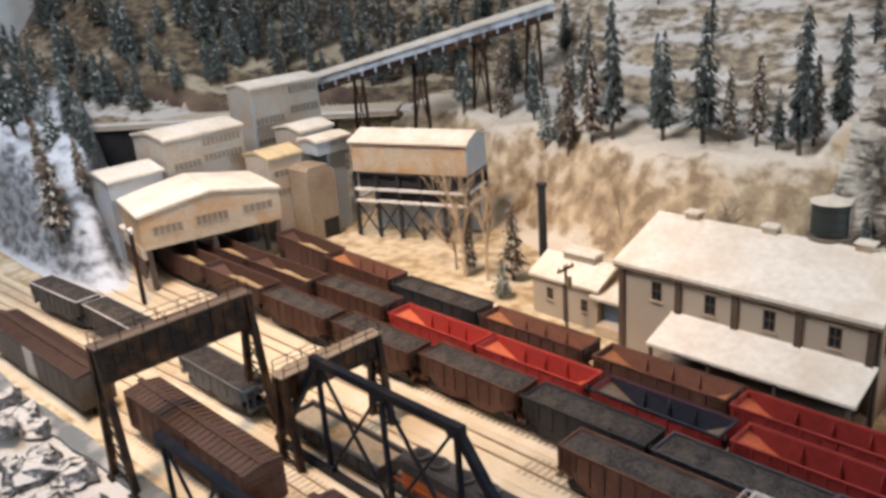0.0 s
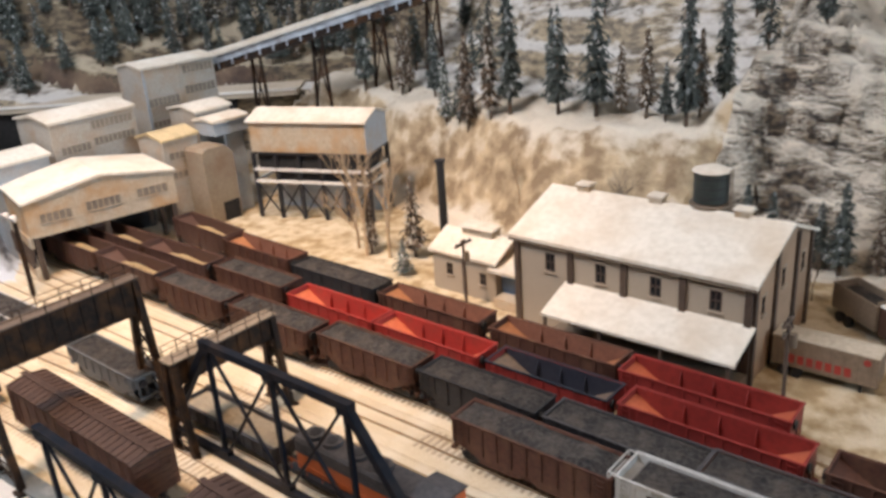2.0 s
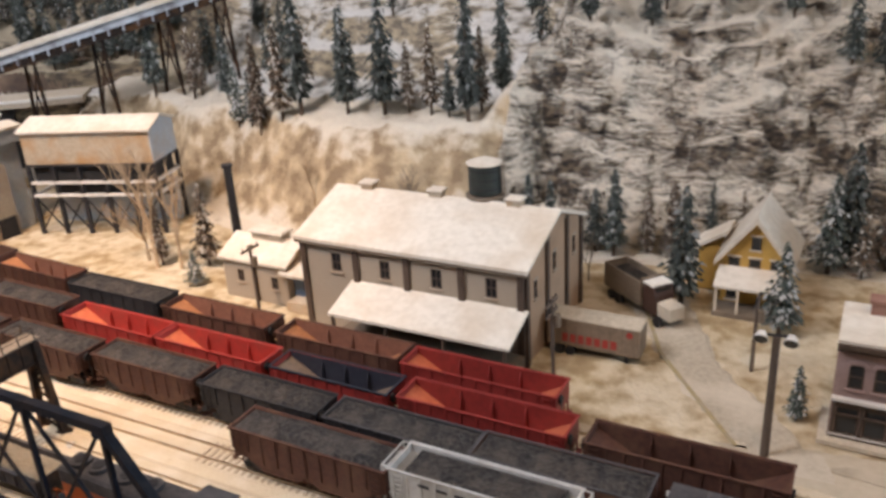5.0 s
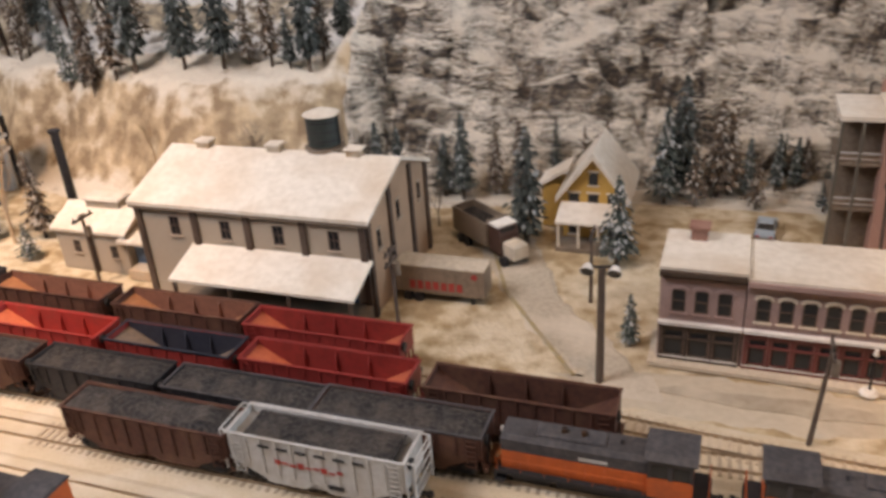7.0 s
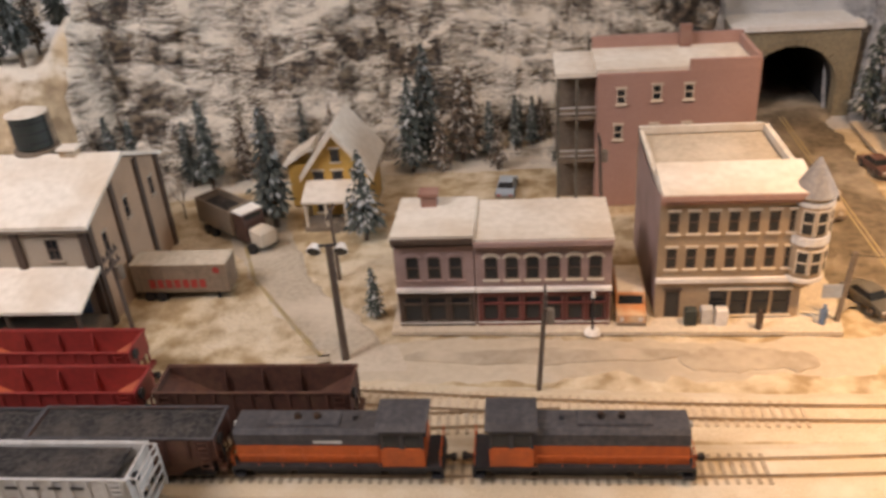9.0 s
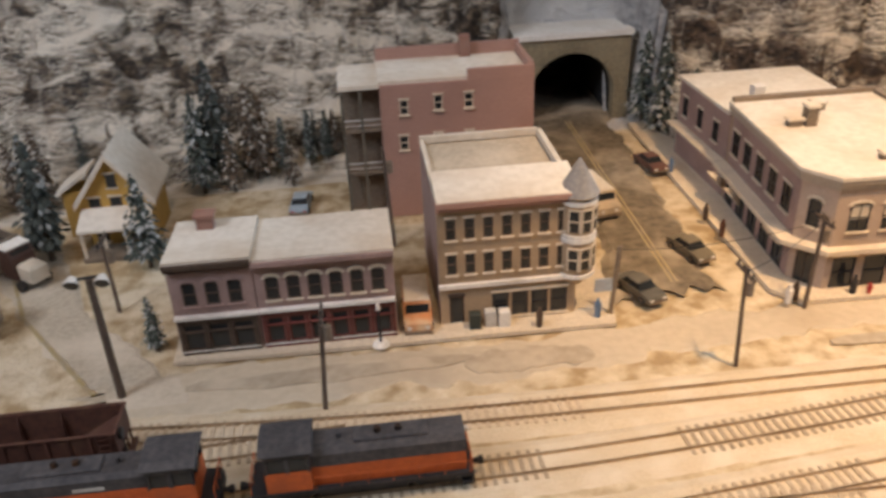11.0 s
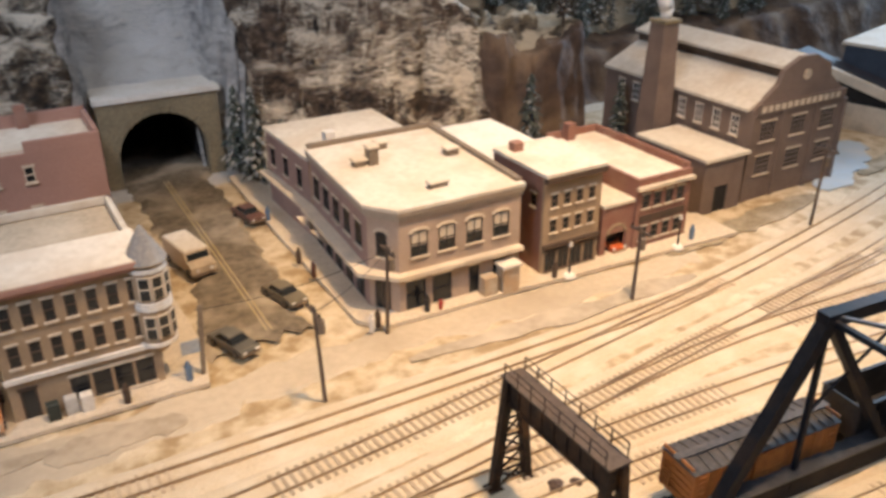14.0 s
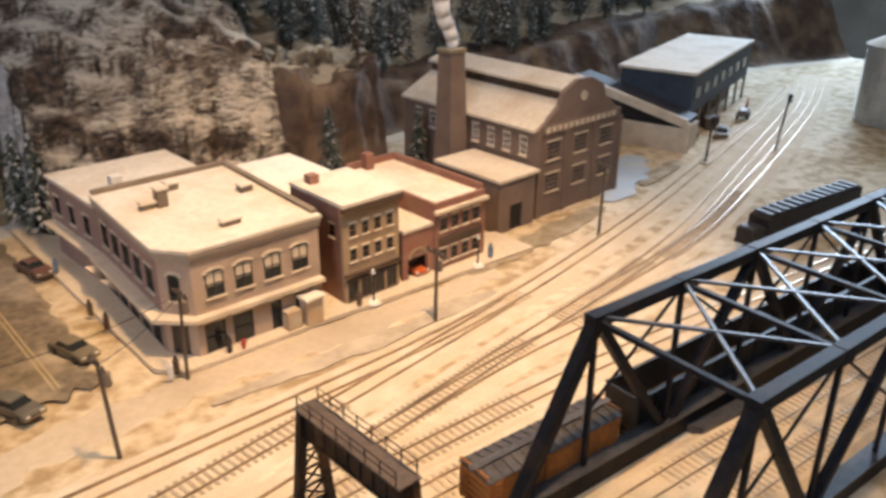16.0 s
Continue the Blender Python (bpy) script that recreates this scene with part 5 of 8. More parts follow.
for i, x in enumerate(U):
    part("top_strut", Shape().beam((x, -6.4, 14.9), (x, 6.4, 14.9), 0.4), BRIDGE, br2)
    if i + 1 < len(U):
        part("lateral_brace", Shape().beam((x, 6.4, 15.2), (U[i + 1], -6.4, 15.2), 0.24), BRIDGELIGHT, br2, "thin grey lateral rod")
        part("lateral_brace", Shape().beam((x, -6.4, 15.15), (U[i + 1], 6.4, 15.15), 0.24), BRIDGELIGHT, br2, "thin grey lateral rod")


# ---- buildings ----
def window_meshes(w, h, frame, pane=GLASS, sill=None, bars=(1, 1), arch=False, blind=None):
    """Shared meshes of one kind of window: frame with glazing bars, dark glass, sill and lintel."""
    t = min(0.13, w * 0.1)
    cuts = []
    for n_, size, half in ((bars[0], w, 0.04), (bars[1], h, 0.05)):
        c = [0.0, t]
        for i in range(n_):
            m = size * (i + 1) / (n_ + 1)
            c += [m - half, m + half]
        cuts.append(c + [size - t, size])
    f = Shape().lattice(cuts[0], cuts[1], lambda i, j: i % 2 == 0 or j % 2 == 0, lambda u, n, v: (u, n, v), -0.02, 0.15)
    g = Shape().box(t * 0.5, 0.07, t * 0.5, w - t * 0.5, 0.11, h - t * 0.5)
    s = Shape().box(-0.15, -0.22, -0.18, w + 0.15, 0.1, 0.0)
    if arch:
        n = 8
        out = [(w / 2 + (w / 2 + 0.22) * math.cos(math.pi * i / n), h - 0.1 + 0.5 * math.sin(math.pi * i / n)) for i in range(n + 1)]
        inn = [(w / 2 + (w / 2 - 0.02) * math.cos(math.pi * i / n), h - 0.16 + 0.3 * math.sin(math.pi * i / n)) for i in range(n + 1)]
        l = Shape().band(out, inn, -0.14, 0.02)
    else:
        l = Shape().box(-0.12, -0.12, h, w + 0.12, 0.05, h + 0.22)
    drop = [shared(Shape().box(t, 0.04, h * 0.42, w - t, 0.065, h - t), "window_blind", blind)] if blind else []
    return (shared(f, "window_frame", frame), shared(g, "window_pane", pane), shared(s, "window_sill", sill or frame), shared(l, "window_lintel", sill or frame), *drop)


def window(th, kit, at_, rz, name="window"):
    w = part(name, kit[0], None, th, at=at_)
    w.rotation_euler = (0, 0, radians(rz))
    for nm, me in zip(("pane", "sill", "lintel", "blind"), kit[1:]):
        part(nm, me, None, w)
    return w


def wall(th, p, q, z0, z1, material, holes=(), t=0.45, name="wall", label="", trim=None):
    """A wall from p to q in the plan, outer face on the right-hand side as one walks, with holes (u, v, width, height) cut through."""
    (x0, y0), (x1, y1) = p, q
    L = math.hypot(x1 - x0, y1 - y0)
    ux, uy = (x1 - x0) / L, (y1 - y0) / L
    nx, ny = -uy, ux
    e0, e1 = trim or ((t, t) if abs(ux) < 0.01 else (0.0, 0.0))
    us = sorted({e0, L - e1, *[h[0] for h in holes], *[h[0] + h[2] for h in holes]})
    vs = sorted({z0, z1, *[h[1] for h in holes], *[h[1] + h[3] for h in holes]})
    s = Shape()

    def P(u, n, z):
        return (x0 + ux * u + nx * n, y0 + uy * u + ny * n, z)

    def solid(i, j):
        u, v = (us[i] + us[i + 1]) / 2, (vs[j] + vs[j + 1]) / 2
        return not any(h[0] < u < h[0] + h[2] and h[1] < v < h[1] + h[3] for h in holes)

    s.lattice(us, vs, solid, P, 0.0, t)
    ob = part(name, s, material, th, label)
    return ob, (lambda u, v, n=0.0: P(u, n, v)), math.degrees(math.atan2(uy, ux))


def facade(th, p, q, z0, z1, material, kit, w, h, spots, **kw):
    """A wall with one kind of window at the given (u, v) spots."""
    ob, P, rz = wall(th, p, q, z0, z1, material, [(u, v, w, h) for u, v in spots], **kw)
    for u, v in spots:
        window(th, kit, P(u, v), rz)
    return P, rz


def row(n, L, w, v, margin=1.0):
    gap = (L - 2 * margin - n * w) / max(1, n - 1) if n > 1 else 0
    return [(margin + i * (w + gap), v) for i in range(n)]


def gable_roof(x0, x1, y0, y1, ye, zr, z0, over=0.5, t=0.35):
    """A gable roof along x: eaves at z0, ridge at height zr over y = ye."""
    k0, k1 = (zr - z0) / (ye - y0), (zr - z0) / (y1 - ye)
    a, b = y0 - over, y1 + over
    return Shape().profile([(a, z0 - k0 * over), (ye, zr), (b, z0 - k1 * over), (b, z0 - k1 * over + t), (ye, zr + t), (a, z0 - k0 * over + t)], x0 - over, x1 + over)


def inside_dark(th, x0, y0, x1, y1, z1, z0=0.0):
    # Solid near-black box stands for the shade inside a building.
    part("dark_core", Shape().box(x0, y0, z0, x1, y1, z1), PAINTED_SHADE, th)


def warehouse():
    x0, x1, y0, y1, ze, yr, zr = -46.4, -19.6, 75.8, 92.3, 10.7, 84.6, 13.7
    th = thing("warehouse", (0, 0, 0), "beige brick warehouse with a snow-covered gable roof", "warehouse")
    kit = window_meshes(1.25, 2.2, DARKBROWN, bars=(1, 1), sill=BEIGE)
    L = x1 - x0
    facade(th, (x0, y0), (x1, y0), 0, ze, BEIGE, kit, 1.25, 2.2, [(4.0, 7.2), (10.2, 7.2), (16.4, 7.2), (22.6, 7.2)])
    kit2 = window_meshes(0.9, 2.0, DARKBROWN, bars=(0, 1), sill=BEIGE)
    D = y1 - y0
    # Warmer copy of the beige brick: the town lamp's light is painted in.
    lit_brick = paint("lamplit_beige_brick", (0.40, 0.27, 0.17), (0.33, 0.215, 0.14), 500, 20, 0.8, 0.3, vary=0.03)
    facade(th, (x1, y0), (x1, y1), 0, ze, lit_brick, kit2, 0.9, 2.0, [(2.3, 6.6), (7.6, 7.6), (13.6, 7.2)])
    facade(th, (x1, y1), (x0, y1), 0, ze, lit_brick, kit2, 0.9, 2.0, [])
    facade(th, (x0, y1), (x0, y0), 0, ze, lit_brick, kit2, 0.9, 2.0, [])
    for x in (x0, x1 - 0.45):
        part("gable", Shape().profile([(y0, ze), (yr, zr - 0.1), (y1, ze)], x, x + 0.45), lit_brick, th)
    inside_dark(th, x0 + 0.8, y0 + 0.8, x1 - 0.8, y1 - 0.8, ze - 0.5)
    for u in (0.0, 6.9, 13.2, 19.6, L - 0.7):
        part("pilaster", Shape().box(x0 + u, y0 - 0.28, 0, x0 + u + 0.7, y0, ze - 0.1), DARKBROWN, th, "dark brown wall pier")
    for u in (0.0, 5.4, 11.2, D - 0.7):
        part("pilaster", Shape().box(x1, y0 + u, 0, x1 + 0.28, y0 + u + 0.7, ze + 2.4 * (1 - abs(u - D / 2) / (D / 2))), DARKBROWN, th, "dark brown wall pier")
    part("roof", gable_roof(x0, x1, y0, y1, yr, zr, ze, 0.55, 0.4), ROOF_SNOW, th, "snow-covered roof")
    part("eave", Shape().box(x0 - 0.5, y0 - 0.5, ze - 0.52, x1 + 0.5, y0 - 0.36, ze - 0.2), WOOD, th)
    for x in (-42.5, -33.6, -24.2):
        v = part("roof_vent", Shape().block(x - 0.75, yr - 0.6, zr, x + 0.75, yr + 0.6, zr + 0.9, 0.15), CORRUGATED, th)
        part("vent_cap", Shape().block(x - 0.95, yr - 0.8, zr + 0.9, x + 0.95, yr + 0.8, zr + 1.15, 0.1), ROOF_SNOW, v)
    aw = Shape().profile([(y0, 6.2), (y0 - 5.0, 4.5), (y0 - 5.0, 4.8), (y0, 6.5)], -39.9, -19.2)
    part("awning", aw, ROOF_SNOW, th, "long snow-covered loading awning")
    for x in (-39.5, -33, -26.4, -19.8):
        part("awning_post", Shape().beam((x, y0 - 4.7, 0), (x, y0 - 4.7, 4.5), 0.3), DARKBROWN, th)
    part("loading_dock", Shape().box(-40.5, y0 - 4.2, 0, -19.6, y0 - 0.3, 1.5), WOOD, th)
    for x in (-38.4, -31.5, -24.6):
        part("loading_door", Shape().box(x, y0 - 0.1, 1.5, x + 3.4, y0 + 0.1, 5.2), BLUE, th, "dark blue loading door")
    return th


warehouse()


def shed():
    th = thing("brick_shed", (0, 0, 0), "small beige brick shed with a snowy roof and roof vent", "shed")
    x0, x1, y0, y1 = -61.0, -51.2, 78.2, 85.5
    kit = window_meshes(1.0, 1.6, DARKBROWN, bars=(1, 1), sill=BEIGE)
    facade(th, (x0, y0), (x1, y0), 0, 5.2, BEIGE, kit, 1.0, 1.6, [(2.2, 2.3), (7.4, 2.0)])
    for p, q in (((x1, y0), (x1, y1)), ((x1, y1), (x0, y1)), ((x0, y1), (x0, y0))):
        wall(th, p, q, 0, 5.2, BEIGE)
    for x in (x0, x1 - 0.45):
        part("gable", Shape().profile([(y0, 5.2), (81.8, 6.8), (y1, 5.2)], x, x + 0.45), BEIGE, th)
    inside_dark(th, x0 + 0.7, y0 + 0.7, x1 - 0.7, y1 - 0.7, 4.7)
    part("roof", gable_roof(x0, x1, y0, y1, 81.8, 6.9, 5.2, 0.4, 0.35), ROOF_SNOW, th, "snow-covered roof")
    v = part("roof_vent", Shape().box(-58.2, 81.0, 6.4, -53.6, 82.8, 7.8), CORRUGATED, th)
    part("vent_cap", Shape().block(-58.5, 80.7, 7.8, -53.3, 83.1, 8.2, 0.2), ROOF_SNOW, v)
    part("drainpipe", Shape().tube((-55.9, y0 - 0.2, 0), (-55.9, y0 - 0.2, 5.0), 0.2, n=6), DARKBROWN, th)
    lean = part("lean_to", Shape().box(-51.0, 79.2, 0, -46.9, 84, 3.8), BLUE, th, "blue lean-to wall")
    part("lean_roof", Shape().profile([(77.6, 4.2), (84.2, 5.6), (84.2, 5.95), (77.6, 4.55)], -52.0, -46.7), ROOF_SNOW, lean)
    part("step", Shape().box(-50.8, 77.2, 0, -47, 79.2, 1.2), CORRUGATED, th)
    return th


shed()
sk = thing("smokestack", (-67.2, 88.0, 0), "thin dark iron smokestack behind the shed", "smokestack")
part("pipe", Shape().tube((0, 0, 0), (0, 0, 13.4), 0.62, 0.55, 12), BLACK, sk)
part("cap_ring", Shape().tube((0, 0, 13.2), (0, 0, 13.6), 0.75, n=12), BLACK, sk)


def water_tank():
    th = thing("water_tank", (-28.4, 86.2, -1.1), "dark green water tank with a snowy lid on short legs", "water tank")
    part("tank", Shape().tube((0, 0, 15.6), (0, 0, 18.9), 1.8, n=24), TANKGREEN, th, smooth=False)
    part("lid", Shape().tube((0, 0, 18.9), (0, 0, 19.5), 2.05, 0.4, 24), ROOF_SNOW, th, "snow-covered conical lid")
    part("platform", Shape().tube((0, 0, 15.1), (0, 0, 15.4), 2.2, n=24), WOOD, th)
    for a in range(6):
        c, s = 1.6 * math.cos(a * math.pi / 3), 1.6 * math.sin(a * math.pi / 3)
        part("leg", Shape().beam((c, s, 12.4), (c, s, 15.2), 0.3), WOOD, th)
    for z in (16.2, 17.2, 18.2):
        part("hoop", Shape().tube((0, 0, z), (0, 0, z + 0.12), 1.84, n=24), BLACK, th)
    s = Shape()
    for a in (-0.3, 0.3):
        s.beam((2.3, a, 12.4), (2.1, a, 19.2), 0.1)
    for i in range(14):
        s.beam((2.3 - 0.014 * i, -0.3, 12.6 + i * 0.47), (2.3 - 0.014 * i, 0.3, 12.6 + i * 0.47), 0.08)
    part("ladder", s, WOOD, th)
    return th


water_tank()


def tipple():
    """A coal bin on a dark trestle, turned a little to the yard."""
    th = thing("coal_bin", (-104.2, 84.6, 0), "grey metal coal bin with a snowy roof on a dark trestle", "coal bin", rz=20.5)
    L, D = 20.2, 8.6
    part("bin", Shape().profile([(0.3, 11.0), (0.3, 16.0), (D / 2, 17.3), (D - 0.3, 16.0), (D - 0.3, 11.0)], 0, L), CORRUGATED, th, "grey corrugated bin wall")
    rib = Shape()
    for i in range(41):
        rib.box(i * L / 40 - 0.05, 0.22, 11.0, i * L / 40 + 0.05, 0.3, 16.0)
    part("corrugation", rib, CORRUGATED, th)
    part("end_panel", Shape().profile([(0.3, 11.0), (0.3, 15.9), (D / 2, 17.2), (D - 0.3, 15.9), (D - 0.3, 11.0)], L, L + 0.2), BLUEGREY, th, "blue-grey end wall")
    part("roof", Shape().profile([(-0.2, 15.9), (D / 2, 17.3), (D + 0.2, 15.9), (D + 0.2, 16.2), (D / 2, 17.6), (-0.2, 16.2)], -0.4, L + 0.5), ROOF_SNOW, th, "snow-covered roof")
    # Underside box is near-black to paint in the shade below the bin.
    part("hopper_bottom", Shape().box(0.6, 0.8, 8.0, L - 0.6, D - 0.8, 11.0), PAINTED_SHADE, th, "bin underside in near-black as painted shade")
    # Navy-black sheet added to give the shade between the trestle posts.
    part("back_screen", Shape().box(0.3, D - 2.9, 4.4, L - 0.3, D - 2.4, 8.0), NAVY, th, "navy-black sheet as shade between the posts")
    for z in (10.9, 8.2, 6.2):
        b = Shape()
        for y in (0.3, D - 0.3):
            b.beam((0, y, z), (L, y, z), 0.4)
        for x in (0, L):
            b.beam((x, 0.3, z), (x, D - 0.3, z), 0.4)
        part("cross_beam", b, WHITE if z < 10 else BLACK, th, "snow-topped beam")
    for i in range(6):
        for y in (0.4, D - 0.4):
            part("trestle_post", Shape().beam((i * L / 5, y, 0), (i * L / 5, y, 10.9), 0.55), BLACK, th)
    for i in range(5):
        part("brace", Shape().beam((i * L / 5, 0.35, 0.4), ((i + 1) * L / 5, 0.35, 6), 0.22).beam(((i + 1) * L / 5, 0.35, 0.4), (i * L / 5, 0.35, 6), 0.22), BLACK, th)
    part("lower_wall", Shape().box(0.3, D - 2.4, 0, L - 0.3, D - 1.0, 6.1), BLUEGREY, th, "blue-grey lower screen wall")
    return th


tipple()


def block(th, name, x0, y0, x1, y1, z0, z1, wallm, rise=1.2, axis="y", bands=(), roofm=ROOF_SNOW):
    """A metal-sided block of the breaker with a low gable roof and strips of windows."""
    b = part(name, Shape().box(x0, y0, z0, x1, y1, z1), wallm, th, "grey corrugated metal block")
    rib = Shape()
    n = max(2, int((y1 - y0) / 0.5))
    for i in range(n + 1):
        y = y0 + (y1 - y0) * i / n
        rib.box(x1, y - 0.05, z0, x1 + 0.06, y + 0.05, z1)
    n = max(2, int((x1 - x0) / 0.5))
    for i in range(n + 1):
        x = x0 + (x1 - x0) * i / n
        rib.box(x - 0.05, y0 - 0.06, z0, x + 0.05, y0, z1)
    part("corrugation", rib, wallm, b)
    o = 0.35
    if axis == "y":
        xm = (x0 + x1) / 2
        rf = Shape().profile([(x0 - o, z1 - 0.1), (xm, z1 + rise), (x1 + o, z1 - 0.1), (x1 + o, z1 + 0.3), (xm, z1 + rise + 0.4), (x0 - o, z1 + 0.3)], y0 - o, y1 + o, "y")
        gab = Shape().profile([(x0, z1), (xm, z1 + rise), (x1, z1)], y0, y1, "y")
    else:
        ym = (y0 + y1) / 2
        rf = Shape().profile([(y0 - o, z1 - 0.1), (ym, z1 + rise), (y1 + o, z1 - 0.1), (y1 + o, z1 + 0.3), (ym, z1 + rise + 0.4), (y0 - o, z1 + 0.3)], x0 - o, x1 + o)
        gab = Shape().profile([(y0, z1), (ym, z1 + rise), (y1, z1)], x0, x1)
    part("gable", gab, wallm, b)
    part("roof", rf, roofm, b, "snow-covered roof")
    for face, a0, a1, za, zb in bands:
        s = Shape()
        fr = Shape()
        if face == "x":
            s.box(x1 + 0.02, a0, za, x1 + 0.09, a1, zb)
            k = max(2, int((a1 - a0) / 0.8))
            for i in range(k + 1):
                y = a0 + (a1 - a0) * i / k
                fr.box(x1 + 0.02, y - 0.06, za - 0.08, x1 + 0.15, y + 0.06, zb + 0.08)
            fr.box(x1 + 0.02, a0, za - 0.12, x1 + 0.16, a1, za).box(x1 + 0.02, a0, zb, x1 + 0.16, a1, zb + 0.12)
        else:
            s.box(a0, y0 - 0.09, za, a1, y0 - 0.02, zb)
            k = max(2, int((a1 - a0) / 0.8))
            for i in range(k + 1):
                x = a0 + (a1 - a0) * i / k
                fr.box(x - 0.06, y0 - 0.15, za - 0.08, x + 0.06, y0 - 0.02, zb + 0.08)
            fr.box(a0, y0 - 0.16, za - 0.12, a1, y0 - 0.02, za).box(a0, y0 - 0.16, zb, a1, y0 - 0.02, zb + 0.12)
        w = part("window_strip", s, DUSTGLASS, b, "dark strip of small panes")
        part("window_frame", fr, wallm, w)
    return b


TINROOF = paint("dusty_tin_roof", (0.62, 0.48, 0.27), (0.52, 0.4, 0.23), 200, 40, 0.6, 0.2, vary=0.03)
RUSTSIDE = paint("rust_brown_siding", (0.30, 0.245, 0.175), (0.25, 0.195, 0.14), 220, 24, 0.65, 0.2, vary=0.04, dirt=(0.2, 0.12, 0.07))


def breaker():
    th = thing("coal_breaker", (-0.9, -0.9, -0.4), "stepped grey metal coal breaker with snowy roofs over the tracks", "coal breaker")
    shed_parts = [block(th, "loading_shed", -119.5, 50.6, -106.6, 71.8, 7.0, 12.0, CORRUGATED, 1.7, "x", [("x", 52.3, 56.6, 8.9, 10.2), ("x", 58.6, 63.5, 9.1, 10.4), ("x", 65.9, 70.6, 9.2, 10.5)])]
    for y in (51.3, 61.0, 71.1):
        for x in (-107.0, -113, -119.0):
            shed_parts.append(part("post", Shape().beam((x, y, 0), (x, y, 7.0), 0.7), DARKBROWN, th))
    # Back wall is near-black: the shade under the shed is painted in.
    shed_parts.append(part("back_wall", Shape().box(-119.5, 50.9, 0, -118.9, 71.8, 7.0), PAINTED_SHADE, th, "inner wall in near-black as painted shade"))
    shed_parts.append(part("side_wall", Shape().box(-119.5, 50.4, 0, -107, 50.9, 2.5).box(-119.5, 50.4, 5.5, -107, 50.9, 7), CORRUGATED, th))
    for i in range(7):
        shed_parts.append(part("side_slat", Shape().beam((-118 + i * 1.7, 50.3, 2.4), (-118.4 + i * 1.7, 50.3, 5.6), 0.45), DARKBROWN, th))
    for p in shed_parts:  # the loading shed stands askew to the rest
        p.matrix_basis = at(-106.6, 61.2, 0, -12) @ at(106.6, -61.2)
    block(th, "side_shed", -130, 52.3, -121, 61.2, 0, 15.0, BLUEGREY, 0.9, "y")
    block(th, "mid_block", -132, 62.4, -121.3, 76.7, 6, 19.3, SIDING, 0.8, "y", [("x", 69.0, 76.2, 17.2, 18.5), ("x", 69.0, 76.2, 14.6, 15.8), ("x", 63.5, 68.4, 14.2, 15.4)])
    block(th, "tower", -133.5, 82, -126, 96.7, 4, 24.0, SIDING, 0.7, "y", [("x", 90, 96.3, 22.0, 23.4), ("x", 90, 96.3, 18.4, 19.8), ("x", 82.5, 88.6, 17.4, 18.8), ("x", 82.5, 88.6, 13.8, 14.8)])
    for y, m in ((82.0, BLUEGREY), (89.2, SIDING)):
        part("corner_strip", Shape().box(-126, y, 4, -125.85, y + 0.5, 24.0), m, th)
    block(th, "link_block", -119, 75.2, -112, 81.6, 0, 14.6, SIDING, 0.9, "y", [("x", 76, 80.6, 11.4, 12.5), ("x", 76, 80.6, 8.2, 9.3)], roofm=TINROOF)
    block(th, "stair_block", -121.5, 83.4, -114, 90.2, 0, 17.4, SIDING, 0.7, "y")
    block(th, "bridge_gallery", -113, 82.4, -108, 89.0, 14.2, 16.4, BLUEGREY, 0.4, "y")
    part("gallery_shaft", Shape().box(-113, 84.8, 0, -109, 88.6, 14.2), BLUEGREY, th, "blue-grey shaft below the gallery")
    part("corner_wall", Shape().profile([(78.8, 0), (78.8, 12.4), (79.6, 12.9), (83.2, 12.9), (84.6, 11.4), (84.6, 0)], -112, -107), RUSTSIDE, th, "rust-brown corrugated corner wall")
    for i in range(11):
        part("corner_rib", Shape().box(-107, 78.9 + i * 0.53, 0, -106.94, 79.0 + i * 0.53, 11.2), RUSTSIDE, th)
    # Near-black panel stands for the unlit doorway.
    part("corner_door", Shape().box(-107, 81.2, 0, -106.85, 84.2, 3.6), PAINTED_SHADE, th, "near-black panel as the doorway's shade")
    return th


breaker()


def conveyor():
    th = thing("conveyor", (-0.9, -0.9, -0.4), "long covered conveyor with a snowy top on steel bents", "conveyor")
    a, b = Vector((-129.5, 97.5, 22.2)), Vector((-97.0, 131, 33.0))
    part("gallery", Shape().beam(a + Vector((0, 0, 0.5)), b + Vector((0, 0, 0.5)), 3.2, 1.5), GALLERY, th, "frosted blue-grey conveyor gallery")
    part("lower_truss", Shape().beam(a - Vector((0, 0, 1.0)), b - Vector((0, 0, 1.0)), 2.6, 1.4), RUSTY, th, "dark rusty truss below the gallery")
    for i in range(18):
        p = a.lerp(b, (i + 0.5) / 18)
        part("gallery_frame", Shape().box(p.x - 0.12, p.y - 2.0, p.z - 1.6, p.x + 0.12, p.y + 2.0, p.z + 1.3), GALLERY, th)
    part("snow_top", Shape().beam(a + Vector((0, 0, 1.5)), b + Vector((0, 0, 1.5)), 4.4, 0.7), ROOF_SNOW, th, "snow on the gallery roof")
    for k in (0.2, 0.45, 0.7, 0.92):
        p = a.lerp(b, k)
        leg = Shape()
        for s in (-1, 1):
            leg.beam((p.x + s * 2.2, p.y, p.z - 16), (p.x + s * 1.2, p.y, p.z - 1.2), 0.45)
        leg.beam((p.x - 2.2, p.y, p.z - 15), (p.x + 1.3, p.y, p.z - 2), 0.22).beam((p.x + 2.2, p.y, p.z - 15), (p.x - 1.3, p.y, p.z - 2), 0.22)
        part("bent", leg, RUSTY, th, "rusty steel bent")
    return th


conveyor()


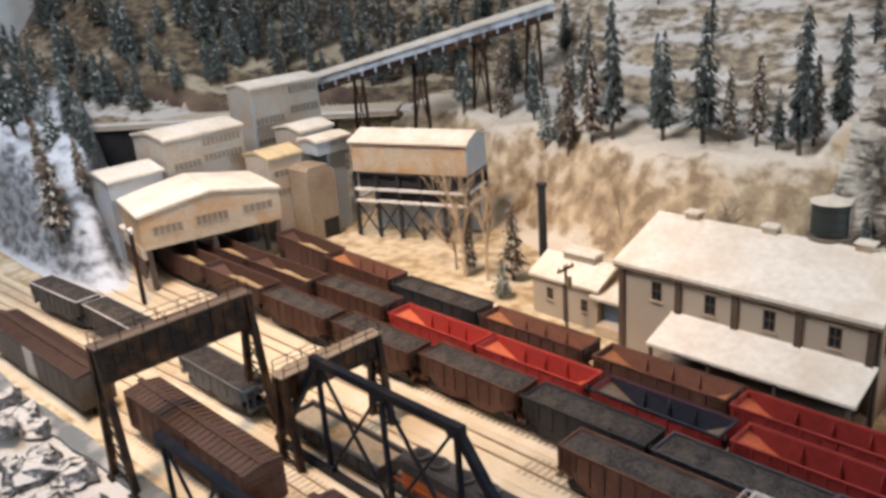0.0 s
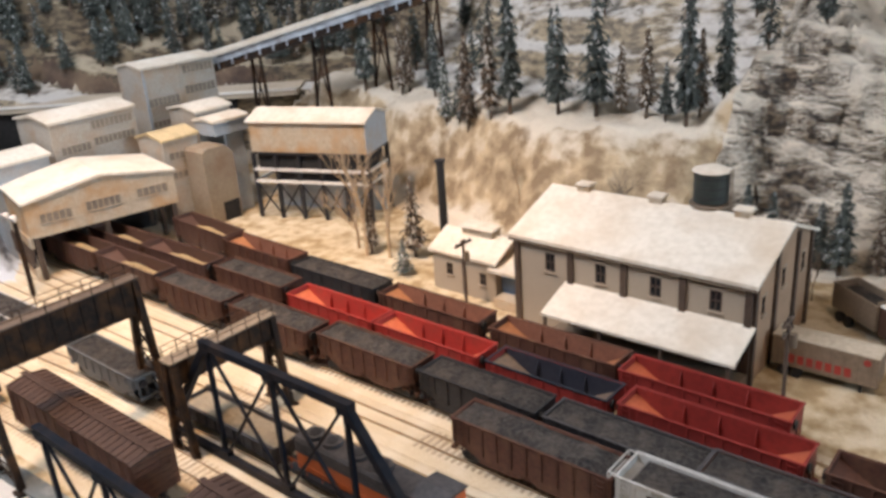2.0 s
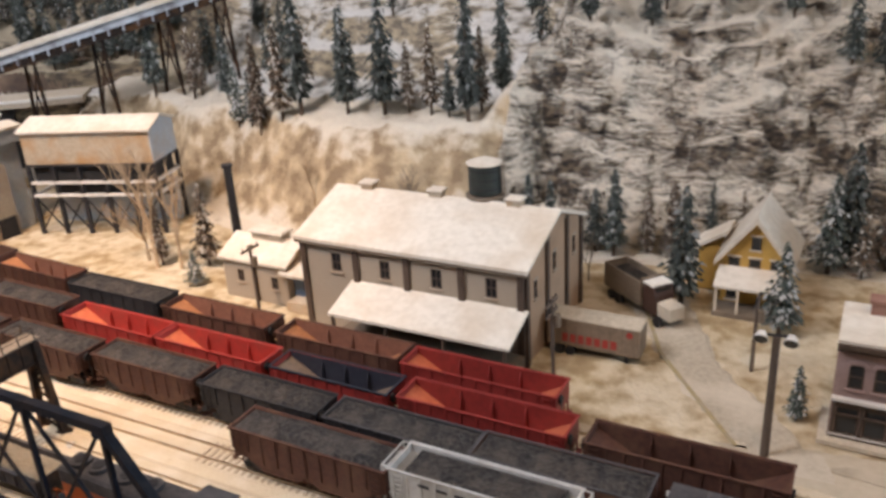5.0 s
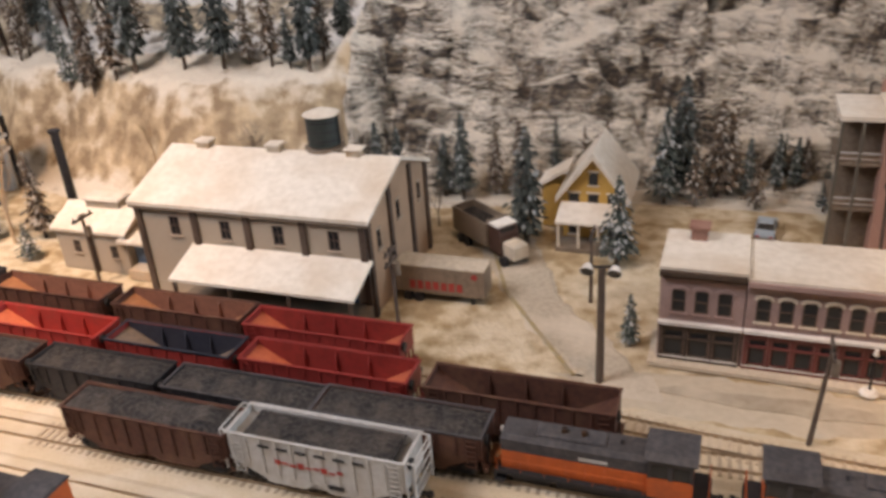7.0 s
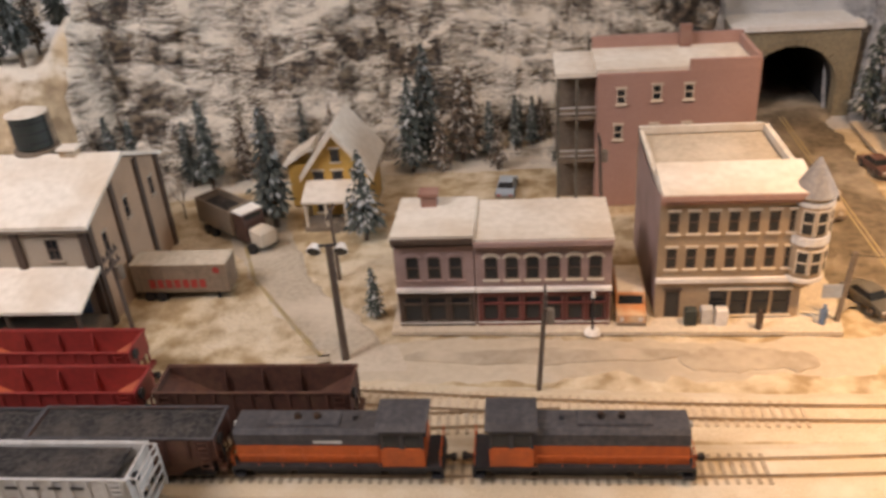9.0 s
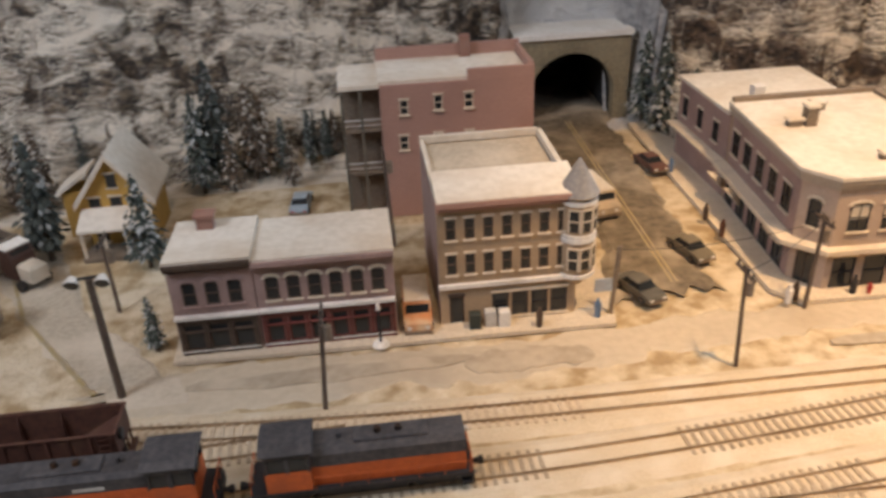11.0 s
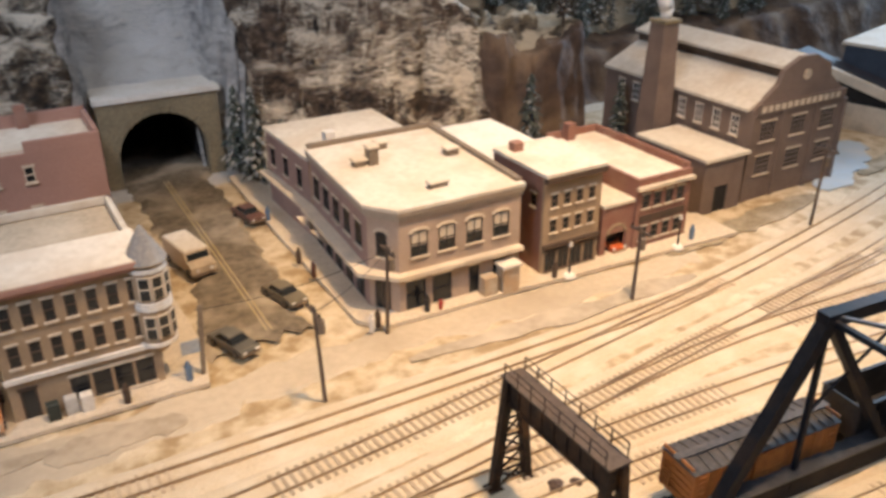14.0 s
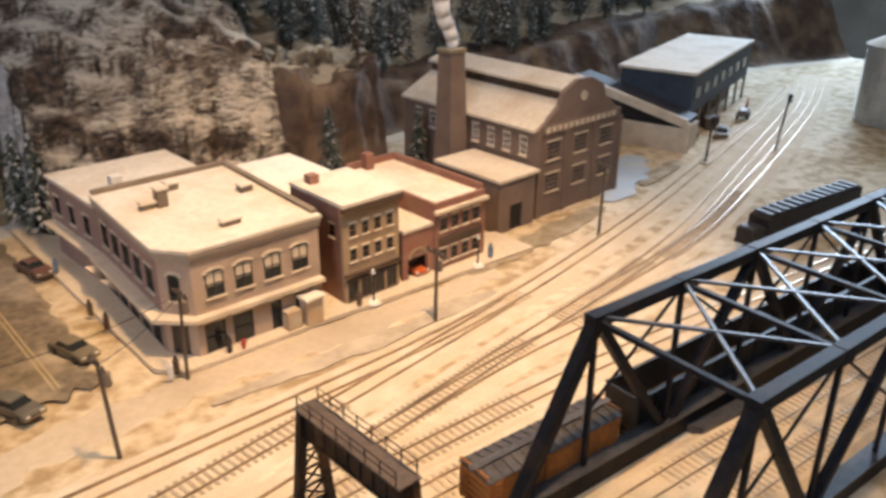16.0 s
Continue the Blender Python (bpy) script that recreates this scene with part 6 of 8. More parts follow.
def shop(label, x0, x1, z1, mat, kit, w, h, ups, front, trim, y0=74.6, y1=82.5, arch=False, name="shop_building"):
    """A two-storey brick shop with a flat snowy roof, cornice and glazed shopfront."""
    th = thing(name, (0, 0, 0), label, "shop building", "shops along the street")
    L = x1 - x0
    low = 4.15
    panes, n = [], front
    pw = (L - 1.0 - 0.4 * (n - 1)) / n
    panes = [(0.5 + i * (pw + 0.4), 0.9, pw, 2.6) for i in range(n)]
    holes = [(u, v, w, h) for u, v in ups] + panes
    ob, P, rz = wall(th, (x0, y0), (x1, y0), 0, z1, mat, holes)
    for u, v in ups:
        window(th, kit, P(u, v), rz)
    skit = window_meshes(pw, 2.6, trim, bars=(0, 0), sill=trim)
    for i, (u, v, _, _) in enumerate(panes):
        window(th, skit, P(u, v), rz, "shop_window")
    part("shopfront_band", Shape().box(x0 + 0.1, y0 - 0.3, low - 0.35, x1 - 0.1, y0, low + 0.05), trim, th)
    part("shopfront_cornice", Shape().box(x0, y0 - 0.55, low + 0.05, x1, y0, low + 0.3), WHITE, th, "snow-edged cornice")
    part("base", Shape().box(x0 + 0.1, y0 - 0.18, 0, x1 - 0.1, y0, 0.8), trim, th)
    part("snow_ledge", Shape().box(x0 + 0.1, y0 - 0.26, 0.8, x1 - 0.1, y0, 0.9), SNOW, th, "thin line of snow on the base")
    part("transom", Shape().box(x0 + 0.2, y0 - 0.28, 2.75, x1 - 0.2, y0 - 0.04, 2.9), trim, th)
    for i in range(n + 1):
        x = x0 + 0.15 + i * (L - 0.6) / n
        part("shopfront_post", Shape().box(x, y0 - 0.22, 0.5, x + 0.3, y0, low - 0.3), trim, th)
    part("cornice", Shape().box(x0 - 0.05, y0 - 0.5, z1 - 0.7, x1 + 0.05, y0, z1 - 0.35).box(x0 - 0.05, y0 - 0.75, z1 - 0.35, x1 + 0.05, y0, z1 + 0.05), trim if trim is not MAROON else MAUVE, th)
    for i in range(int(L / 0.7)):
        part("dentil", Shape().box(x0 + 0.3 + i * 0.7, y0 - 0.3, z1 - 1.0, x0 + 0.55 + i * 0.7, y0, z1 - 0.7), mat, th)
    for p, q in (((x1, y0), (x1, y1)), ((x1, y1), (x0, y1)), ((x0, y1), (x0, y0))):
        wall(th, p, q, 0, z1 - 0.2, mat)
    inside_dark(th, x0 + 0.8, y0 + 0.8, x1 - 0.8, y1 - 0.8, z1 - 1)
    part("roof", Shape().add([(x0 - 0.1, y0 - 0.5, z1), (x1 + 0.1, y0 - 0.5, z1), (x1 + 0.1, y1, z1 - 0.5), (x0 - 0.1, y1, z1 - 0.5), (x0 - 0.1, y0 - 0.5, z1 + 0.3), (x1 + 0.1, y0 - 0.5, z1 + 0.3), (x1 + 0.1, y1, z1 - 0.1), (x0 - 0.1, y1, z1 - 0.1)], [(0, 3, 2, 1), (4, 5, 6, 7), (0, 1, 5, 4), (1, 2, 6, 5), (2, 3, 7, 6), (3, 0, 4, 7)]), ROOF_SNOW, th, "flat snow-covered roof")
    return th


k1 = window_meshes(1.15, 2.2, DARKBROWN, bars=(0, 1), arch=True, sill=MAUVE)
a = shop("mauve brick saloon with arched windows and a snowy roof", 8.2, 15.1, 9.5, MAUVE, k1, 1.15, 2.2, row(3, 6.9, 1.15, 5.3, 1.0), 3, DARKBROWN)
part("chimney", Shape().box(10.2, 80.2, 9, 11.6, 81.4, 10.6).box(10.0, 80.0, 10.6, 11.8, 81.6, 10.9), REDBRICK, a, "red brick chimney")
k2 = window_meshes(1.15, 2.2, DARKBROWN, bars=(0, 1), sill=CREAM, arch=True)
shop("mauve brick shop with a maroon glazed front and snowy roof", 15.2, 26.8, 9.1, MAUVE, k2, 1.15, 2.2, row(6, 11.6, 1.15, 5.2, 0.8), 6, MAROON)


SLATE = paint("slate_roof", (0.22, 0.21, 0.21), (0.30, 0.28, 0.26), 300, 40, 0.7, 0.3, dirt=(0.5, 0.47, 0.42), dirt_amount=0.3)


def bank():
    x0, x1, y0, yb, z1 = 30.7, 42.8, 75.4, 90.5, 12.6
    th = thing("bank_building", (0, 0, 0), "tan three-storey brick corner building with a round turret", "corner building", "shops along the street")
    kit = window_meshes(0.85, 2.0, DARKBROWN, bars=(0, 1), sill=CREAM)
    ups = row(7, 11.9, 0.85, 8.9, 0.7) + row(7, 11.9, 0.85, 5.5, 0.7)
    holes = [(u, v, 0.85, 2.0) for u, v in ups]
    fr = [(4.6 + i * 1.75, 0.8, 1.5, 2.5) for i in range(4)] + [(0.8, 0.3, 1.3, 3.0)]
    ob, P, rz = wall(th, (x0, y0), (x1, y0), 0, z1, TANBRICK, holes + fr)
    for u, v in ups:
        window(th, kit, P(u, v), rz)
    sk1 = window_meshes(1.5, 2.5, BLACK, bars=(0, 1), sill=CREAM)
    for u, v, _, _ in fr[:4]:
        window(th, sk1, P(u, v), rz, "shop_window")
    dk = window_meshes(1.3, 3.0, DARKBROWN, bars=(0, 0))
    window(th, dk, P(0.8, 0.3), rz, "door")
    part("belt_course", Shape().box(x0 - 0.1, y0 - 0.35, 4.2, x1, y0, 4.6), WHITE, th, "snow-edged stone band")
    part("cornice", Shape().box(x0 - 0.1, y0 - 0.4, z1 - 0.9, x1, y0, z1 - 0.45).box(x0 - 0.1, y0 - 0.7, z1 - 0.45, x1, y0, z1), PINKBRICK, th)
    for p, q in (((x1, y0), (x1, yb)), ((x1, yb), (x0, yb)), ((x0, yb), (x0, y0))):
        wall(th, p, q, 0, z1 - 0.6, TANBRICK if p[0] != x0 or q[0] != x0 else MAUVE)
    inside_dark(th, x0 + 0.8, y0 + 0.8, x1 - 0.8, yb - 0.8, z1 - 2)
    part("front_roof", Shape().add([(x0, y0 - 0.6, z1 + 0.1), (x1, y0 - 0.6, z1 + 0.1), (x1, y0 + 4.2, z1 + 0.9), (x0, y0 + 4.2, z1 + 0.9), (x0, y0 - 0.6, z1 - 0.2), (x1, y0 - 0.6, z1 - 0.2), (x1, y0 + 4.2, z1 - 1), (x0, y0 + 4.2, z1 - 1)], [(0, 1, 2, 3), (4, 7, 6, 5), (0, 4, 5, 1), (1, 5, 6, 2), (2, 6, 7, 3), (3, 7, 4, 0)]), ROOF_SNOW, th, "bright snow-covered front roof")
    part("rear_roof", Shape().box(x0 + 0.4, y0 + 4.2, z1 - 1.2, x1 - 0.4, yb - 0.4, z1 - 0.7), SLUSH, th, "dirty tan rear roof with little snow")
    part("parapet", Shape().box(x1 - 0.45, y0 + 4.2, z1 - 1, x1, yb, z1 + 0.1).box(x0, yb - 0.45, z1 - 1, x1, yb, z1 + 0.1).box(x0, y0 + 4.2, z1 - 1, x0 + 0.4, yb, z1 - 0.2), ROOF_SNOW, th)
    for i in range(6):
        x = x0 + 1.2 + i * 1.9
        part("roof_vent", Shape().tube((x, y0 + 5.6, z1 - 0.7), (x, y0 + 5.6, z1 - 0.1), 0.42, n=8), WOOD, th)
    tx, ty, r = x1 + 0.1, y0 + 0.6, 1.5
    tur = part("turret", Shape().tube((tx, ty, 4.3), (tx, ty, z1 - 0.4), r, n=16).tube((tx, ty, 3.2), (tx, ty, 4.3), 0.4, r, 16), TANBRICK, th, "round corner turret")
    part("turret_roof", Shape().tube((tx, ty, z1 - 0.4), (tx, ty, z1 + 2.6), r + 0.3, 0.1, 16), SLATE, tur, "pointed grey turret roof")
    for z in (4.4, 7.9, 8.3, 11.4):
        part("turret_band", Shape().tube((tx, ty, z), (tx, ty, z + 0.35), r + 0.16, n=16), WHITE, tur, "snow-edged band")
    for z in (5.3, 9.0):
        for k in range(5):
            a0 = math.radians(-115 + k * 40)
            cx, cy = tx + (r - 0.02) * math.cos(a0), ty + (r - 0.02) * math.sin(a0)
            w = part("turret_window", Shape().box(-0.42, -0.1, 0, 0.42, 0.06, 2.0), GLASS, tur, at=(cx, cy, z))
            w.rotation_euler = (0, 0, a0 + math.pi / 2)
            fr_ = part("frame", Shape().box(-0.52, -0.14, -0.1, -0.4, 0.05, 2.1).box(0.4, -0.14, -0.1, 0.52, 0.05, 2.1).box(-0.4, -0.14, 0.95, 0.4, 0.05, 1.07).box(-0.5, -0.14, 2.0, 0.5, 0.05, 2.12), CREAM, w)
    return th


bank()


def red_house():
    x0, x1, y0, y1, z1 = 27.4, 44.0, 98.8, 107.8, 16.1
    th = thing("brick_hotel", (0, 0, 0), "tall pink-red brick hotel with a stepped snowy roof", "brick building")
    kit = window_meshes(0.95, 1.65, CREAM, bars=(0, 1), sill=CREAM)
    facade(th, (x0, y0), (x1, y0), 0, z1 - 0.8, PINKBRICK, kit, 0.95, 1.65, [(2.0, 12.0), (5.7, 12.3), (9.0, 12.3), (1.8, 8.0), (5.6, 8), (9, 8)])
    wall(th, (x0 + 9.4, y0), (x1, y0), z1 - 0.8, z1 + 0.4, PINKBRICK, name="parapet")
    for p, q in (((x1, y0), (x1, y1)), ((x1, y1), (x0, y1)), ((x0, y1), (x0, y0))):
        wall(th, p, q, 0, z1 - (0.8 if p[0] != x1 else -0.6), PINKBRICK)
    inside_dark(th, x0 + 0.8, y0 + 0.8, x1 - 0.8, y1 - 0.8, z1 - 1.5)
    part("roof", Shape().box(x0 - 0.1, y0 + 0.4, z1 - 0.8, x1 - 0.5, y1 - 0.4, z1 - 0.4), ROOF_SNOW, th, "flat snow-covered roof")
    part("porch_roof", Shape().box(x0 - 4.4, y0 + 0.8, z1 - 1.3, x0, y1, z1 - 0.8), ROOF_SNOW, th, "snowy porch roof")
    part("back_parapet", Shape().box(x0, y1 - 0.5, z1 - 0.8, x1, y1, z1 + 0.9), PINKBRICK, th)
    for z in (5.0, 10.0):
        part("balcony", Shape().box(x0 - 4.2, y0 + 1.0, z, x0, y1 - 0.2, z + 0.35), WOOD, th)
        part("railing", Shape().box(x0 - 4.2, y0 + 1.0, z + 1.3, x0, y0 + 1.12, z + 1.45).box(x0 - 4.2, y0 + 1.0, z + 0.7, x0, y0 + 1.1, z + 0.8), LIGHTGREY, th)
    for x in (x0 - 4.1, x0 - 2.1):
        part("porch_post", Shape().beam((x, y0 + 1.1, 0), (x, y0 + 1.1, z1 - 1.3), 0.3), DARKCAR, th)
    part("porch_wall", Shape().box(x0 - 4.0, y0 + 2.8, 0, x0, y0 + 3.2, z1 - 1.4), WOOD, th)
    part("chimney", Shape().box(37.0, y1 - 1.4, z1 - 0.6, 38.2, y1 - 0.5, z1 + 2.0), REDBRICK, th)
    return th


red_house()


def hotel():
    """A two-storey corner block with a cut-off corner, cream cornices and tall windows."""
    A, B, C, D, E = (65.2, 95.6), (63.9, 77.8), (65.9, 75.0), (80.0, 74.7), (81.0, 95.6)
    z1 = 11.5
    th = thing("corner_block", (0, 0, 0), "pinkish-beige two-storey corner block with snowy flat roof", "corner building", "shops along the street")
    kit = window_meshes(1.9, 2.7, BLACK, bars=(1, 1), arch=True, sill=CREAM, blind=CREAM)
    L = D[0] - C[0]
    ups = [(1.3, 6.4), (4.4, 6.4), (7.6, 6.4), (10.8, 6.4)]
    fr = [(0.7, 0.6, 2.2, 3.2), (3.7, 0.6, 2.2, 3.2), (8.0, 0.6, 1.2, 3.2), (10.9, 0.6, 1.4, 3.2)]
    ob, P, rz = wall(th, C, D, 0, z1, PINKBEIGE, [(u, v, 1.9, 2.7) for u, v in ups] + fr)
    for u, v in ups:
        window(th, kit, P(u, v), rz)
    for u, v, w, h in fr:
        window(th, window_meshes(w, h, BLACK, bars=(0, 1), sill=CREAM), P(u, v), rz, "shop_window")
    k2 = window_meshes(1.2, 2.7, BLACK, bars=(0, 1), arch=True, sill=CREAM)
    ob, P, rz = wall(th, B, C, 0, z1, PINKBEIGE, [(0.95, 6.4, 1.2, 2.7), (0.65, 0.4, 1.8, 3.4)])
    window(th, k2, P(0.95, 6.4), rz)
    window(th, window_meshes(1.8, 3.4, DARKBROWN, bars=(1, 0)), P(0.65, 0.4), rz, "door")
    n = 5
    ups = [(1.2 + i * 3.3, 6.4) for i in range(n)]
    fr = [(1.0 + i * 3.3, 0.6, 2.3, 3.2) for i in range(n)]
    ob, P, rz = wall(th, A, B, 0, z1, MAUVE, trim=(0.45, 0.0), holes= [(u, v, 1.9, 2.7) for u, v in ups] + fr)
    k3 = window_meshes(1.9, 2.7, BLACK, bars=(1, 1), sill=CREAM)
    for u, v in ups:
        window(th, k3, P(u, v), rz)
    k4 = window_meshes(2.3, 3.2, BLACK, bars=(1, 0), sill=CREAM)
    for u, v, _, _ in fr:
        window(th, k4, P(u, v), rz, "shop_window")
    wall(th, D, E, 0, z1, TANBRICK)
    wall(th, E, A, 0, z1, TANBRICK)
    # Near-black core paints in the shade of the rooms.
    part("dark_core", Shape().prism([(66.0, 94.8), (64.8, 78.4), (66.5, 75.9), (79.1, 75.6), (80.1, 94.8)], 0, z1 - 1.2), PAINTED_SHADE, th)
    ring = [A, B, C, D, E]

    def grow(o):
        return [(A[0] - o, A[1]), (B[0] - o, B[1] - o * 0.4), (C[0] - o * 0.5, C[1] - o), (D[0] + o * 0.4, D[1] - o), (E[0] + o * 0.4, E[1])]

    part("cornice", Shape().prism(grow(0.22), z1 - 0.9, z1 - 0.4).prism(grow(0.4), z1 - 0.4, z1 + 0.05), BEIGE, th, "grey moulded cornice")
    part("roof", Shape().prism(grow(0.5), z1 + 0.05, z1 + 0.4), ROOF_SNOW, th, "flat snow-covered roof")
    part("belt_canopy", Shape().prism([(A[0] - 1.5, A[1]), (B[0] - 1.5, B[1] - 0.6), (C[0] - 0.5, C[1] - 0.9), (D[0], D[1] - 0.9), D, C, B, A], 4.5, 4.95), CREAM, th, "snow-edged canopy band")
    part("parapet", Shape().prism([(79.5, 75.0), (80.2, 75.0), (81.2, 95.0), (80.5, 95.0)], z1, z1 + 0.8).box(65.0, 95.0, z1, 81.2, 95.65, z1 + 0.9), WOOD, th)
    for x, y, w, d, h in ((68.6, 86.6, 1.1, 1.1, 2.0), (67.0, 86.9, 1.4, 0.9, 0.7), (71.0, 77.6, 2.0, 0.7, 0.6), (71.6, 90.8, 1.2, 1.2, 0.8), (77.3, 85.0, 1.4, 1.1, 0.8)):
        v = part("roof_vent", Shape().box(x, y, z1 + 0.3, x + w, y + d, z1 + 0.3 + h), WOOD, th)
        part("snow_cap", Shape().block(x - 0.15, y - 0.15, z1 + 0.3 + h, x + w + 0.15, y + d + 0.15, z1 + 0.6 + h, 0.1), ROOF_SNOW, v)
    part("electric_box", Shape().box(74.9, 73.3, 0.4, 76.5, 74.5, 2.6), CORRUGATED, th, "grey metal lean-to box")
    part("electric_box", Shape().box(77.0, 73.0, 0.4, 79.0, 74.4, 3.4), CORRUGATED, th, "grey metal lean-to box")
    part("box_roof", Shape().box(76.8, 72.7, 3.4, 79.2, 74.6, 3.7), ROOF_SNOW, th)
    for y in (94.5, 90.1, 81.0):
        part("awning", Shape().tube((A[0] - 1.6, y, 3.2), (A[0] - 1.0, y, 3.7), 1.35, 0.5, 14), CREAM, th, "round cream awning")
    return th


hotel()
an = thing("annex_building", (0, 0, 0), "mauve brick annex with a flat snowy roof", "shop building", "shops along the street")
ak = window_meshes(1.4, 2.4, BLACK, bars=(1, 1), sill=CREAM)
facade(an, (64.9, 109.6), (65.2, 95.9), 0, 10.4, MAUVE, ak, 1.4, 2.4, [(1.3, 6.0), (5.6, 6.0), (9.9, 6.0)])
facade(an, (80, 109.6), (65.0, 109.6), 0, 10.4, MAUVE, ak, 1.4, 2.4, [])
part("roof", Shape().prism([(64.9, 95.8), (80, 95.8), (80, 109.8), (64.6, 109.8)], 10.2, 10.6), ROOF_SNOW, an, "flat snow-covered roof")
part("canopy", Shape().prism([(63.8, 95.9), (65.2, 95.9), (64.9, 109.6), (63.5, 109.6)], 4.6, 4.9), CREAM, an)
part("chimney", Shape().box(67.6, 96.0, 10.6, 68.8, 97.2, 13.1), WHITE, an)
inside_dark(an, 65.8, 96.6, 79.6, 109.0, 9.8)


def brick_row():
    th = thing("brick_shop", (0, 0, 0), "tall tan-brown brick shop with a snowy roof", "shop building", "shops along the street")
    x0, x1, y0, y1, z1 = 82.9, 90.6, 74.5, 84.2, 11.8
    kit = window_meshes(0.85, 1.5, DARKBROWN, bars=(0, 1), sill=CREAM)
    ups = row(4, 7.7, 0.85, 8.2, 0.9) + row(4, 7.7, 0.85, 5.3, 0.9)
    fr = [(0.4 + i * 1.8, 0.6, 1.5, 2.4) for i in range(4)]
    ob, P, rz = wall(th, (x0, y0), (x1, y0), 0, z1, TANBRICK, [(u, v, 0.85, 1.5) for u, v in ups] + fr)
    for u, v in ups:
        window(th, kit, P(u, v), rz)
    k = window_meshes(1.5, 2.4, DARKBROWN, bars=(1, 0))
    for u, v, _, _ in fr:
        window(th, k, P(u, v), rz, "shop_window")
    wall(th, (x1, y0), (x1, y1), 0, z1, REDBRICK)
    wall(th, (x1, y1), (x0, y1), 0, z1, REDBRICK)
    facade(th, (x0, y1), (x0, y0), 0, z1, REDBRICK, kit, 0.85, 1.5, [(2, 8.2), (7.4, 8.0)])
    inside_dark(th, x0 + 0.8, y0 + 0.8, x1 - 0.8, y1 - 0.8, z1 - 1)
    part("cornice", Shape().box(x0 - 0.15, y0 - 0.6, z1 - 0.6, x1 + 0.15, y0, z1 + 0.05), DARKBROWN, th)
    part("band", Shape().box(x0, y0 - 0.4, 3.6, x1, y0, 4.0), DARKBROWN, th)
    part("roof", Shape().box(x0 - 0.2, y0 - 0.5, z1, x1 + 0.2, y1, z1 + 0.4), ROOF_SNOW, th, "flat snow-covered roof")
    part("chimney", Shape().box(x0 + 1, y1 - 2.6, z1, x0 + 2.2, y1 - 1.4, z1 + 1.4), REDBRICK, th)
    t2 = thing("arch_garage", (0, 0, 0), "red brick garage with an arched doorway and snowy roof", "shop building", "shops along the street")
    x0, x1, y0, y1 = 91.2, 104.0, 74.6, 91.6
    ob, P, rz = wall(t2, (x0, y0), (x0 + 4.6, y0), 0, 6.4, REDBRICK, [(0.8, 0, 3.0, 3.0)])
    arch = Shape()
    for i in range(8):
        a0, a1 = math.pi * i / 8, math.pi * (i + 1) / 8
        arch.profile([(x0 + 2.3 + 1.5 * math.cos(a0), 3.0 + 1.5 * math.sin(a0) * 0.8), (x0 + 2.3 + 1.5 * math.cos(a1), 3.0 + 1.5 * math.sin(a1) * 0.8), (x0 + 2.3 + 1.1 * math.cos(a1), 3.0 + 1.1 * math.sin(a1) * 0.8), (x0 + 2.3 + 1.1 * math.cos(a0), 3.0 + 1.1 * math.sin(a0) * 0.8)], y0 - 0.12, y0, "y")
    part("door_arch", arch, TANBRICK, t2)
    kit = window_meshes(1.1, 1.7, DARKBROWN, bars=(0, 1), sill=CREAM)
    facade(t2, (x0 + 4.6, y0 - 0.4), (x1, y0 - 0.4), 0, 9.0, REDBRICK, kit, 1.1, 1.7, row(4, 8.0, 1.1, 5.4, 0.8) + row(4, 8.0, 1.1, 1.4, 0.8))
    wall(t2, (x1, y0 - 0.4), (x1, y1), 0, 9.6, REDBRICK)
    wall(t2, (x1, y1), (x0 + 4.6, y1), 0, 9.6, REDBRICK)
    wall(t2, (x0 + 4.6, y1), (x0 + 4.6, y0 - 0.4), 0, 9.0, REDBRICK)
    part("roof", Shape().box(x0 + 5.0, y0, 8.4, x1 - 0.4, y1 - 0.4, 8.7), ROOF_SNOW, t2, "flat snow-covered roof")
    part("low_roof", Shape().box(x0, y0 - 0.2, 6.4, x0 + 4.6, 86, 6.75), ROOF_SNOW, t2, "snow-covered lower roof")
    part("cornice", Shape().box(x0 + 4.4, y0 - 1.0, 7.8, x1 + 0.1, y0 - 0.4, 8.2), CREAM, t2)
    part("sign_band", Shape().box(x0 + 5.2, y0 - 0.55, 3.6, x1 - 0.6, y0 - 0.4, 4.5), DARKBROWN, t2, "dark sign band")
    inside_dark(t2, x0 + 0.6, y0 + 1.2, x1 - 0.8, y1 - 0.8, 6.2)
    # Near-black box paints in the upper storey's inner shade.
    part("dark_upper", Shape().box(x0 + 5.4, y0 + 0.4, 6.2, x1 - 0.8, y1 - 0.8, 8.3), PAINTED_SHADE, t2)
    part("chimney", Shape().box(98, 89.8, 8.6, 99.2, 91.0, 10.8), REDBRICK, t2)
    t3 = thing("low_shop", (0, 0, 0), "low shop behind with a tan snowy roof", "shop building", "shops along the street")
    part("body", Shape().box(83.4, 86.5, 0, 92, 99, 9.6), REDBRICK, t3)
    part("roof", Shape().box(83.0, 86.1, 9.6, 92.4, 99.4, 10.0), SNOW, t3)


brick_row()


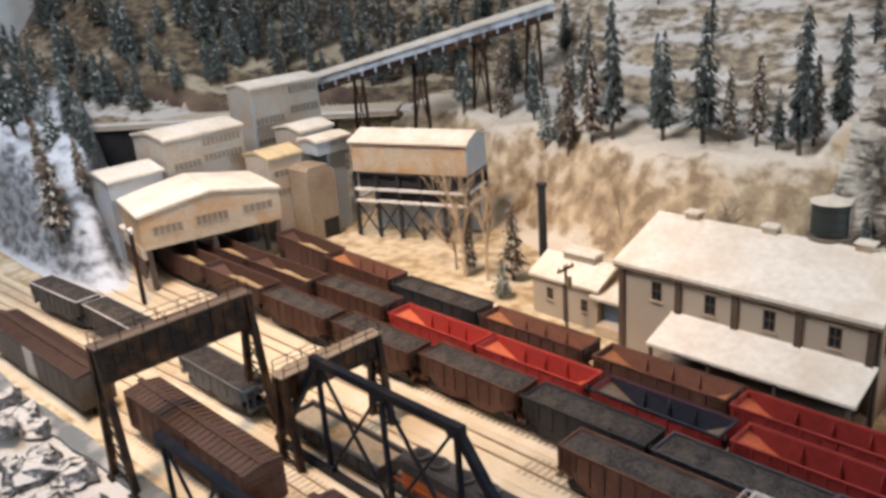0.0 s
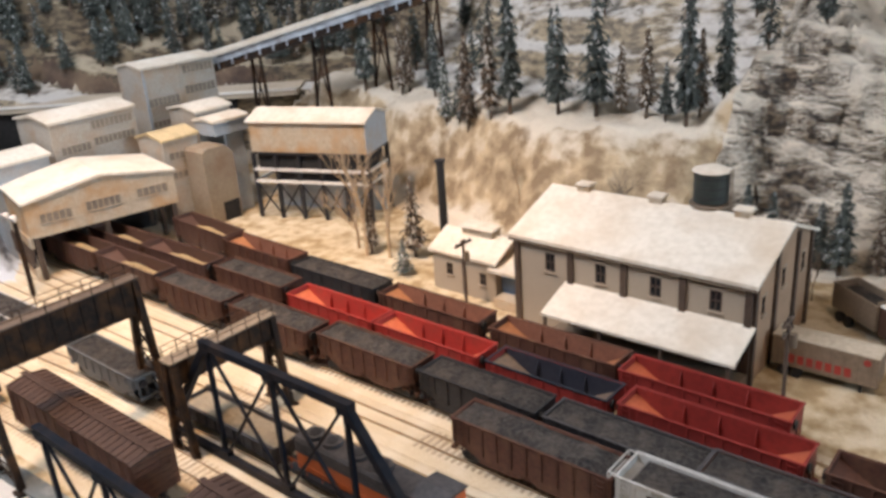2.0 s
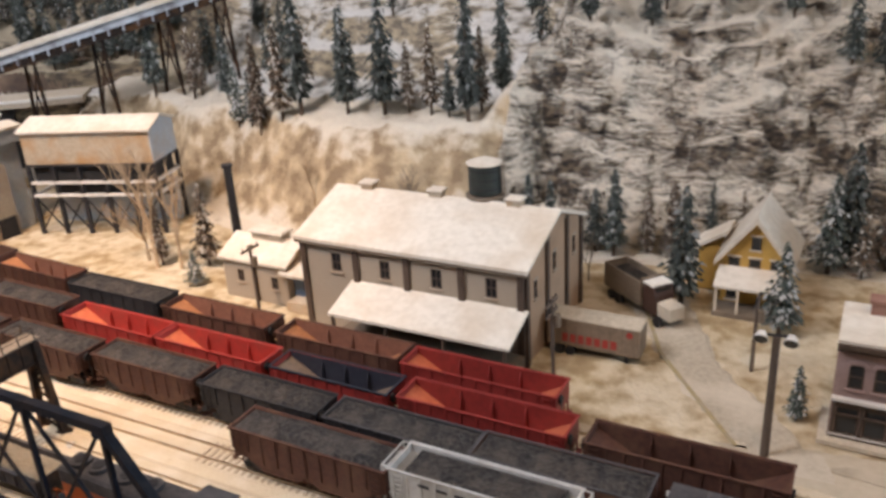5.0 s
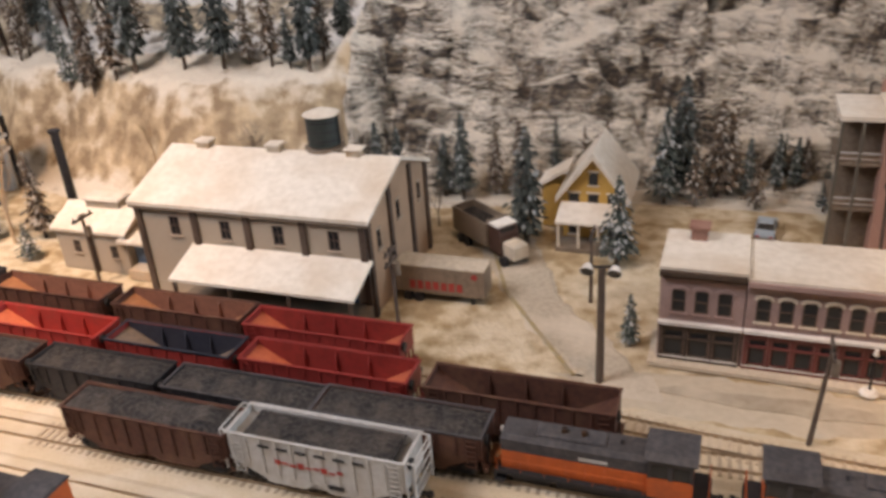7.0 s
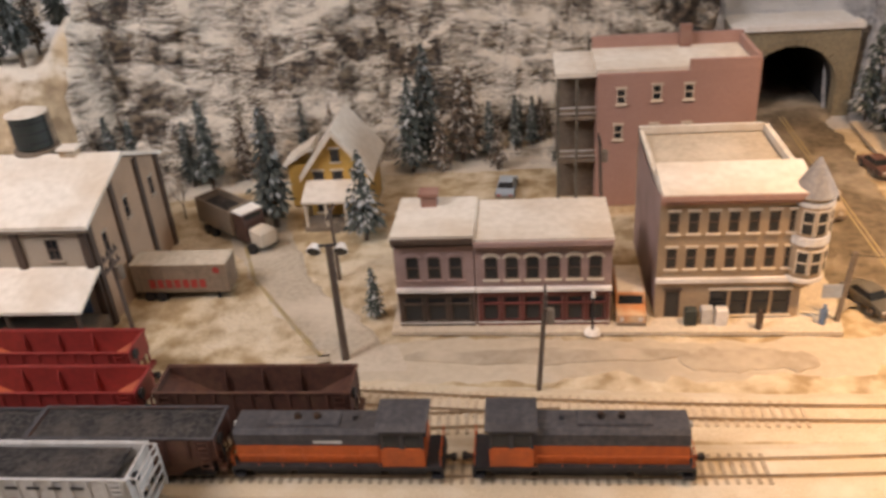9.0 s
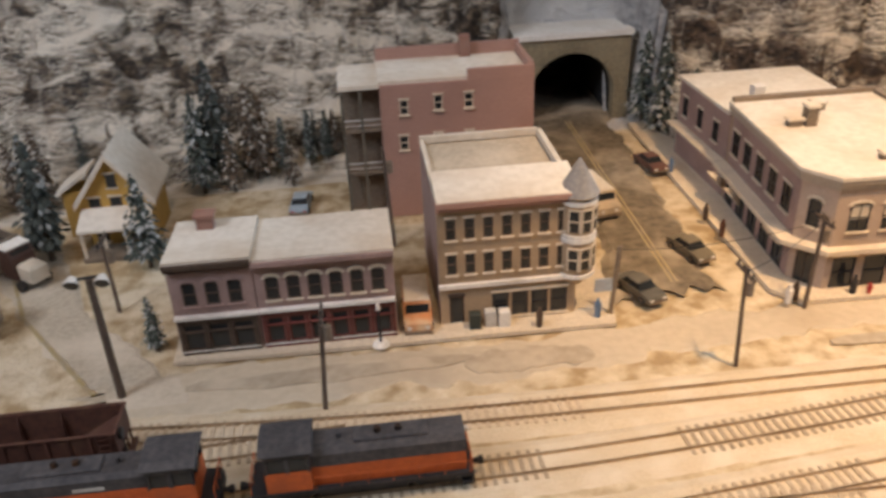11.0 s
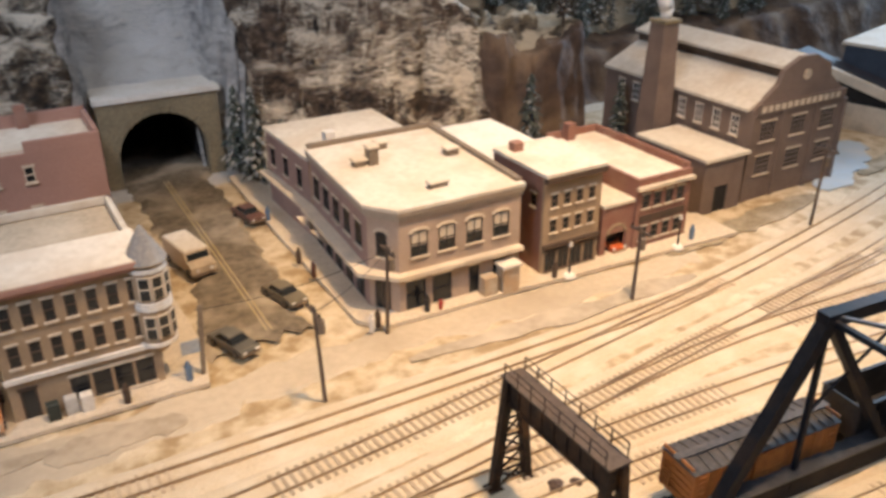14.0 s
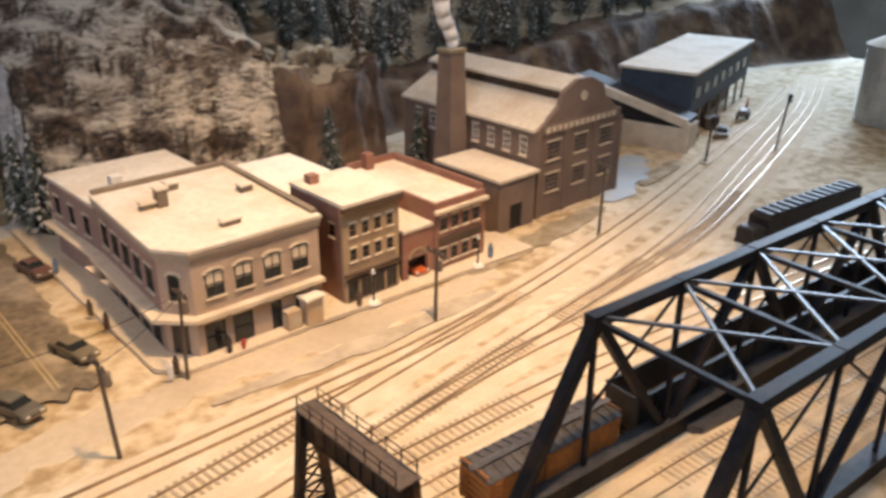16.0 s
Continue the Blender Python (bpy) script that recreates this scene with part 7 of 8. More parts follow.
def factory():
    x0, x1, y0, y1, ze, zr = 118.3, 136.4, 78.4, 106.5, 12.4, 17.6
    xm = (x0 + x1) / 2
    th = thing("factory", (0, 0, 0), "grey-brown brick factory with a raised snowy roof monitor", "factory")
    kit = window_meshes(2.8, 2.6, GREYBRICK, bars=(3, 3), sill=CREAM)
    facade(th, (x0, y0), (x1, y0), 0, ze, GREYBRICK, kit, 2.8, 2.6, row(3, 18.1, 2.8, 8.0, 1.8) + row(3, 18.1, 2.8, 3.4, 1.8))
    k2 = window_meshes(1.3, 2.6, WHITE, bars=(1, 2), sill=CREAM)
    facade(th, (x0, y1), (x0, y0), 0, ze, GREYBRICK, k2, 1.3, 2.6, [(3.0 + i * 3.1, 8.6) for i in range(8)])
    wall(th, (x1, y0), (x1, y1), 0, ze, GREYBRICK)
    wall(th, (x1, y1), (x0, y1), 0, ze, GREYBRICK)
    part("front_gable", Shape().profile([(x0, ze), (x0 + 4.0, ze + 2.9), (x0 + 4.6, ze + 4.6), (xm - 1.4, ze + 6.0), (xm + 1.4, ze + 6.0), (x1 - 4.6, ze + 4.6), (x1 - 4.0, ze + 2.9), (x1, ze)], y0, y0 + 0.7, "y"), GREYBRICK, th, "stepped brick gable")
    part("round_light", Shape().tube((xm, y0 - 0.15, ze + 3.6), (xm, y0 + 0.1, ze + 3.6), 0.7, n=14), CREAM, th)
    part("sign_band", Shape().box(x0 + 0.4, y0 - 0.25, ze - 0.7, x1 - 0.4, y0, ze + 0.7), GREYBRICK, th)
    for i in range(13):
        part("lettering_bar", Shape().box(x0 + 1.2 + i * 1.2, y0 - 0.32, ze - 0.4, x0 + 2.0 + i * 1.2, y0 - 0.25, ze + 0.4), CREAM, th, "cream lettering bar")
    for s in (-1, 1):
        a, b = (x0 - 0.5, xm - 3.0) if s < 0 else (xm + 3.0, x1 + 0.5)
        za, zb = (ze - 0.2, ze + 2.9) if s < 0 else (ze + 2.9, ze - 0.2)
        part("roof", Shape().profile([(a, za), (b, zb), (b, zb + 0.4), (a, za + 0.4)], y0 + 0.5, y1, "y"), ROOF_SNOW, th, "snow-covered roof slope")
    part("monitor", Shape().box(xm - 3.2, y0 + 0.7, ze + 2.2, xm + 3.2, y1, ze + 4.6), DARKBROWN, th, "dark glazed roof monitor")
    part("monitor_roof", Shape().profile([(xm - 3.9, ze + 4.5), (xm, ze + 5.7), (xm + 3.9, ze + 4.5), (xm + 3.9, ze + 4.9), (xm, ze + 6.1), (xm - 3.9, ze + 4.9)], y0 + 0.7, y1, "y"), ROOF_SNOW, th, "snow-covered monitor roof")
    inside_dark(th, x0 + 0.8, y0 + 0.9, x1 - 0.8, y1 - 0.8, ze - 0.6)
    for x in (x0 - 0.2, x0 + 5.4, x0 + 11.9, x1 - 0.5):
        part("pilaster", Shape().box(x, y0 - 0.3, 0, x + 0.7, y0, ze - 0.7), GREYBRICK, th)
    t2 = thing("factory_annex", (0, 0, 0), "low brick factory annex with a snowy roof", "factory annex")
    ob, P, rz = wall(t2, (110.2, 77.7), (117.2, 77.7), 0, 7.2, GREYBRICK, [(2.2, 0, 2.4, 3.6)])
    wall(t2, (110.2, 90), (110.2, 77.7), 0, 7.2, GREYBRICK)
    wall(t2, (117.2, 90), (110.2, 90), 0, 7.2, GREYBRICK)
    # Near-black panel fills the doorway hole as its painted shade.
    part("door", Shape().box(112.4, 77.9, 0, 114.8, 78.1, 3.6), PAINTED_SHADE, t2)
    part("roof", Shape().box(110.0, 77.4, 7.2, 117.8, 90.2, 7.6), ROOF_SNOW, t2, "flat snow-covered roof")
    inside_dark(t2, 111, 78.5, 116.8, 89.4, 6.6)
    ch = thing("chimney_stack", (115.8, 93.0, 0), "tall square brick factory chimney", "chimney")
    part("shaft", Shape().add([(-1.9, -1.9, 0), (1.9, -1.9, 0), (1.9, 1.9, 0), (-1.9, 1.9, 0), (-1.3, -1.3, 21.5), (1.3, -1.3, 21.5), (1.3, 1.3, 21.5), (-1.3, 1.3, 21.5)], [(0, 3, 2, 1), (4, 5, 6, 7), (0, 1, 5, 4), (1, 2, 6, 5), (2, 3, 7, 6), (3, 0, 4, 7)]), GREYBRICK, ch)
    part("cap", Shape().box(-1.5, -1.5, 21.3, 1.5, 1.5, 21.8), STONE, ch)
    sm = Shape()
    pts = [(0, 0, 21.6), (0.1, 0, 23.0), (-0.5, 0.2, 24.6), (-1.3, 0.4, 26.2), (-1.6, 0.5, 28.2), (-2.0, 0.6, 30.6), (-2.8, 0.6, 33)]
    rr = [0.7, 0.95, 1.0, 1.05, 1.15, 1.3, 1.4]
    for i in range(6):
        sm.tube(pts[i], pts[i + 1], rr[i], rr[i + 1], 10)
    part("cotton_smoke", sm, SMOKE, ch, "white cotton smoke plume", smooth=True)


factory()


def blue_works():
    """A dark blue-walled works with a pale roof, an enclosed ramp and a loading porch."""
    th = thing("coal_works", (167.2, 85.2, 0), "dark blue works with a pale snowy roof and a covered ramp", "works building", rz=15)
    L, D, z0, z1 = 40.0, 13.5, 5.0, 12.0
    part("upper_wall", Shape().box(0, 0, z0, L, D, z1), paint("navy_siding", (0.035, 0.05, 0.08), (0.05, 0.065, 0.09), 220, 30, 0.6, 0.2), th)
    part("roof", Shape().box(-0.5, -0.5, z1, L + 0.5, D + 0.5, z1 + 0.5), ROOF_SNOW, th, "pale snow-covered roof")
    part("lower_wall", Shape().box(0.5, 3.0, 0, L - 0.5, D - 0.5, z0), WOOD, th)
    for i in range(7):
        part("post", Shape().beam((i * (L - 1) / 6 + 0.5, 0.3, 0), (i * (L - 1) / 6 + 0.5, 0.3, z0), 0.45), WOOD, th)
        part("window", Shape().box(2 + i * 5.4, -0.12, z0 + 2.4, 4.6 + i * 5.4, 0, z0 + 4.4), GLASS, th)
    # Solid near-black wedge paints in the shade under the ramp roof.
    part("ramp", Shape().profile([(D + 6, 0.2), (D + 6, 10.2), (-1.2, 4.8), (-1.2, 0.2)], -7.0, -0.6), PAINTED_SHADE, th, "solid near-black wedge as shade inside the covered ramp")
    part("ramp_wall", Shape().box(-7.5, -1.5, 0, -7.0, D + 6, 4.3).box(-7.0, -1.9, 0, -0.6, -1.2, 4.3), CREAM, th, "cream low ramp wall")
    part("ramp_beam", Shape().beam((-7.3, D + 6, 10.6), (-7.3, -1.7, 5.2), 0.9, 1.5), CREAM, th, "cream sloping ramp beam")
    part("ramp_beam", Shape().beam((-7.3, -1.8, 5.4), (-7.3, -1.8, 0), 0.8, 1.2), CREAM, th, "cream upright at the ramp's foot")
    part("ramp_roof", Shape().profile([(D + 6, 10.4), (D + 6, 10.9), (-1.6, 5.4), (-1.6, 4.9)], -6.8, -0.5), NAVY, th, "dark sloping ramp roof")
    return th


blue_works()
si = thing("silo", (208.6, 66.4, 0), "grey corrugated grain silo", "silo")
part("drum", Shape().tube((0, 0, 0), (0, 0, 15), 6.0, n=28), ALUMINIUM, si)
for i in range(14):
    part("ring", Shape().tube((0, 0, i * 1.05 + 0.4), (0, 0, i * 1.05 + 0.7), 6.1, n=28), ALUMINIUM, si)
part("cone_roof", Shape().tube((0, 0, 15), (0, 0, 18), 6.3, 0.5, 28), ROOF_SNOW, si)


def house():
    th = thing("yellow_house", (0, 0, 0), "yellow clapboard house with a steep snowy roof and porch", "house")
    x0, x1, y0, y1, ze, zr = -4.8, 2.0, 97.2, 105.0, 6.2, 10.6
    xm = (x0 + x1) / 2
    kit = window_meshes(1.25, 2.1, DARKBROWN, bars=(0, 1), sill=CREAM)
    facade(th, (x0, y0), (x1, y0), 0, ze, HOUSEYELLOW, kit, 1.25, 2.1, [(0.6, 3.9), (2.8, 3.9), (5.0, 3.9), (0.6, 0.9), (5.0, 0.9)])
    wall(th, (x1, y0), (x1, y1), 0, ze, HOUSEYELLOW)
    wall(th, (x1, y1), (x0, y1), 0, ze, HOUSEYELLOW)
    wall(th, (x0, y1), (x0, y0), 0, ze, HOUSEYELLOW)
    part("gable", Shape().profile([(x0, ze), (xm, zr - 0.3), (x1, ze)], y0, y0 + 0.45, "y"), HOUSEYELLOW, th)
    part("attic_window", Shape().box(xm - 0.5, y0 - 0.1, ze + 0.9, xm + 0.5, y0, ze + 2.4), GLASS, th)
    part("attic_frame", Shape().box(xm - 0.65, y0 - 0.15, ze + 0.7, xm + 0.65, y0 - 0.02, ze + 0.9).box(xm - 0.65, y0 - 0.15, ze + 2.4, xm + 0.65, y0 - 0.02, ze + 2.6), CREAM, th)
    o = 0.8
    k = (zr - ze) / (xm - x0)
    part("roof", Shape().profile([(x0 - o, ze - k * o), (xm, zr), (x1 + o, ze - k * o), (x1 + o, ze - k * o + 0.5), (xm, zr + 0.5), (x0 - o, ze - k * o + 0.5)], y0 - 0.7, y1 + 0.5, "y"), ROOF_SNOW, th, "steep snow-covered roof")
    part("fascia", Shape().profile([(x0 - o, ze - k * o - 0.3), (xm, zr - 0.3), (x1 + o, ze - k * o - 0.3), (x1 + o, ze - k * o), (xm, zr), (x0 - o, ze - k * o)], y0 - 0.75, y0 - 0.65, "y"), CREAM, th)
    part("porch_roof", Shape().profile([(y0 - 3.2, 3.4), (y0, 4.6), (y0, 4.9), (y0 - 3.2, 3.7)], x0 - 0.3, x1 + 0.3), ROOF_SNOW, th, "snowy porch roof")
    for x in (x0, x0 + 2.3, x1 - 2.3, x1):
        part("porch_post", Shape().beam((x, y0 - 2.9, 0.5), (x, y0 - 2.9, 3.4), 0.28), CREAM, th)
    part("porch_floor", Shape().box(x0 - 0.3, y0 - 3.2, 0, x1 + 0.3, y0, 0.5), WOOD, th)
    part("side_wing", Shape().box(x0 - 3.2, y0 + 3.4, 0, x0, y1 - 1, 5.4), HOUSEYELLOW, th)
    part("wing_roof", Shape().profile([(x0 - 3.8, 5.0), (x0, 7.4), (x0, 7.8), (x0 - 3.8, 5.4)], y0 + 3.0, y1 - 0.6, "y"), ROOF_SNOW, th)
    inside_dark(th, x0 + 0.7, y0 + 0.7, x1 - 0.7, y1 - 0.7, ze)
    return th


house()


def portal():
    th = thing("tunnel_portal", (0, 0, 0), "weathered stone road tunnel portal with a dark arch", "tunnel portal", kind="structure")
    x0, x1, y, z1, cx, r, sp = 47.2, 63.4, 124.8, 12.0, 55.2, 6.1, 3.8
    n = 16
    s = Shape()
    arc = [(cx + r * math.cos(math.pi * i / n), sp + r * math.sin(math.pi * i / n)) for i in range(n + 1)]
    s.box(x0, y, -0.2, cx - r, y + 2, z1).box(cx + r, y, -0.2, x1, y + 2, z1)
    for i in range(n):
        (xa, za), (xb, zb) = arc[i], arc[i + 1]
        s.profile([(xa, za), (xb, zb), (xb, z1), (xa, z1)], y, y + 2, "y")
    part("face_wall", s, STONE, th)
    for i in range(n):
        a0, a1 = math.pi * i / n, math.pi * (i + 1) / n - 0.03
        v = Shape().profile([(cx + q * math.cos(a), sp + q * math.sin(a)) for q, a in ((r, a0), (r, a1), (r + 0.9, a1), (r + 0.9, a0))], y - 0.2, y, "y")
        part("arch_stone", v, STONE, th)
    part("coping", Shape().box(x0 - 0.3, y - 0.4, z1, x1 + 0.3, y + 2.2, z1 + 0.7), SNOW, th, "snow-topped coping")
    part("backfill", Shape().box(x0, y + 2.2, 11.2, x1, y + 8, 12.5), SNOW, th, "snowy fill behind the coping")
    # Bore sides and end are near-black, so tunnel shade is in the colour.
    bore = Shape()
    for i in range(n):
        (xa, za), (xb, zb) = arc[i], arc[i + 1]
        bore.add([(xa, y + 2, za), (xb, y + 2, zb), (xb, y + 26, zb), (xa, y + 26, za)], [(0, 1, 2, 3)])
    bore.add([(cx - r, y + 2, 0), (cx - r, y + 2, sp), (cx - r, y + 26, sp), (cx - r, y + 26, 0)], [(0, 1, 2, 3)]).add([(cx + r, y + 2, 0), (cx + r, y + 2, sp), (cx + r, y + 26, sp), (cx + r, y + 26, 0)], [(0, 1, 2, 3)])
    part("bore", bore, PAINTED_SHADE, th, "tunnel lining with its shade painted in near-black")
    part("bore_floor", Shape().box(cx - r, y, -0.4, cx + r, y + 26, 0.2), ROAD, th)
    part("bore_end", Shape().box(cx - r, y + 26, 0, cx + r, y + 26.3, 9), PAINTED_SHADE, th)


portal()


# ---- trees ----
def foliage(name, dark, light, white, share):
    """Needles that differ from clump to clump; a share of the clumps carries snow."""
    m, n, l, bsdf = nodes_of(name)
    geo, info = n.new("ShaderNodeNewGeometry"), n.new("ShaderNodeObjectInfo")
    ramp = n.new("ShaderNodeValToRGB")
    e = ramp.color_ramp.elements
    e[0].position, e[0].color = 0.0, (*dark, 1)
    e[1].position, e[1].color = 1 - share - 0.06, (*light, 1)
    k = e.new(1 - share)
    k.color = (*white, 1)
    l.new(geo.outputs["Random Per Island"], ramp.inputs[0])
    hsv, rng = n.new("ShaderNodeHueSaturation"), n.new("ShaderNodeMapRange")
    rng.inputs["To Min"].default_value, rng.inputs["To Max"].default_value = 0.75, 1.25
    l.new(info.outputs["Random"], rng.inputs["Value"])
    l.new(rng.outputs[0], hsv.inputs["Value"])
    l.new(ramp.outputs[0], hsv.inputs["Color"])
    l.new(hsv.outputs[0], bsdf.inputs["Base Color"])
    bsdf.inputs["Roughness"].default_value = 0.85
    return m


GREEN = foliage("fir_green", (0.030, 0.038, 0.034), (0.072, 0.082, 0.068), (0.30, 0.31, 0.30), 0.08)
FROST = foliage("fir_frosted", (0.028, 0.04, 0.034), (0.09, 0.105, 0.085), (0.46, 0.46, 0.44), 0.2)
RUSTY_LEAF = foliage("brown_needles", (0.05, 0.038, 0.028), (0.15, 0.10, 0.06), (0.5, 0.46, 0.4), 0.18)


def crown(seed, r=2.6, h=10.0, n=620, low=0.14, power=0.8, ragged=0.45):
    """A conifer's crown of height h: drooping clumps round the trunk in uneven whorls."""
    rnd, s = random.Random(seed), Shape()
    for i in range(n):
        u = low + (1 - low) * (1 - math.sqrt(rnd.random()) * 0.999) if rnd.random() < 0.75 else low + (1 - low) * rnd.random()
        a = rnd.uniform(0, 2 * math.pi)
        edge = r * ((1 - u) / (1 - low)) ** power * (0.72 + 0.28 * math.sin(u * 46 + seed) + ragged * rnd.uniform(-0.6, 0.6)) + 0.12
        d = edge * (0.25 + 0.75 * math.sqrt(rnd.random()))
        c, q = math.cos(a), math.sin(a)
        L, w = (0.32 + 0.55 * (1 - u)) * rnd.uniform(0.7, 1.3), rnd.uniform(0.14, 0.3)
        z = u * h + rnd.uniform(-0.1, 0.1)
        p0 = Vector((c * (d - L * 0.5), q * (d - L * 0.5), z + 0.18))
        p1 = Vector((c * (d + L * 0.5), q * (d + L * 0.5), z - L * rnd.uniform(0.1, 0.5)))
        side = Vector((-q, c, 0)) * w
        top = Vector((0, 0, w * rnd.uniform(0.6, 1.1)))
        m = p0.lerp(p1, 0.45)
        s.add([p0, m + side, p1, m - side, m + top], [(0, 1, 4), (1, 2, 4), (2, 3, 4), (3, 0, 4), (0, 3, 2, 1)])
    return s


def trunk_mesh(h=10.0):
    return Shape().tube((0, 0, -0.4), (0, 0, h * 0.55), 0.26, 0.14, 6).tube((0, 0, h * 0.55), (0, 0, h * 0.97), 0.14, 0.03, 6).mesh("trunk", BARK)


TRUNK = trunk_mesh()
CROWNS = {}
for kind, mat, r, power in (("g", GREEN, 1.65, 0.6), ("f", FROST, 1.9, 0.65), ("r", RUSTY_LEAF, 1.5, 0.55), ("t", GREEN, 1.15, 0.45)):
    CROWNS[kind] = [crown(7 * k + len(kind) + ord(kind), r * q, power=power, ragged=0.7 if kind in "rt" else 0.65).mesh("crown", mat) for k, q in enumerate((1.0, 0.85, 1.15))]
LABEL = {"g": "dark green model fir with a dusting of snow", "f": "frosted model fir with much snow on it", "r": "thin brown and green model conifer", "t": "slim dark model conifer"}


def fir(x, y, h, kind, z=None, wide=1.0, group="model trees"):
    z = height(x, y) if z is None else z
    th = thing("fir_tree", (x, y, z - 0.1), LABEL[kind], "tree", group, rz=(x * 37 + y * 17) % 360)
    part("trunk", TRUNK, None, th)
    part("crown", CROWNS[kind][int(abs(x * 3 + y)) % 3], None, th)
    k = h / 10
    th.scale = (k * wide * 0.95, k * wide * 0.95, k)
    return th


PALETWIG = paint("pale_twig", (0.50, 0.38, 0.25), (0.38, 0.27, 0.17), 400, 40, 0.85, 0.2)


def bare(x, y, h, seed, label, z=None, material=TWIG, lean=0.0, spread=0.55):
    """A leafless tree: limbs that fork again and again."""
    z = height(x, y) if z is None else z
    rnd = random.Random(seed)
    th = thing("bare_tree", (x, y, z - 0.2), label, "tree", "bare trees")
    stem, twigs = Shape(), Shape()

    def grow(p, d, L, r, n):
        q = p + d * L
        (stem if n > 2 else twigs).tube(p, q, r, r * 0.65, 5)
        if n:
            for _ in range(3 if n > 2 else 2):
                e = (d + Vector((rnd.uniform(-1, 1), rnd.uniform(-1, 1), rnd.uniform(-0.25, 0.7))) * spread).normalized()
                grow(q if rnd.random() < 0.6 else p.lerp(q, 0.65), e, L * rnd.uniform(0.6, 0.85), r * 0.6, n - 1)

    grow(Vector((0, 0, 0)), Vector((lean, 0, 1)).normalized(), h * 0.33, h * 0.018, 5)
    part("trunk", stem, material, th)
    part("twig_crown", twigs, material, th)
    return th


for kind, mat, r in (("d", GREEN, 1.45), ("b", RUSTY_LEAF, 1.7)):
    CROWNS[kind] = [crown(11 * k + ord(kind), r * q, n=230, power=0.65, ragged=0.8).mesh("crown", mat) for k, q in enumerate((1.0, 0.85, 1.2))]
LABEL.update(d="dark model fir in the hillside forest", b="brown thin-needled tree in the hillside forest")


def forest(spots, label, category="forest"):
    """Far trees joined into one mesh, trunks left out where the crowns hide them."""
    verts, faces = [], []
    for i, (x, y, h) in enumerate(spots):
        me, k, z, a = CROWNS["d" if i % 3 else "b"][i % 3], len(verts), height(x, y), i * 1.7
        c, q = math.cos(a) * h / 10, math.sin(a) * h / 10
        for v in me.vertices:
            verts.append((x * CM + c * v.co.x - q * v.co.y, y * CM + q * v.co.x + c * v.co.y, z * CM + v.co.z * h / 10))
        faces += [tuple(n + k for n in p.vertices) for p in me.polygons]
    me = bpy.data.meshes.new("far_trees")
    me.from_pydata(verts, [], faces)
    me.materials.append(FORESTGREEN)
    return tagged(new("far_trees", me), label, category, kind="stuff")


FORESTGREEN = foliage("forest_mix", (0.026, 0.034, 0.03), (0.105, 0.085, 0.06), (0.45, 0.44, 0.42), 0.14)
LEDGE = [(-84, 110, 11, "f"), (-77.4, 107.5, 15.3, "r"), (-72.8, 107.5, 14.3, "r"), (-69.8, 108.4, 20, "t"), (-60.5, 107.5, 15.1, "g"), (-55.1, 109, 17.5, "g"), (-52.2, 111, 10.2, "r"), (-47, 108.4, 12.1, "r"),
         (-43.9, 107.8, 7.9, "g"), (-41, 107.8, 18.2, "t"), (-40.7, 111.5, 11.7, "r"), (-38.5, 114, 15, "g"), (-102.5, 119.6, 13.3, "r"), (-111, 118.5, 18, "g"), (-80, 108.5, 9, "f"), (-101.9, 121, 11.7, "r"), (-93, 118, 13, "t"), (-65, 113, 14, "t")]
for q in LEDGE:
    fir(*q, wide=0.82, group="trees on the ledge")
TOWN = [(-8.7, 95.3, 14.2, "g"), (-20, 106.6, 11.8, "g"), (-22.9, 107.7, 9, "g"), (5.6, 76.6, 5.5, "f"), (2.2, 92.0, 10.5, "f"), (5.4, 110, 12.4, "f"), (7.2, 112.5, 15.5, "g"), (11.5, 113, 12.4, "r"), (15.1, 113.5, 7.8, "t"),
        (18.4, 114, 7.5, "t"), (-30.6, 103.5, 11, "t"), (-27.0, 102, 11, "t"), (12.8, 114, 11, "r"), (20.6, 114.5, 6.6, "t"), (65.6, 117, 14.5, "f"), (64.6, 121.5, 13, "f"), (67.8, 112, 11.5, "f"), (100.5, 101.5, 14.5, "g"), (116, 100.5, 12, "g")]
for q in TOWN:
    fir(*q, group="trees in the town")
HIGH = [(4.6, 124, 10, "g"), (8.3, 124.5, 9, "g"), (-20, 122, 9, "g"), (-28, 120, 11, "t"), (-12, 126, 9, "g"), (-3, 128, 10, "t"), (22, 128, 9, "g"), (30, 130, 10, "t"), (-133, 140, 12, "g"), (-111, 142, 9, "g"), (-101, 138, 10.4, "g"), (84, 122, 11, "t"), (90, 120, 12, "t"), (77, 124, 12, "g")]
for q in HIGH:
    fir(*q, group="trees above the cliff")
WEST = [(-151.9, 58.8, 13, "g"), (-141.7, 56.8, 11, "g"), (-135, 46.9, 11.6, "r"), (-129, 45.4, 14.5, "r"), (-151.6, 49, 15.8, "g"), (-146, 53, 12, "f"), (-160, 62, 14, "g"), (-128, 50, 9, "r"), (-166, 56, 15, "g")]
for q in WEST:
    fir(*q, group="trees on the west slope")
rnd = random.Random(5)
far = []
for i in range(360):
    x = rnd.uniform(-226, -118)
    y = rnd.uniform(96, 168) - 0.3 * (x + 170)
    if 14 < behind_road(x, y) < 27:
        fir(x, y, rnd.uniform(9, 16), rnd.choice("gtdgtb"), group="forest on the hill")
    elif behind_road(x, y) > 26:
        far.append((x, y, rnd.uniform(10, 16)))
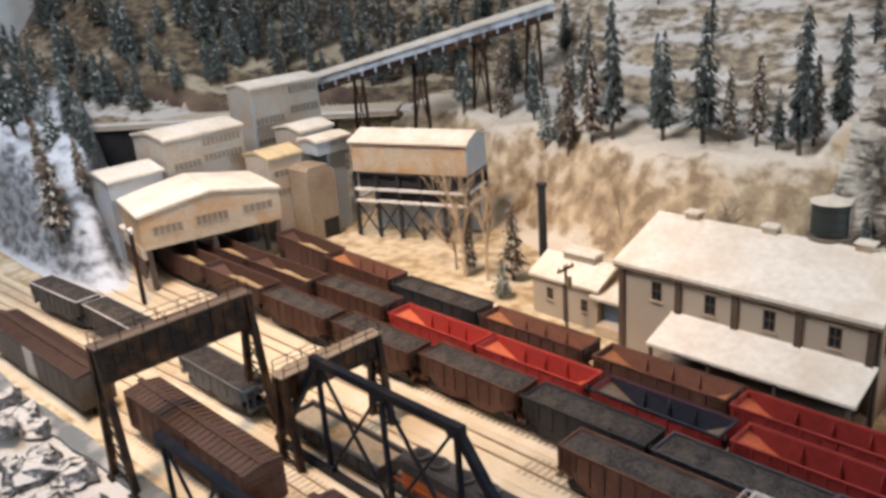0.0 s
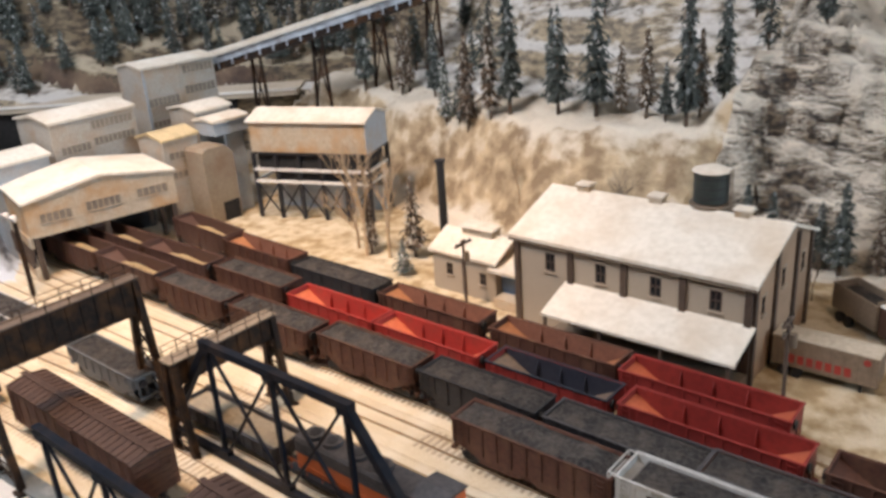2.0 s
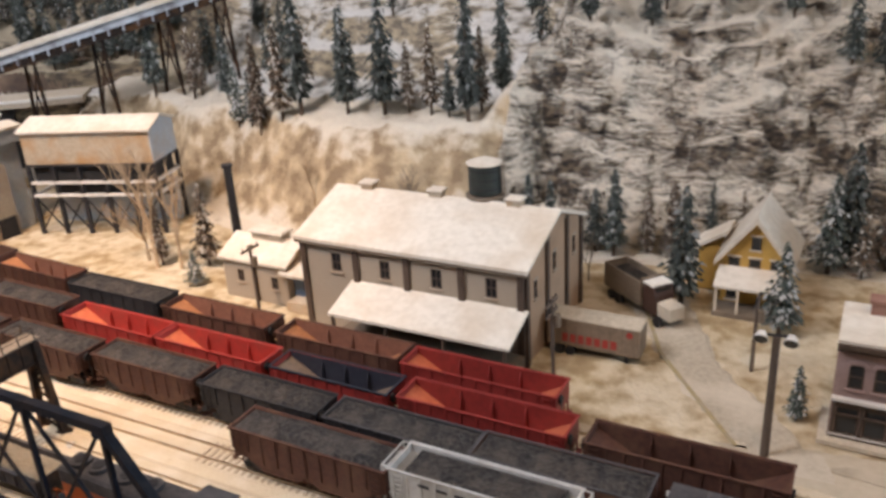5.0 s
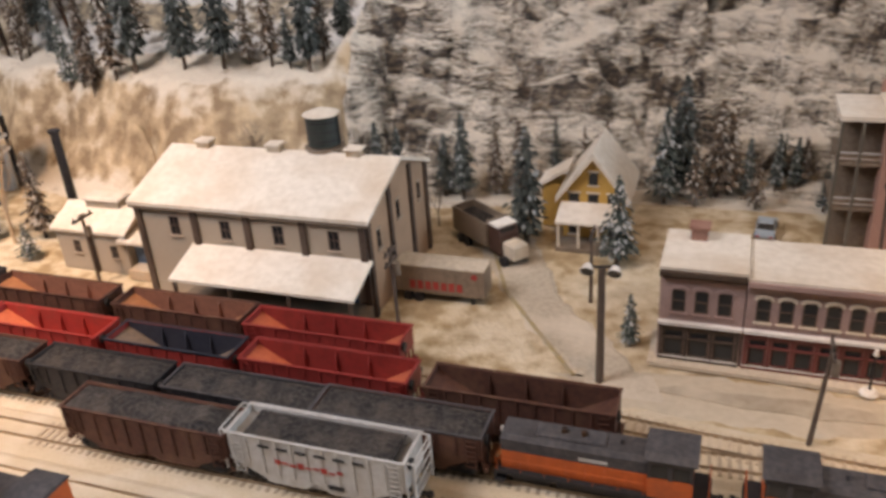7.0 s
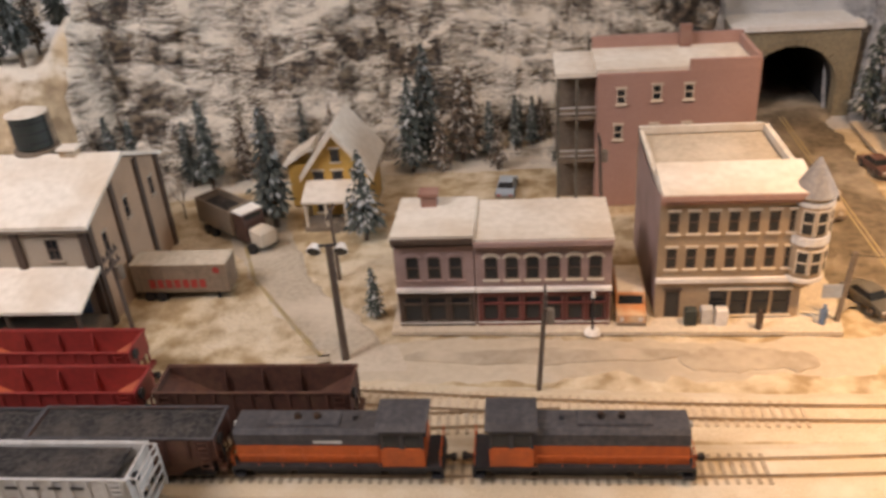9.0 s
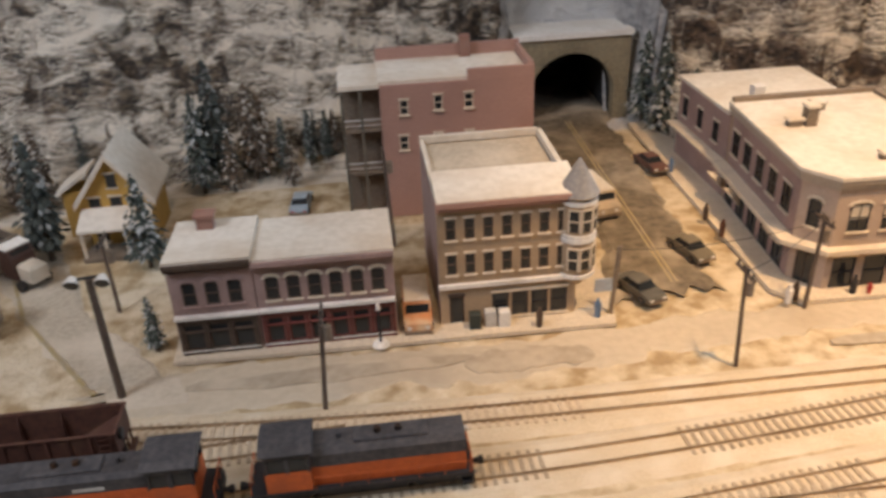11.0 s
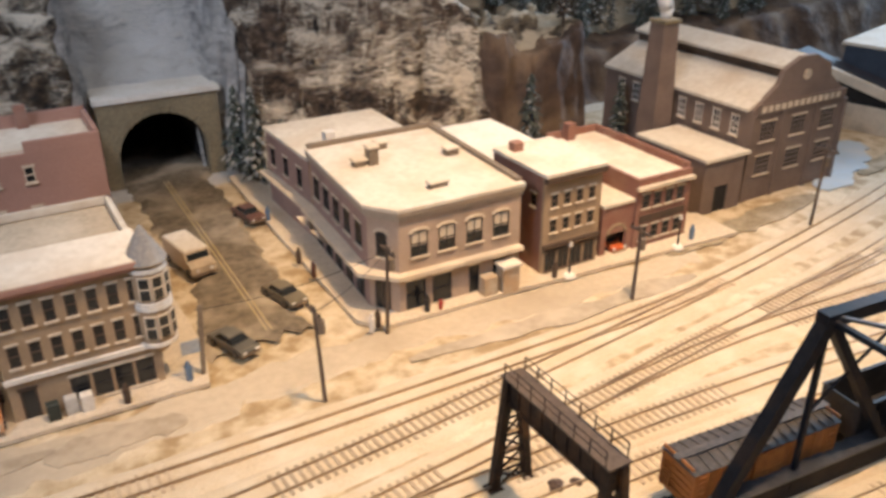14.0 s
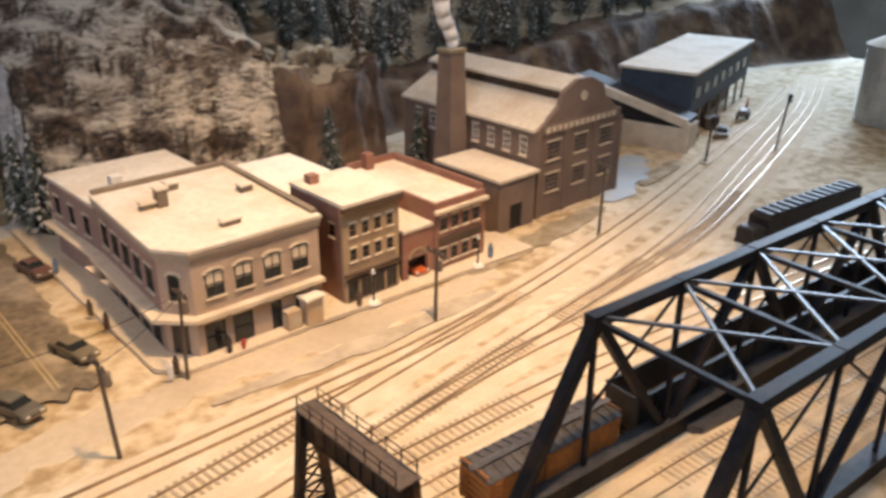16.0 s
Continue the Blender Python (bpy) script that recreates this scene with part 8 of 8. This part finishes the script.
for i in range(90):
    x, y = rnd.uniform(-226, -172), rnd.uniform(70, 114)
    if behind_road(x, y) > 6:
        fir(x, y, rnd.uniform(9, 15), rnd.choice("gtdgb"), group="forest on the hill")
forest(far, "dense dark and brown forest on the west hill")
for i in range(30):
    x, y = rnd.uniform(-116, -36), rnd.uniform(119, 152)
    fir(x, y, rnd.uniform(8, 13), rnd.choice("ddbd"), group="forest on the hill")
for i in range(16):
    x, y = rnd.uniform(-205, -140), rnd.uniform(54, 80)
    if y < -0.40 * x - 2:
        fir(x, y, rnd.uniform(9, 14), rnd.choice("dgb"), group="trees on the west slope")
far = []
for i in range(270):
    x, d = rnd.uniform(96, 268), rnd.uniform(6, 36)
    y = (124 if x > 121 else 118) + d
    if d < 11:
        fir(x, y, rnd.uniform(9, 14), rnd.choice("dddt"), group="forest behind the factory")
    else:
        far.append((x, y, rnd.uniform(9, 14)))
forest(far, "dense dark forest behind the factory")
for i in range(15):
    x = rnd.uniform(-29, 24)
    y = slope_at(x)[0] + rnd.uniform(-5, 3)
    fir(x, y, rnd.uniform(5, 11), rnd.choice("dbbdr"), wide=rnd.uniform(0.8, 1.2), group="brush at the cliff's foot")
for i in range(30):
    x = rnd.uniform(-30, 118)
    if not 44 < x < 70:
        y = slope_at(x)[0] + slope_at(x)[1] + rnd.uniform(2, 24)
        fir(x, y, rnd.uniform(7, 11), rnd.choice("dbd"), group="trees above the cliff")
bare(-76.5, 81.5, 19, 3, "tall bare tree with pale spreading twigs", material=PALETWIG)
bare(-79.5, 82.8, 14, 31, "bare tree with pale twigs before the coal bin", material=PALETWIG, spread=0.75)
bare(-73.0, 82.5, 16, 8, "bare brush tree with pale twigs", material=PALETWIG)
bare(-45.0, 97.0, 13.5, 12, "grey bare tree on the snowy bank", material=WOOD)
bare(-62.0, 99.0, 7.0, 21, "small bare shrub on the bank", material=TWIG, spread=0.35)
bare(-42.0, 97.5, 8.0, 17, "grey bare tree behind the warehouse", material=WOOD, lean=0.2)
bare(-20.5, 98.0, 6.0, 19, "small grey bare tree by the rock", material=WOOD)
fir(-70.0, 84.7, 11.5, "r", wide=0.9, group="trees in the town")
fir(-67.0, 79.0, 5.0, "f", wide=1.3, group="trees in the town")
fir(-76.5, 82.5, 9.5, "r", wide=0.8, group="trees in the town")


# ---- poles, vehicles and small things ----
def pole(x, y, h, label, lean=0.0, arms=((0.0, 3.0, 0.5),), r=0.21):
    """A telegraph pole with crossarms and insulators."""
    th = thing("utility_pole", (x, y, 0), label, "utility pole", "poles along the tracks", rz=0)
    part("shaft", Shape().tube((0, 0, -0.2), (lean, 0, h), r, r * 0.75, 8), POLEWOOD, th)
    for k, (off, w, down) in enumerate(arms):
        arm = part("crossarm", Shape().box(lean - 0.12, -w / 2, h - down - 0.12, lean + 0.12, w / 2, h - down + 0.12), POLEWOOD, th)
        for i in range(4):
            part("insulator", Shape().tube((lean, -w / 2 + 0.25 + i * (w - 0.5) / 3, h - down + 0.12), (lean, -w / 2 + 0.25 + i * (w - 0.5) / 3, h - down + 0.5), 0.09, 0.06, 6), GLASS, arm)
    part("transformer", Shape().tube((lean * 0.8 + 0.45, 0, h - 2.6), (lean * 0.8 + 0.45, 0, h - 1.4), 0.34, n=10), WOOD, th)
    return th


pole(20.4, 65.9, 9.2, "slim brown utility pole by the engine track", 0.6)
pole(53.9, 66.0, 9.4, "weathered utility pole at the crossing", -0.4)
pole(63.4, 73.0, 9.4, "utility pole at the corner block", 0.3)
pole(88.3, 65.8, 8.4, "utility pole on the street edge", 0.2)
pole(120.0, 68.6, 10.4, "utility pole before the factory", 0.2)
pole(-14.6, 70.5, 11.0, "dark utility pole beside the warehouse", -0.2, arms=((0, 2.6, 0.4), (0, 2.6, 1.4)))
pole(-53.6, 75.4, 8.8, "small utility pole before the shed", 0.0)
pole(0.8, 83.6, 8.0, "utility pole on the side street", 0.0)
pole(27.6, 92.0, 11.0, "tall utility pole behind the shops", -0.5)


def lamp_post(x, y, h, label, lean=0.0, material=CORRUGATED):
    th = thing("flood_lamp_post", (x, y, 0), label, "street lamp", "lamp posts")
    part("shaft", Shape().tube((0, 0, 0), (lean, 0, h), 0.36, 0.3, 8), material, th)
    part("crossbar", Shape().beam((lean - 1.3, 0, h), (lean + 1.3, 0, h + 0.2), 0.18), BLACK, th)
    for s in (-1.1, 1.1):
        head = part("lamp_head", Shape().tube((lean + s, -0.1, h + 0.25), (lean + s, -0.7, h - 0.1), 0.3, 0.62, 12), WHITE, th, "round white lamp head")
        part("lens", Shape().tube((lean + s, -0.7, h - 0.1), (lean + s, -0.74, h - 0.12), 0.55, 0.5, 12), GLASS, head)
    return th


lamp_post(3.9, 70.2, 11.2, "dark twin flood lamp post by the side street", 0.0, POLEWOOD)
lamp_post(-106.2, 47.0, 11.6, "thin dark flood lamp post at the breaker's corner", 0.2, RUSTY)


def wire(points, sag=0.7):
    s, P = Shape(), []
    for a, b in zip(points, points[1:]):
        a, b = Vector(a), Vector(b)
        for i in range(10):
            k = i / 10
            p = a.lerp(b, k)
            P.append(p - Vector((0, 0, sag * 4 * k * (1 - k))))
    P.append(Vector(points[-1]))
    s.pipe(P, 0.035, 5)
    whole("overhead_wire", s, BLACK, "thin black sagging overhead wire", "wire", "overhead wires")


wire([(53.5, 66.0, 8.9), (63.7, 73.0, 8.8)], 0.5)
wire([(63.7, 73.0, 8.9), (45.9, 74.6, 7.0)], 0.8)


def car(x, y, rz, body, label, L=5.3, W=2.1, kind="car", z=0.35):
    """A parked model car: body, cabin with glass, bumpers, lights and wheels."""
    th = thing("parked_car", (x, y, z), label, "car", "parked cars", rz=rz)
    h = L / 2
    part("body", Shape().profile([(-h, 0.35), (-h, 0.85), (-h + 0.35, 1.0), (-1.2, 1.05), (1.3, 1.05), (h - 0.3, 0.95), (h, 0.75), (h, 0.35)], -W / 2, W / 2, "y"), body, th)
    cab = part("cabin", Shape().add([(-1.5, -W / 2 + 0.1, 1.05), (1.2, -W / 2 + 0.1, 1.05), (1.2, W / 2 - 0.1, 1.05), (-1.5, W / 2 - 0.1, 1.05), (-0.9, -W / 2 + 0.3, 1.6), (0.6, -W / 2 + 0.3, 1.6), (0.6, W / 2 - 0.3, 1.6), (-0.9, W / 2 - 0.3, 1.6)], [(0, 3, 2, 1), (4, 5, 6, 7), (0, 1, 5, 4), (1, 2, 6, 5), (2, 3, 7, 6), (3, 0, 4, 7)]), GLASS, th, "dark car windows")
    part("roof", Shape().block(-0.95, -W / 2 + 0.26, 1.56, 0.65, W / 2 - 0.26, 1.68, 0.05), body, th)
    for s in (-1, 1):
        part("bumper", Shape().box(s * h - 0.1, -W / 2, 0.35, s * h + 0.1, W / 2, 0.55), SILVER, th)
        for y_ in (-0.7, 0.7):
            part("headlight" if s > 0 else "tail_light", Shape().box(s * h - 0.05, y_ - 0.2, 0.62, s * h + 0.06, y_ + 0.2, 0.8), WHITE if s > 0 else RED, th)
    for a in (-h + 1.0, h - 1.0):
        for y_ in (-W / 2, W / 2):
            w = part("wheel", Shape().tube((a, y_ - 0.12, 0.38), (a, y_ + 0.12, 0.38), 0.38, n=12), BLACK, th)
            part("rim", Shape().tube((a, y_ - 0.14, 0.38), (a, y_ + 0.14, 0.38), 0.2, n=8), SILVER, w)
    return th


car(49.6, 77.6, -70, DARKCAR, "dark green parked sedan near the crossing")
car(57.0, 84.0, -75, paint("olive_car", (0.2, 0.17, 0.11), (0.16, 0.13, 0.09), 200, 60, 0.35, 0.05), "olive-brown parked sedan on the main street")
car(60.4, 105.8, -80, paint("rust_red_car", (0.17, 0.085, 0.065), (0.14, 0.07, 0.055), 200, 60, 0.35, 0.05), "dull red parked sedan up the main street")
car(17.4, 103.2, 85, paint("pale_blue_car", (0.36, 0.42, 0.46), (0.3, 0.36, 0.4), 200, 60, 0.35, 0.05), "pale blue car with snow behind the shops", z=0.1)


def van(x, y, rz, body, label, L=6.6, W=2.4, H=2.7, z=0.35):
    th = thing("delivery_van", (x, y, z), label, "van", "parked cars", rz=rz)
    h = L / 2
    part("body", Shape().profile([(-h, 0.5), (-h, H - 0.1), (-h + 0.2, H), (h - 1.7, H), (h - 1.3, H - 0.9), (h - 0.1, H - 1.3), (h, 0.5)], -W / 2, W / 2, "y"), body, th)
    part("windshield", Shape().add([(h - 1.66, -W / 2 + 0.2, H - 0.1), (h - 1.28, -W / 2 + 0.2, H - 0.88), (h - 1.28, W / 2 - 0.2, H - 0.88), (h - 1.66, W / 2 - 0.2, H - 0.1), (h - 1.72, -W / 2 + 0.2, H - 0.14), (h - 1.34, -W / 2 + 0.2, H - 0.92), (h - 1.34, W / 2 - 0.2, H - 0.92), (h - 1.72, W / 2 - 0.2, H - 0.14)], [(0, 1, 2, 3), (4, 7, 6, 5), (0, 4, 5, 1), (1, 5, 6, 2), (2, 6, 7, 3), (3, 7, 4, 0)]), GLASS, th)
    part("snow_roof", Shape().block(-h + 0.1, -W / 2 + 0.1, H, h - 1.8, W / 2 - 0.1, H + 0.15, 0.06), ROOF_SNOW, th)
    part("bumper", Shape().box(h - 0.08, -W / 2, 0.45, h + 0.15, W / 2, 0.7), SILVER, th)
    for y_ in (-0.8, 0.8):
        part("headlight", Shape().tube((h, y_, 1.05), (h + 0.08, y_, 1.05), 0.2, n=10), WHITE, th)
    for a in (-h + 1.3, h - 1.1):
        for y_ in (-W / 2, W / 2):
            part("wheel", Shape().tube((a, y_ - 0.14, 0.48), (a, y_ + 0.14, 0.48), 0.48, n=12), BLACK, th)
    return th


van(50.6, 96.4, -80, TANCAR, "cream delivery van with headlights facing the yard", L=7.5, W=2.9)
van(28.7, 77.4, -92, paint("orange_white_van", (0.5, 0.2, 0.07), (0.55, 0.4, 0.25), 60, 25, 0.5, 0.05), "orange and white van parked in the alley", L=6.4, W=2.5, z=0.1)
van(94.0, 76.4, -90, ORANGE, "small orange van in the garage arch", L=4.0, W=1.9, H=2.2, z=0.0)


def trailer():
    th = thing("semi_trailer", (-18.9, 80.0, -0.2), "tan-grey box trailer with red lettering shapes beside the warehouse", "trailer", rz=0)
    part("box", Shape().box(0, 0, 1.2, 9.6, 2.7, 4.2), SILVER, th)
    part("snow_roof", Shape().block(-0.05, -0.05, 4.2, 9.65, 2.75, 4.4, 0.08), SLUSH, th, "tan dusty snow on the trailer roof")
    for i in range(7):
        part("lettering_shape", Shape().box(1.6 + i * 0.85, -0.05, 1.7, 2.2 + i * 0.85, -0.01, 2.6), RED, th, "red lettering shape")
    part("red_mark", Shape().tube((8.6, -0.05, 3.6), (8.6, -0.01, 3.6), 0.35, n=8), RED, th, "small red badge shape")
    for i in range(8):
        part("side_rib", Shape().box(0.6 + i * 1.2, -0.04, 1.25, 0.68 + i * 1.2, 0, 4.1), SILVER, th)
    for x in (1.2, 2.4):
        for y in (0.3, 2.6):
            part("wheel", Shape().tube((x, y - 0.25, 0.55), (x, y + 0.25, 0.55), 0.55, n=12), BLACK, th)
    part("landing_leg", Shape().box(8.0, 0.5, 0, 8.3, 0.8, 1.4).box(8.0, 2.1, 0, 8.3, 2.4, 1.4).box(0.4, 0.4, 0.9, 9.2, 2.3, 1.2), BLACK, th)
    return th


trailer()


def dump_truck():
    th = thing("dump_truck", (-17.6, 95.0, 0), "old dump truck with a rusty box and red cab", "truck", rz=-38)
    bed = Shape().box(0, 0, 1.5, 6.8, 0.2, 4.2).box(0, 3.0, 1.5, 6.8, 3.2, 4.2).box(0, 0.2, 1.5, 0.2, 3.0, 4.2).box(6.6, 0.2, 1.5, 6.8, 3.0, 4.6).box(0, 0, 1.3, 6.8, 3.2, 1.5)
    part("bed", bed, WOOD, th, "grey-brown open truck bed")
    part("coal_load", Shape().box(0.2, 0.2, 2.6, 6.6, 3.0, 3.4), COAL, th)
    part("cab", Shape().profile([(7.0, 1.0), (7.0, 4.2), (8.6, 4.2), (9.0, 3.2), (9.2, 1.0)], 0.3, 2.9, "y"), DARKOXIDE, th, "dull rusty red truck cab")
    part("snow_roof", Shape().block(6.9, 0.25, 4.2, 8.7, 2.95, 4.4, 0.06), SNOW, th)
    part("windshield", Shape().box(8.75, 0.6, 3.2, 8.85, 2.6, 4.0), GLASS, th)
    part("bonnet", Shape().block(9.1, 0.6, 1.0, 11.2, 2.6, 2.8, 0.3), CREAM, th, "cream truck bonnet")
    part("frame", Shape().box(0, 0.9, 0.9, 11, 2.3, 1.3), BLACK, th)
    for x in (1.4, 2.8, 9.8):
        for y in (0.2, 3.0):
            part("wheel", Shape().tube((x, y - 0.25, 0.6), (x, y + 0.25, 0.6), 0.6, n=12), BLACK, th)
    return th


dump_truck()


def figurine(x, y, material, label, z=0.5, h=1.9):
    """A tiny figure as a plain tapered peg."""
    whole("figurine", Shape().tube((0, 0, 0), (0, 0, h * 0.75), 0.28, 0.34, 8).tube((0, 0, h * 0.75), (0, 0, h), 0.2, 0.16, 8), material, label, "figurine", "figurines", at=(x, y, z))


for x, y, m in ((39.2, 73.6, DARKBROWN), (44.6, 74.2, BLUE), (62.0, 73.4, WHITE), (62.8, 73.8, DARKBROWN), (68.4, 73.9, BLACK), (83.8, 73.2, DARKBROWN), (103.6, 72.6, BLUE), (61.2, 90.5, DARKBROWN), (62.2, 103.5, BLUE), (61.4, 86.6, OXIDE)):
    figurine(x, y, m, "tiny plain painted figure on the pavement", 0.5)
for x, y, m, n_, lb in ((35.0, 74.6, LIGHTGREY, "vending_box", "pale grey box on the pavement"), (36.2, 74.4, WHITE, "vending_box", "white box on the pavement"), (33.6, 74.4, TANKGREEN, "waste_bin", "dark green bin on the pavement")):
    whole(n_, Shape().block(-0.5, -0.4, 0, 0.5, 0.4, 1.6, 0.1), m, lb, "street box", at=(x, y, 0.5))
hy = thing("fire_hydrant", (69.8, 73.6, 0.5), "small red fire hydrant on the pavement", "hydrant")
part("barrel", Shape().tube((0, 0, 0), (0, 0, 0.9), 0.2, n=10).tube((0, 0, 0.9), (0, 0, 1.15), 0.24, 0.08, 10), RED, hy)
part("outlet", Shape().tube((-0.35, 0, 0.65), (0.35, 0, 0.65), 0.09, n=8), RED, hy)
sg = thing("street_sign", (45.9, 74.6, 0.3), "leaning grey post with a pale blue street sign", "street sign")
part("post", Shape().beam((0, 0, 0), (0.5, 0, 7.0), 0.35), WOOD, sg)
part("sign_plate", Shape().box(-1.6, -0.12, 2.6, 0.0, 0.0, 3.9), BLUEGREY, sg, "pale blue sign plate")
for x, y in ((25.2, 73.4), (85.5, 72.8), (100.8, 72.0)):
    st = thing("street_lamp", (x, y, 0.4), "small dark street lamp on a round snowy base", "street lamp", "street lamps")
    part("base", Shape().tube((0, 0, 0), (0, 0, 0.35), 0.8, 0.5, 12), SNOW, st)
    part("post", Shape().tube((0, 0, 0.3), (0, 0, 3.6), 0.12, 0.09, 8), BLACK, st)
    part("globe", Shape().tube((0, 0, 3.6), (0, 0, 4.1), 0.22, 0.16, 10), WHITE, st)


def rock(x, y, s, seed, material):
    rnd, sh = random.Random(seed), Shape()
    n, m = 9, 5
    for j in range(m + 1):
        for i in range(n):
            a, b = 2 * math.pi * i / n, math.pi * j / m
            k = s * (1 + 0.45 * noise.noise(Vector((math.cos(a) * 1.4 + seed, math.sin(a) * 1.4, b))))
            sh.v.append((k * math.sin(b) * math.cos(a) * 1.2, k * math.sin(b) * math.sin(a), k * 0.75 * math.cos(b)))
    for j in range(m):
        for i in range(n):
            sh.f.append((j * n + i, j * n + (i + 1) % n, (j + 1) * n + (i + 1) % n, (j + 1) * n + i))
    whole("boulder", sh, material, "broken snow-dusted boulder by the track", "boulder", "boulders", at=(x, y, height(x, y) + s * 0.2), rz=seed * 40)


rnd = random.Random(9)
for i in range(75):
    rock(rnd.uniform(-92, -50), rnd.uniform(10, 24.0), rnd.uniform(0.9, 2.7), i, CRYSTAL)
for x, y, s in ((-52.3, 47.2, 0.7), (-51.0, 46.8, 0.5), (64.4, 47.4, 0.9), (66.0, 47.0, 0.7), (-4.0, 52.4, 0.5), (-104, 44, 1.0), (-128, 46, 1.4), (-133, 47, 1.8)):
    rock(x, y, s * 0.8, int(abs(x)), BROWNROCK if x > 0 else CRYSTAL)

def mast(x, y, h, lean, label):
    th = thing("signal_mast", (x, y, 0), label, "signal mast", "signal masts")
    part("shaft", Shape().tube((0, 0, 0), (lean, 0, h), 0.2, 0.14, 8), LOCOBLACK, th)
    part("base", Shape().block(-0.6, -0.6, 0, 0.6, 0.6, 0.5, 0.1), WALK, th)
    hd = part("signal_head", Shape().box(lean - 0.35, -0.3, h - 1.6, lean + 0.35, 0.1, h), BLACK, th)
    for z in (h - 0.4, h - 1.0):
        part("hood", Shape().tube((lean, -0.3, z), (lean, -0.6, z), 0.2, n=8), BLACK, hd)
    part("ladder_bar", Shape().tube((0.4, 0, 0.2), (lean + 0.35, 0, h - 1.5), 0.05, n=5), LOCOBLACK, th)


mast(172.3, 70.9, 10.2, 2.0, "leaning dark signal mast beside the curved tracks")
mast(157.6, 75.6, 8.2, 0.6, "thin dark mast on the brown grass")
car(175.6, 83.0, 25, DARKCAR, "black pickup parked before the works", L=6.0, W=2.3, z=0.05)
for x, y, s_, m_ in ((173.5, 88.0, 1.2, OXIDE), (171.6, 86.6, 0.9, CREAM), (178.5, 87.6, 1.4, POLEWOOD), (182.0, 88.4, 1.1, OXIDE), (169.8, 85.4, 0.8, BLACK)):
    whole("crate", Shape().block(-s_, -s_ * 0.8, 0, s_, s_ * 0.8, s_ * 1.5, 0.1), m_, "weathered crate beside the works' porch", "crate", "crates by the works", at=(x, y, 0), rz=x * 7 % 50)
for x, y, h_ in ((189.5, 86.5, 2.4),):
    th = thing("tractor", (x, y, 0), "small dark tractor with a raised arm", "tractor", rz=20)
    part("body", Shape().block(-1.6, -0.9, 0.7, 1.6, 0.9, 2.0, 0.2), DARKCAR, th)
    part("arm", Shape().beam((1.4, 0, 1.6), (3.6, 0, 3.4), 0.3).beam((3.6, 0, 3.4), (4.6, 0, 1.4), 0.25), ORANGE, th)
    for a in (-1.0, 1.0):
        for b in (-0.95, 0.95):
            part("wheel", Shape().tube((a, b - 0.2, 0.7), (a, b + 0.2, 0.7), 0.7, n=12), BLACK, th)

# a long black engine waits on the ladder track
te = thing("freight_engine", (132.0, 52.8, 0), "long black model engine with a ribbed roof", "locomotive", rz=-7)
part("body", Shape().block(0, -1.5, 1.5, 21.5, 1.5, 4.6, 0.3), BLACK, te)
part("nose", Shape().block(-2.6, -1.3, 1.4, 0, 1.3, 3.4, 0.3), BLACK, te)
for i in range(13):
    part("roof_rib", Shape().box(0.6 + i * 1.6, -1.3, 4.6, 1.3 + i * 1.6, 1.3, 4.85), LOCOBLACK, te)
part("frame", Shape().box(-2.6, -1.4, 1.1, 21.5, 1.4, 1.5), BLACK, te)
for x in (1.5, 17.5):
    t_ = part("truck", FRAME_MESH, None, te, at=(x, 0, 0))
    for a in (-1.05, 1.05):
        part("wheelset", WHEEL_MESH, None, t_, at=(a, 0, RAIL_H + 0.48))
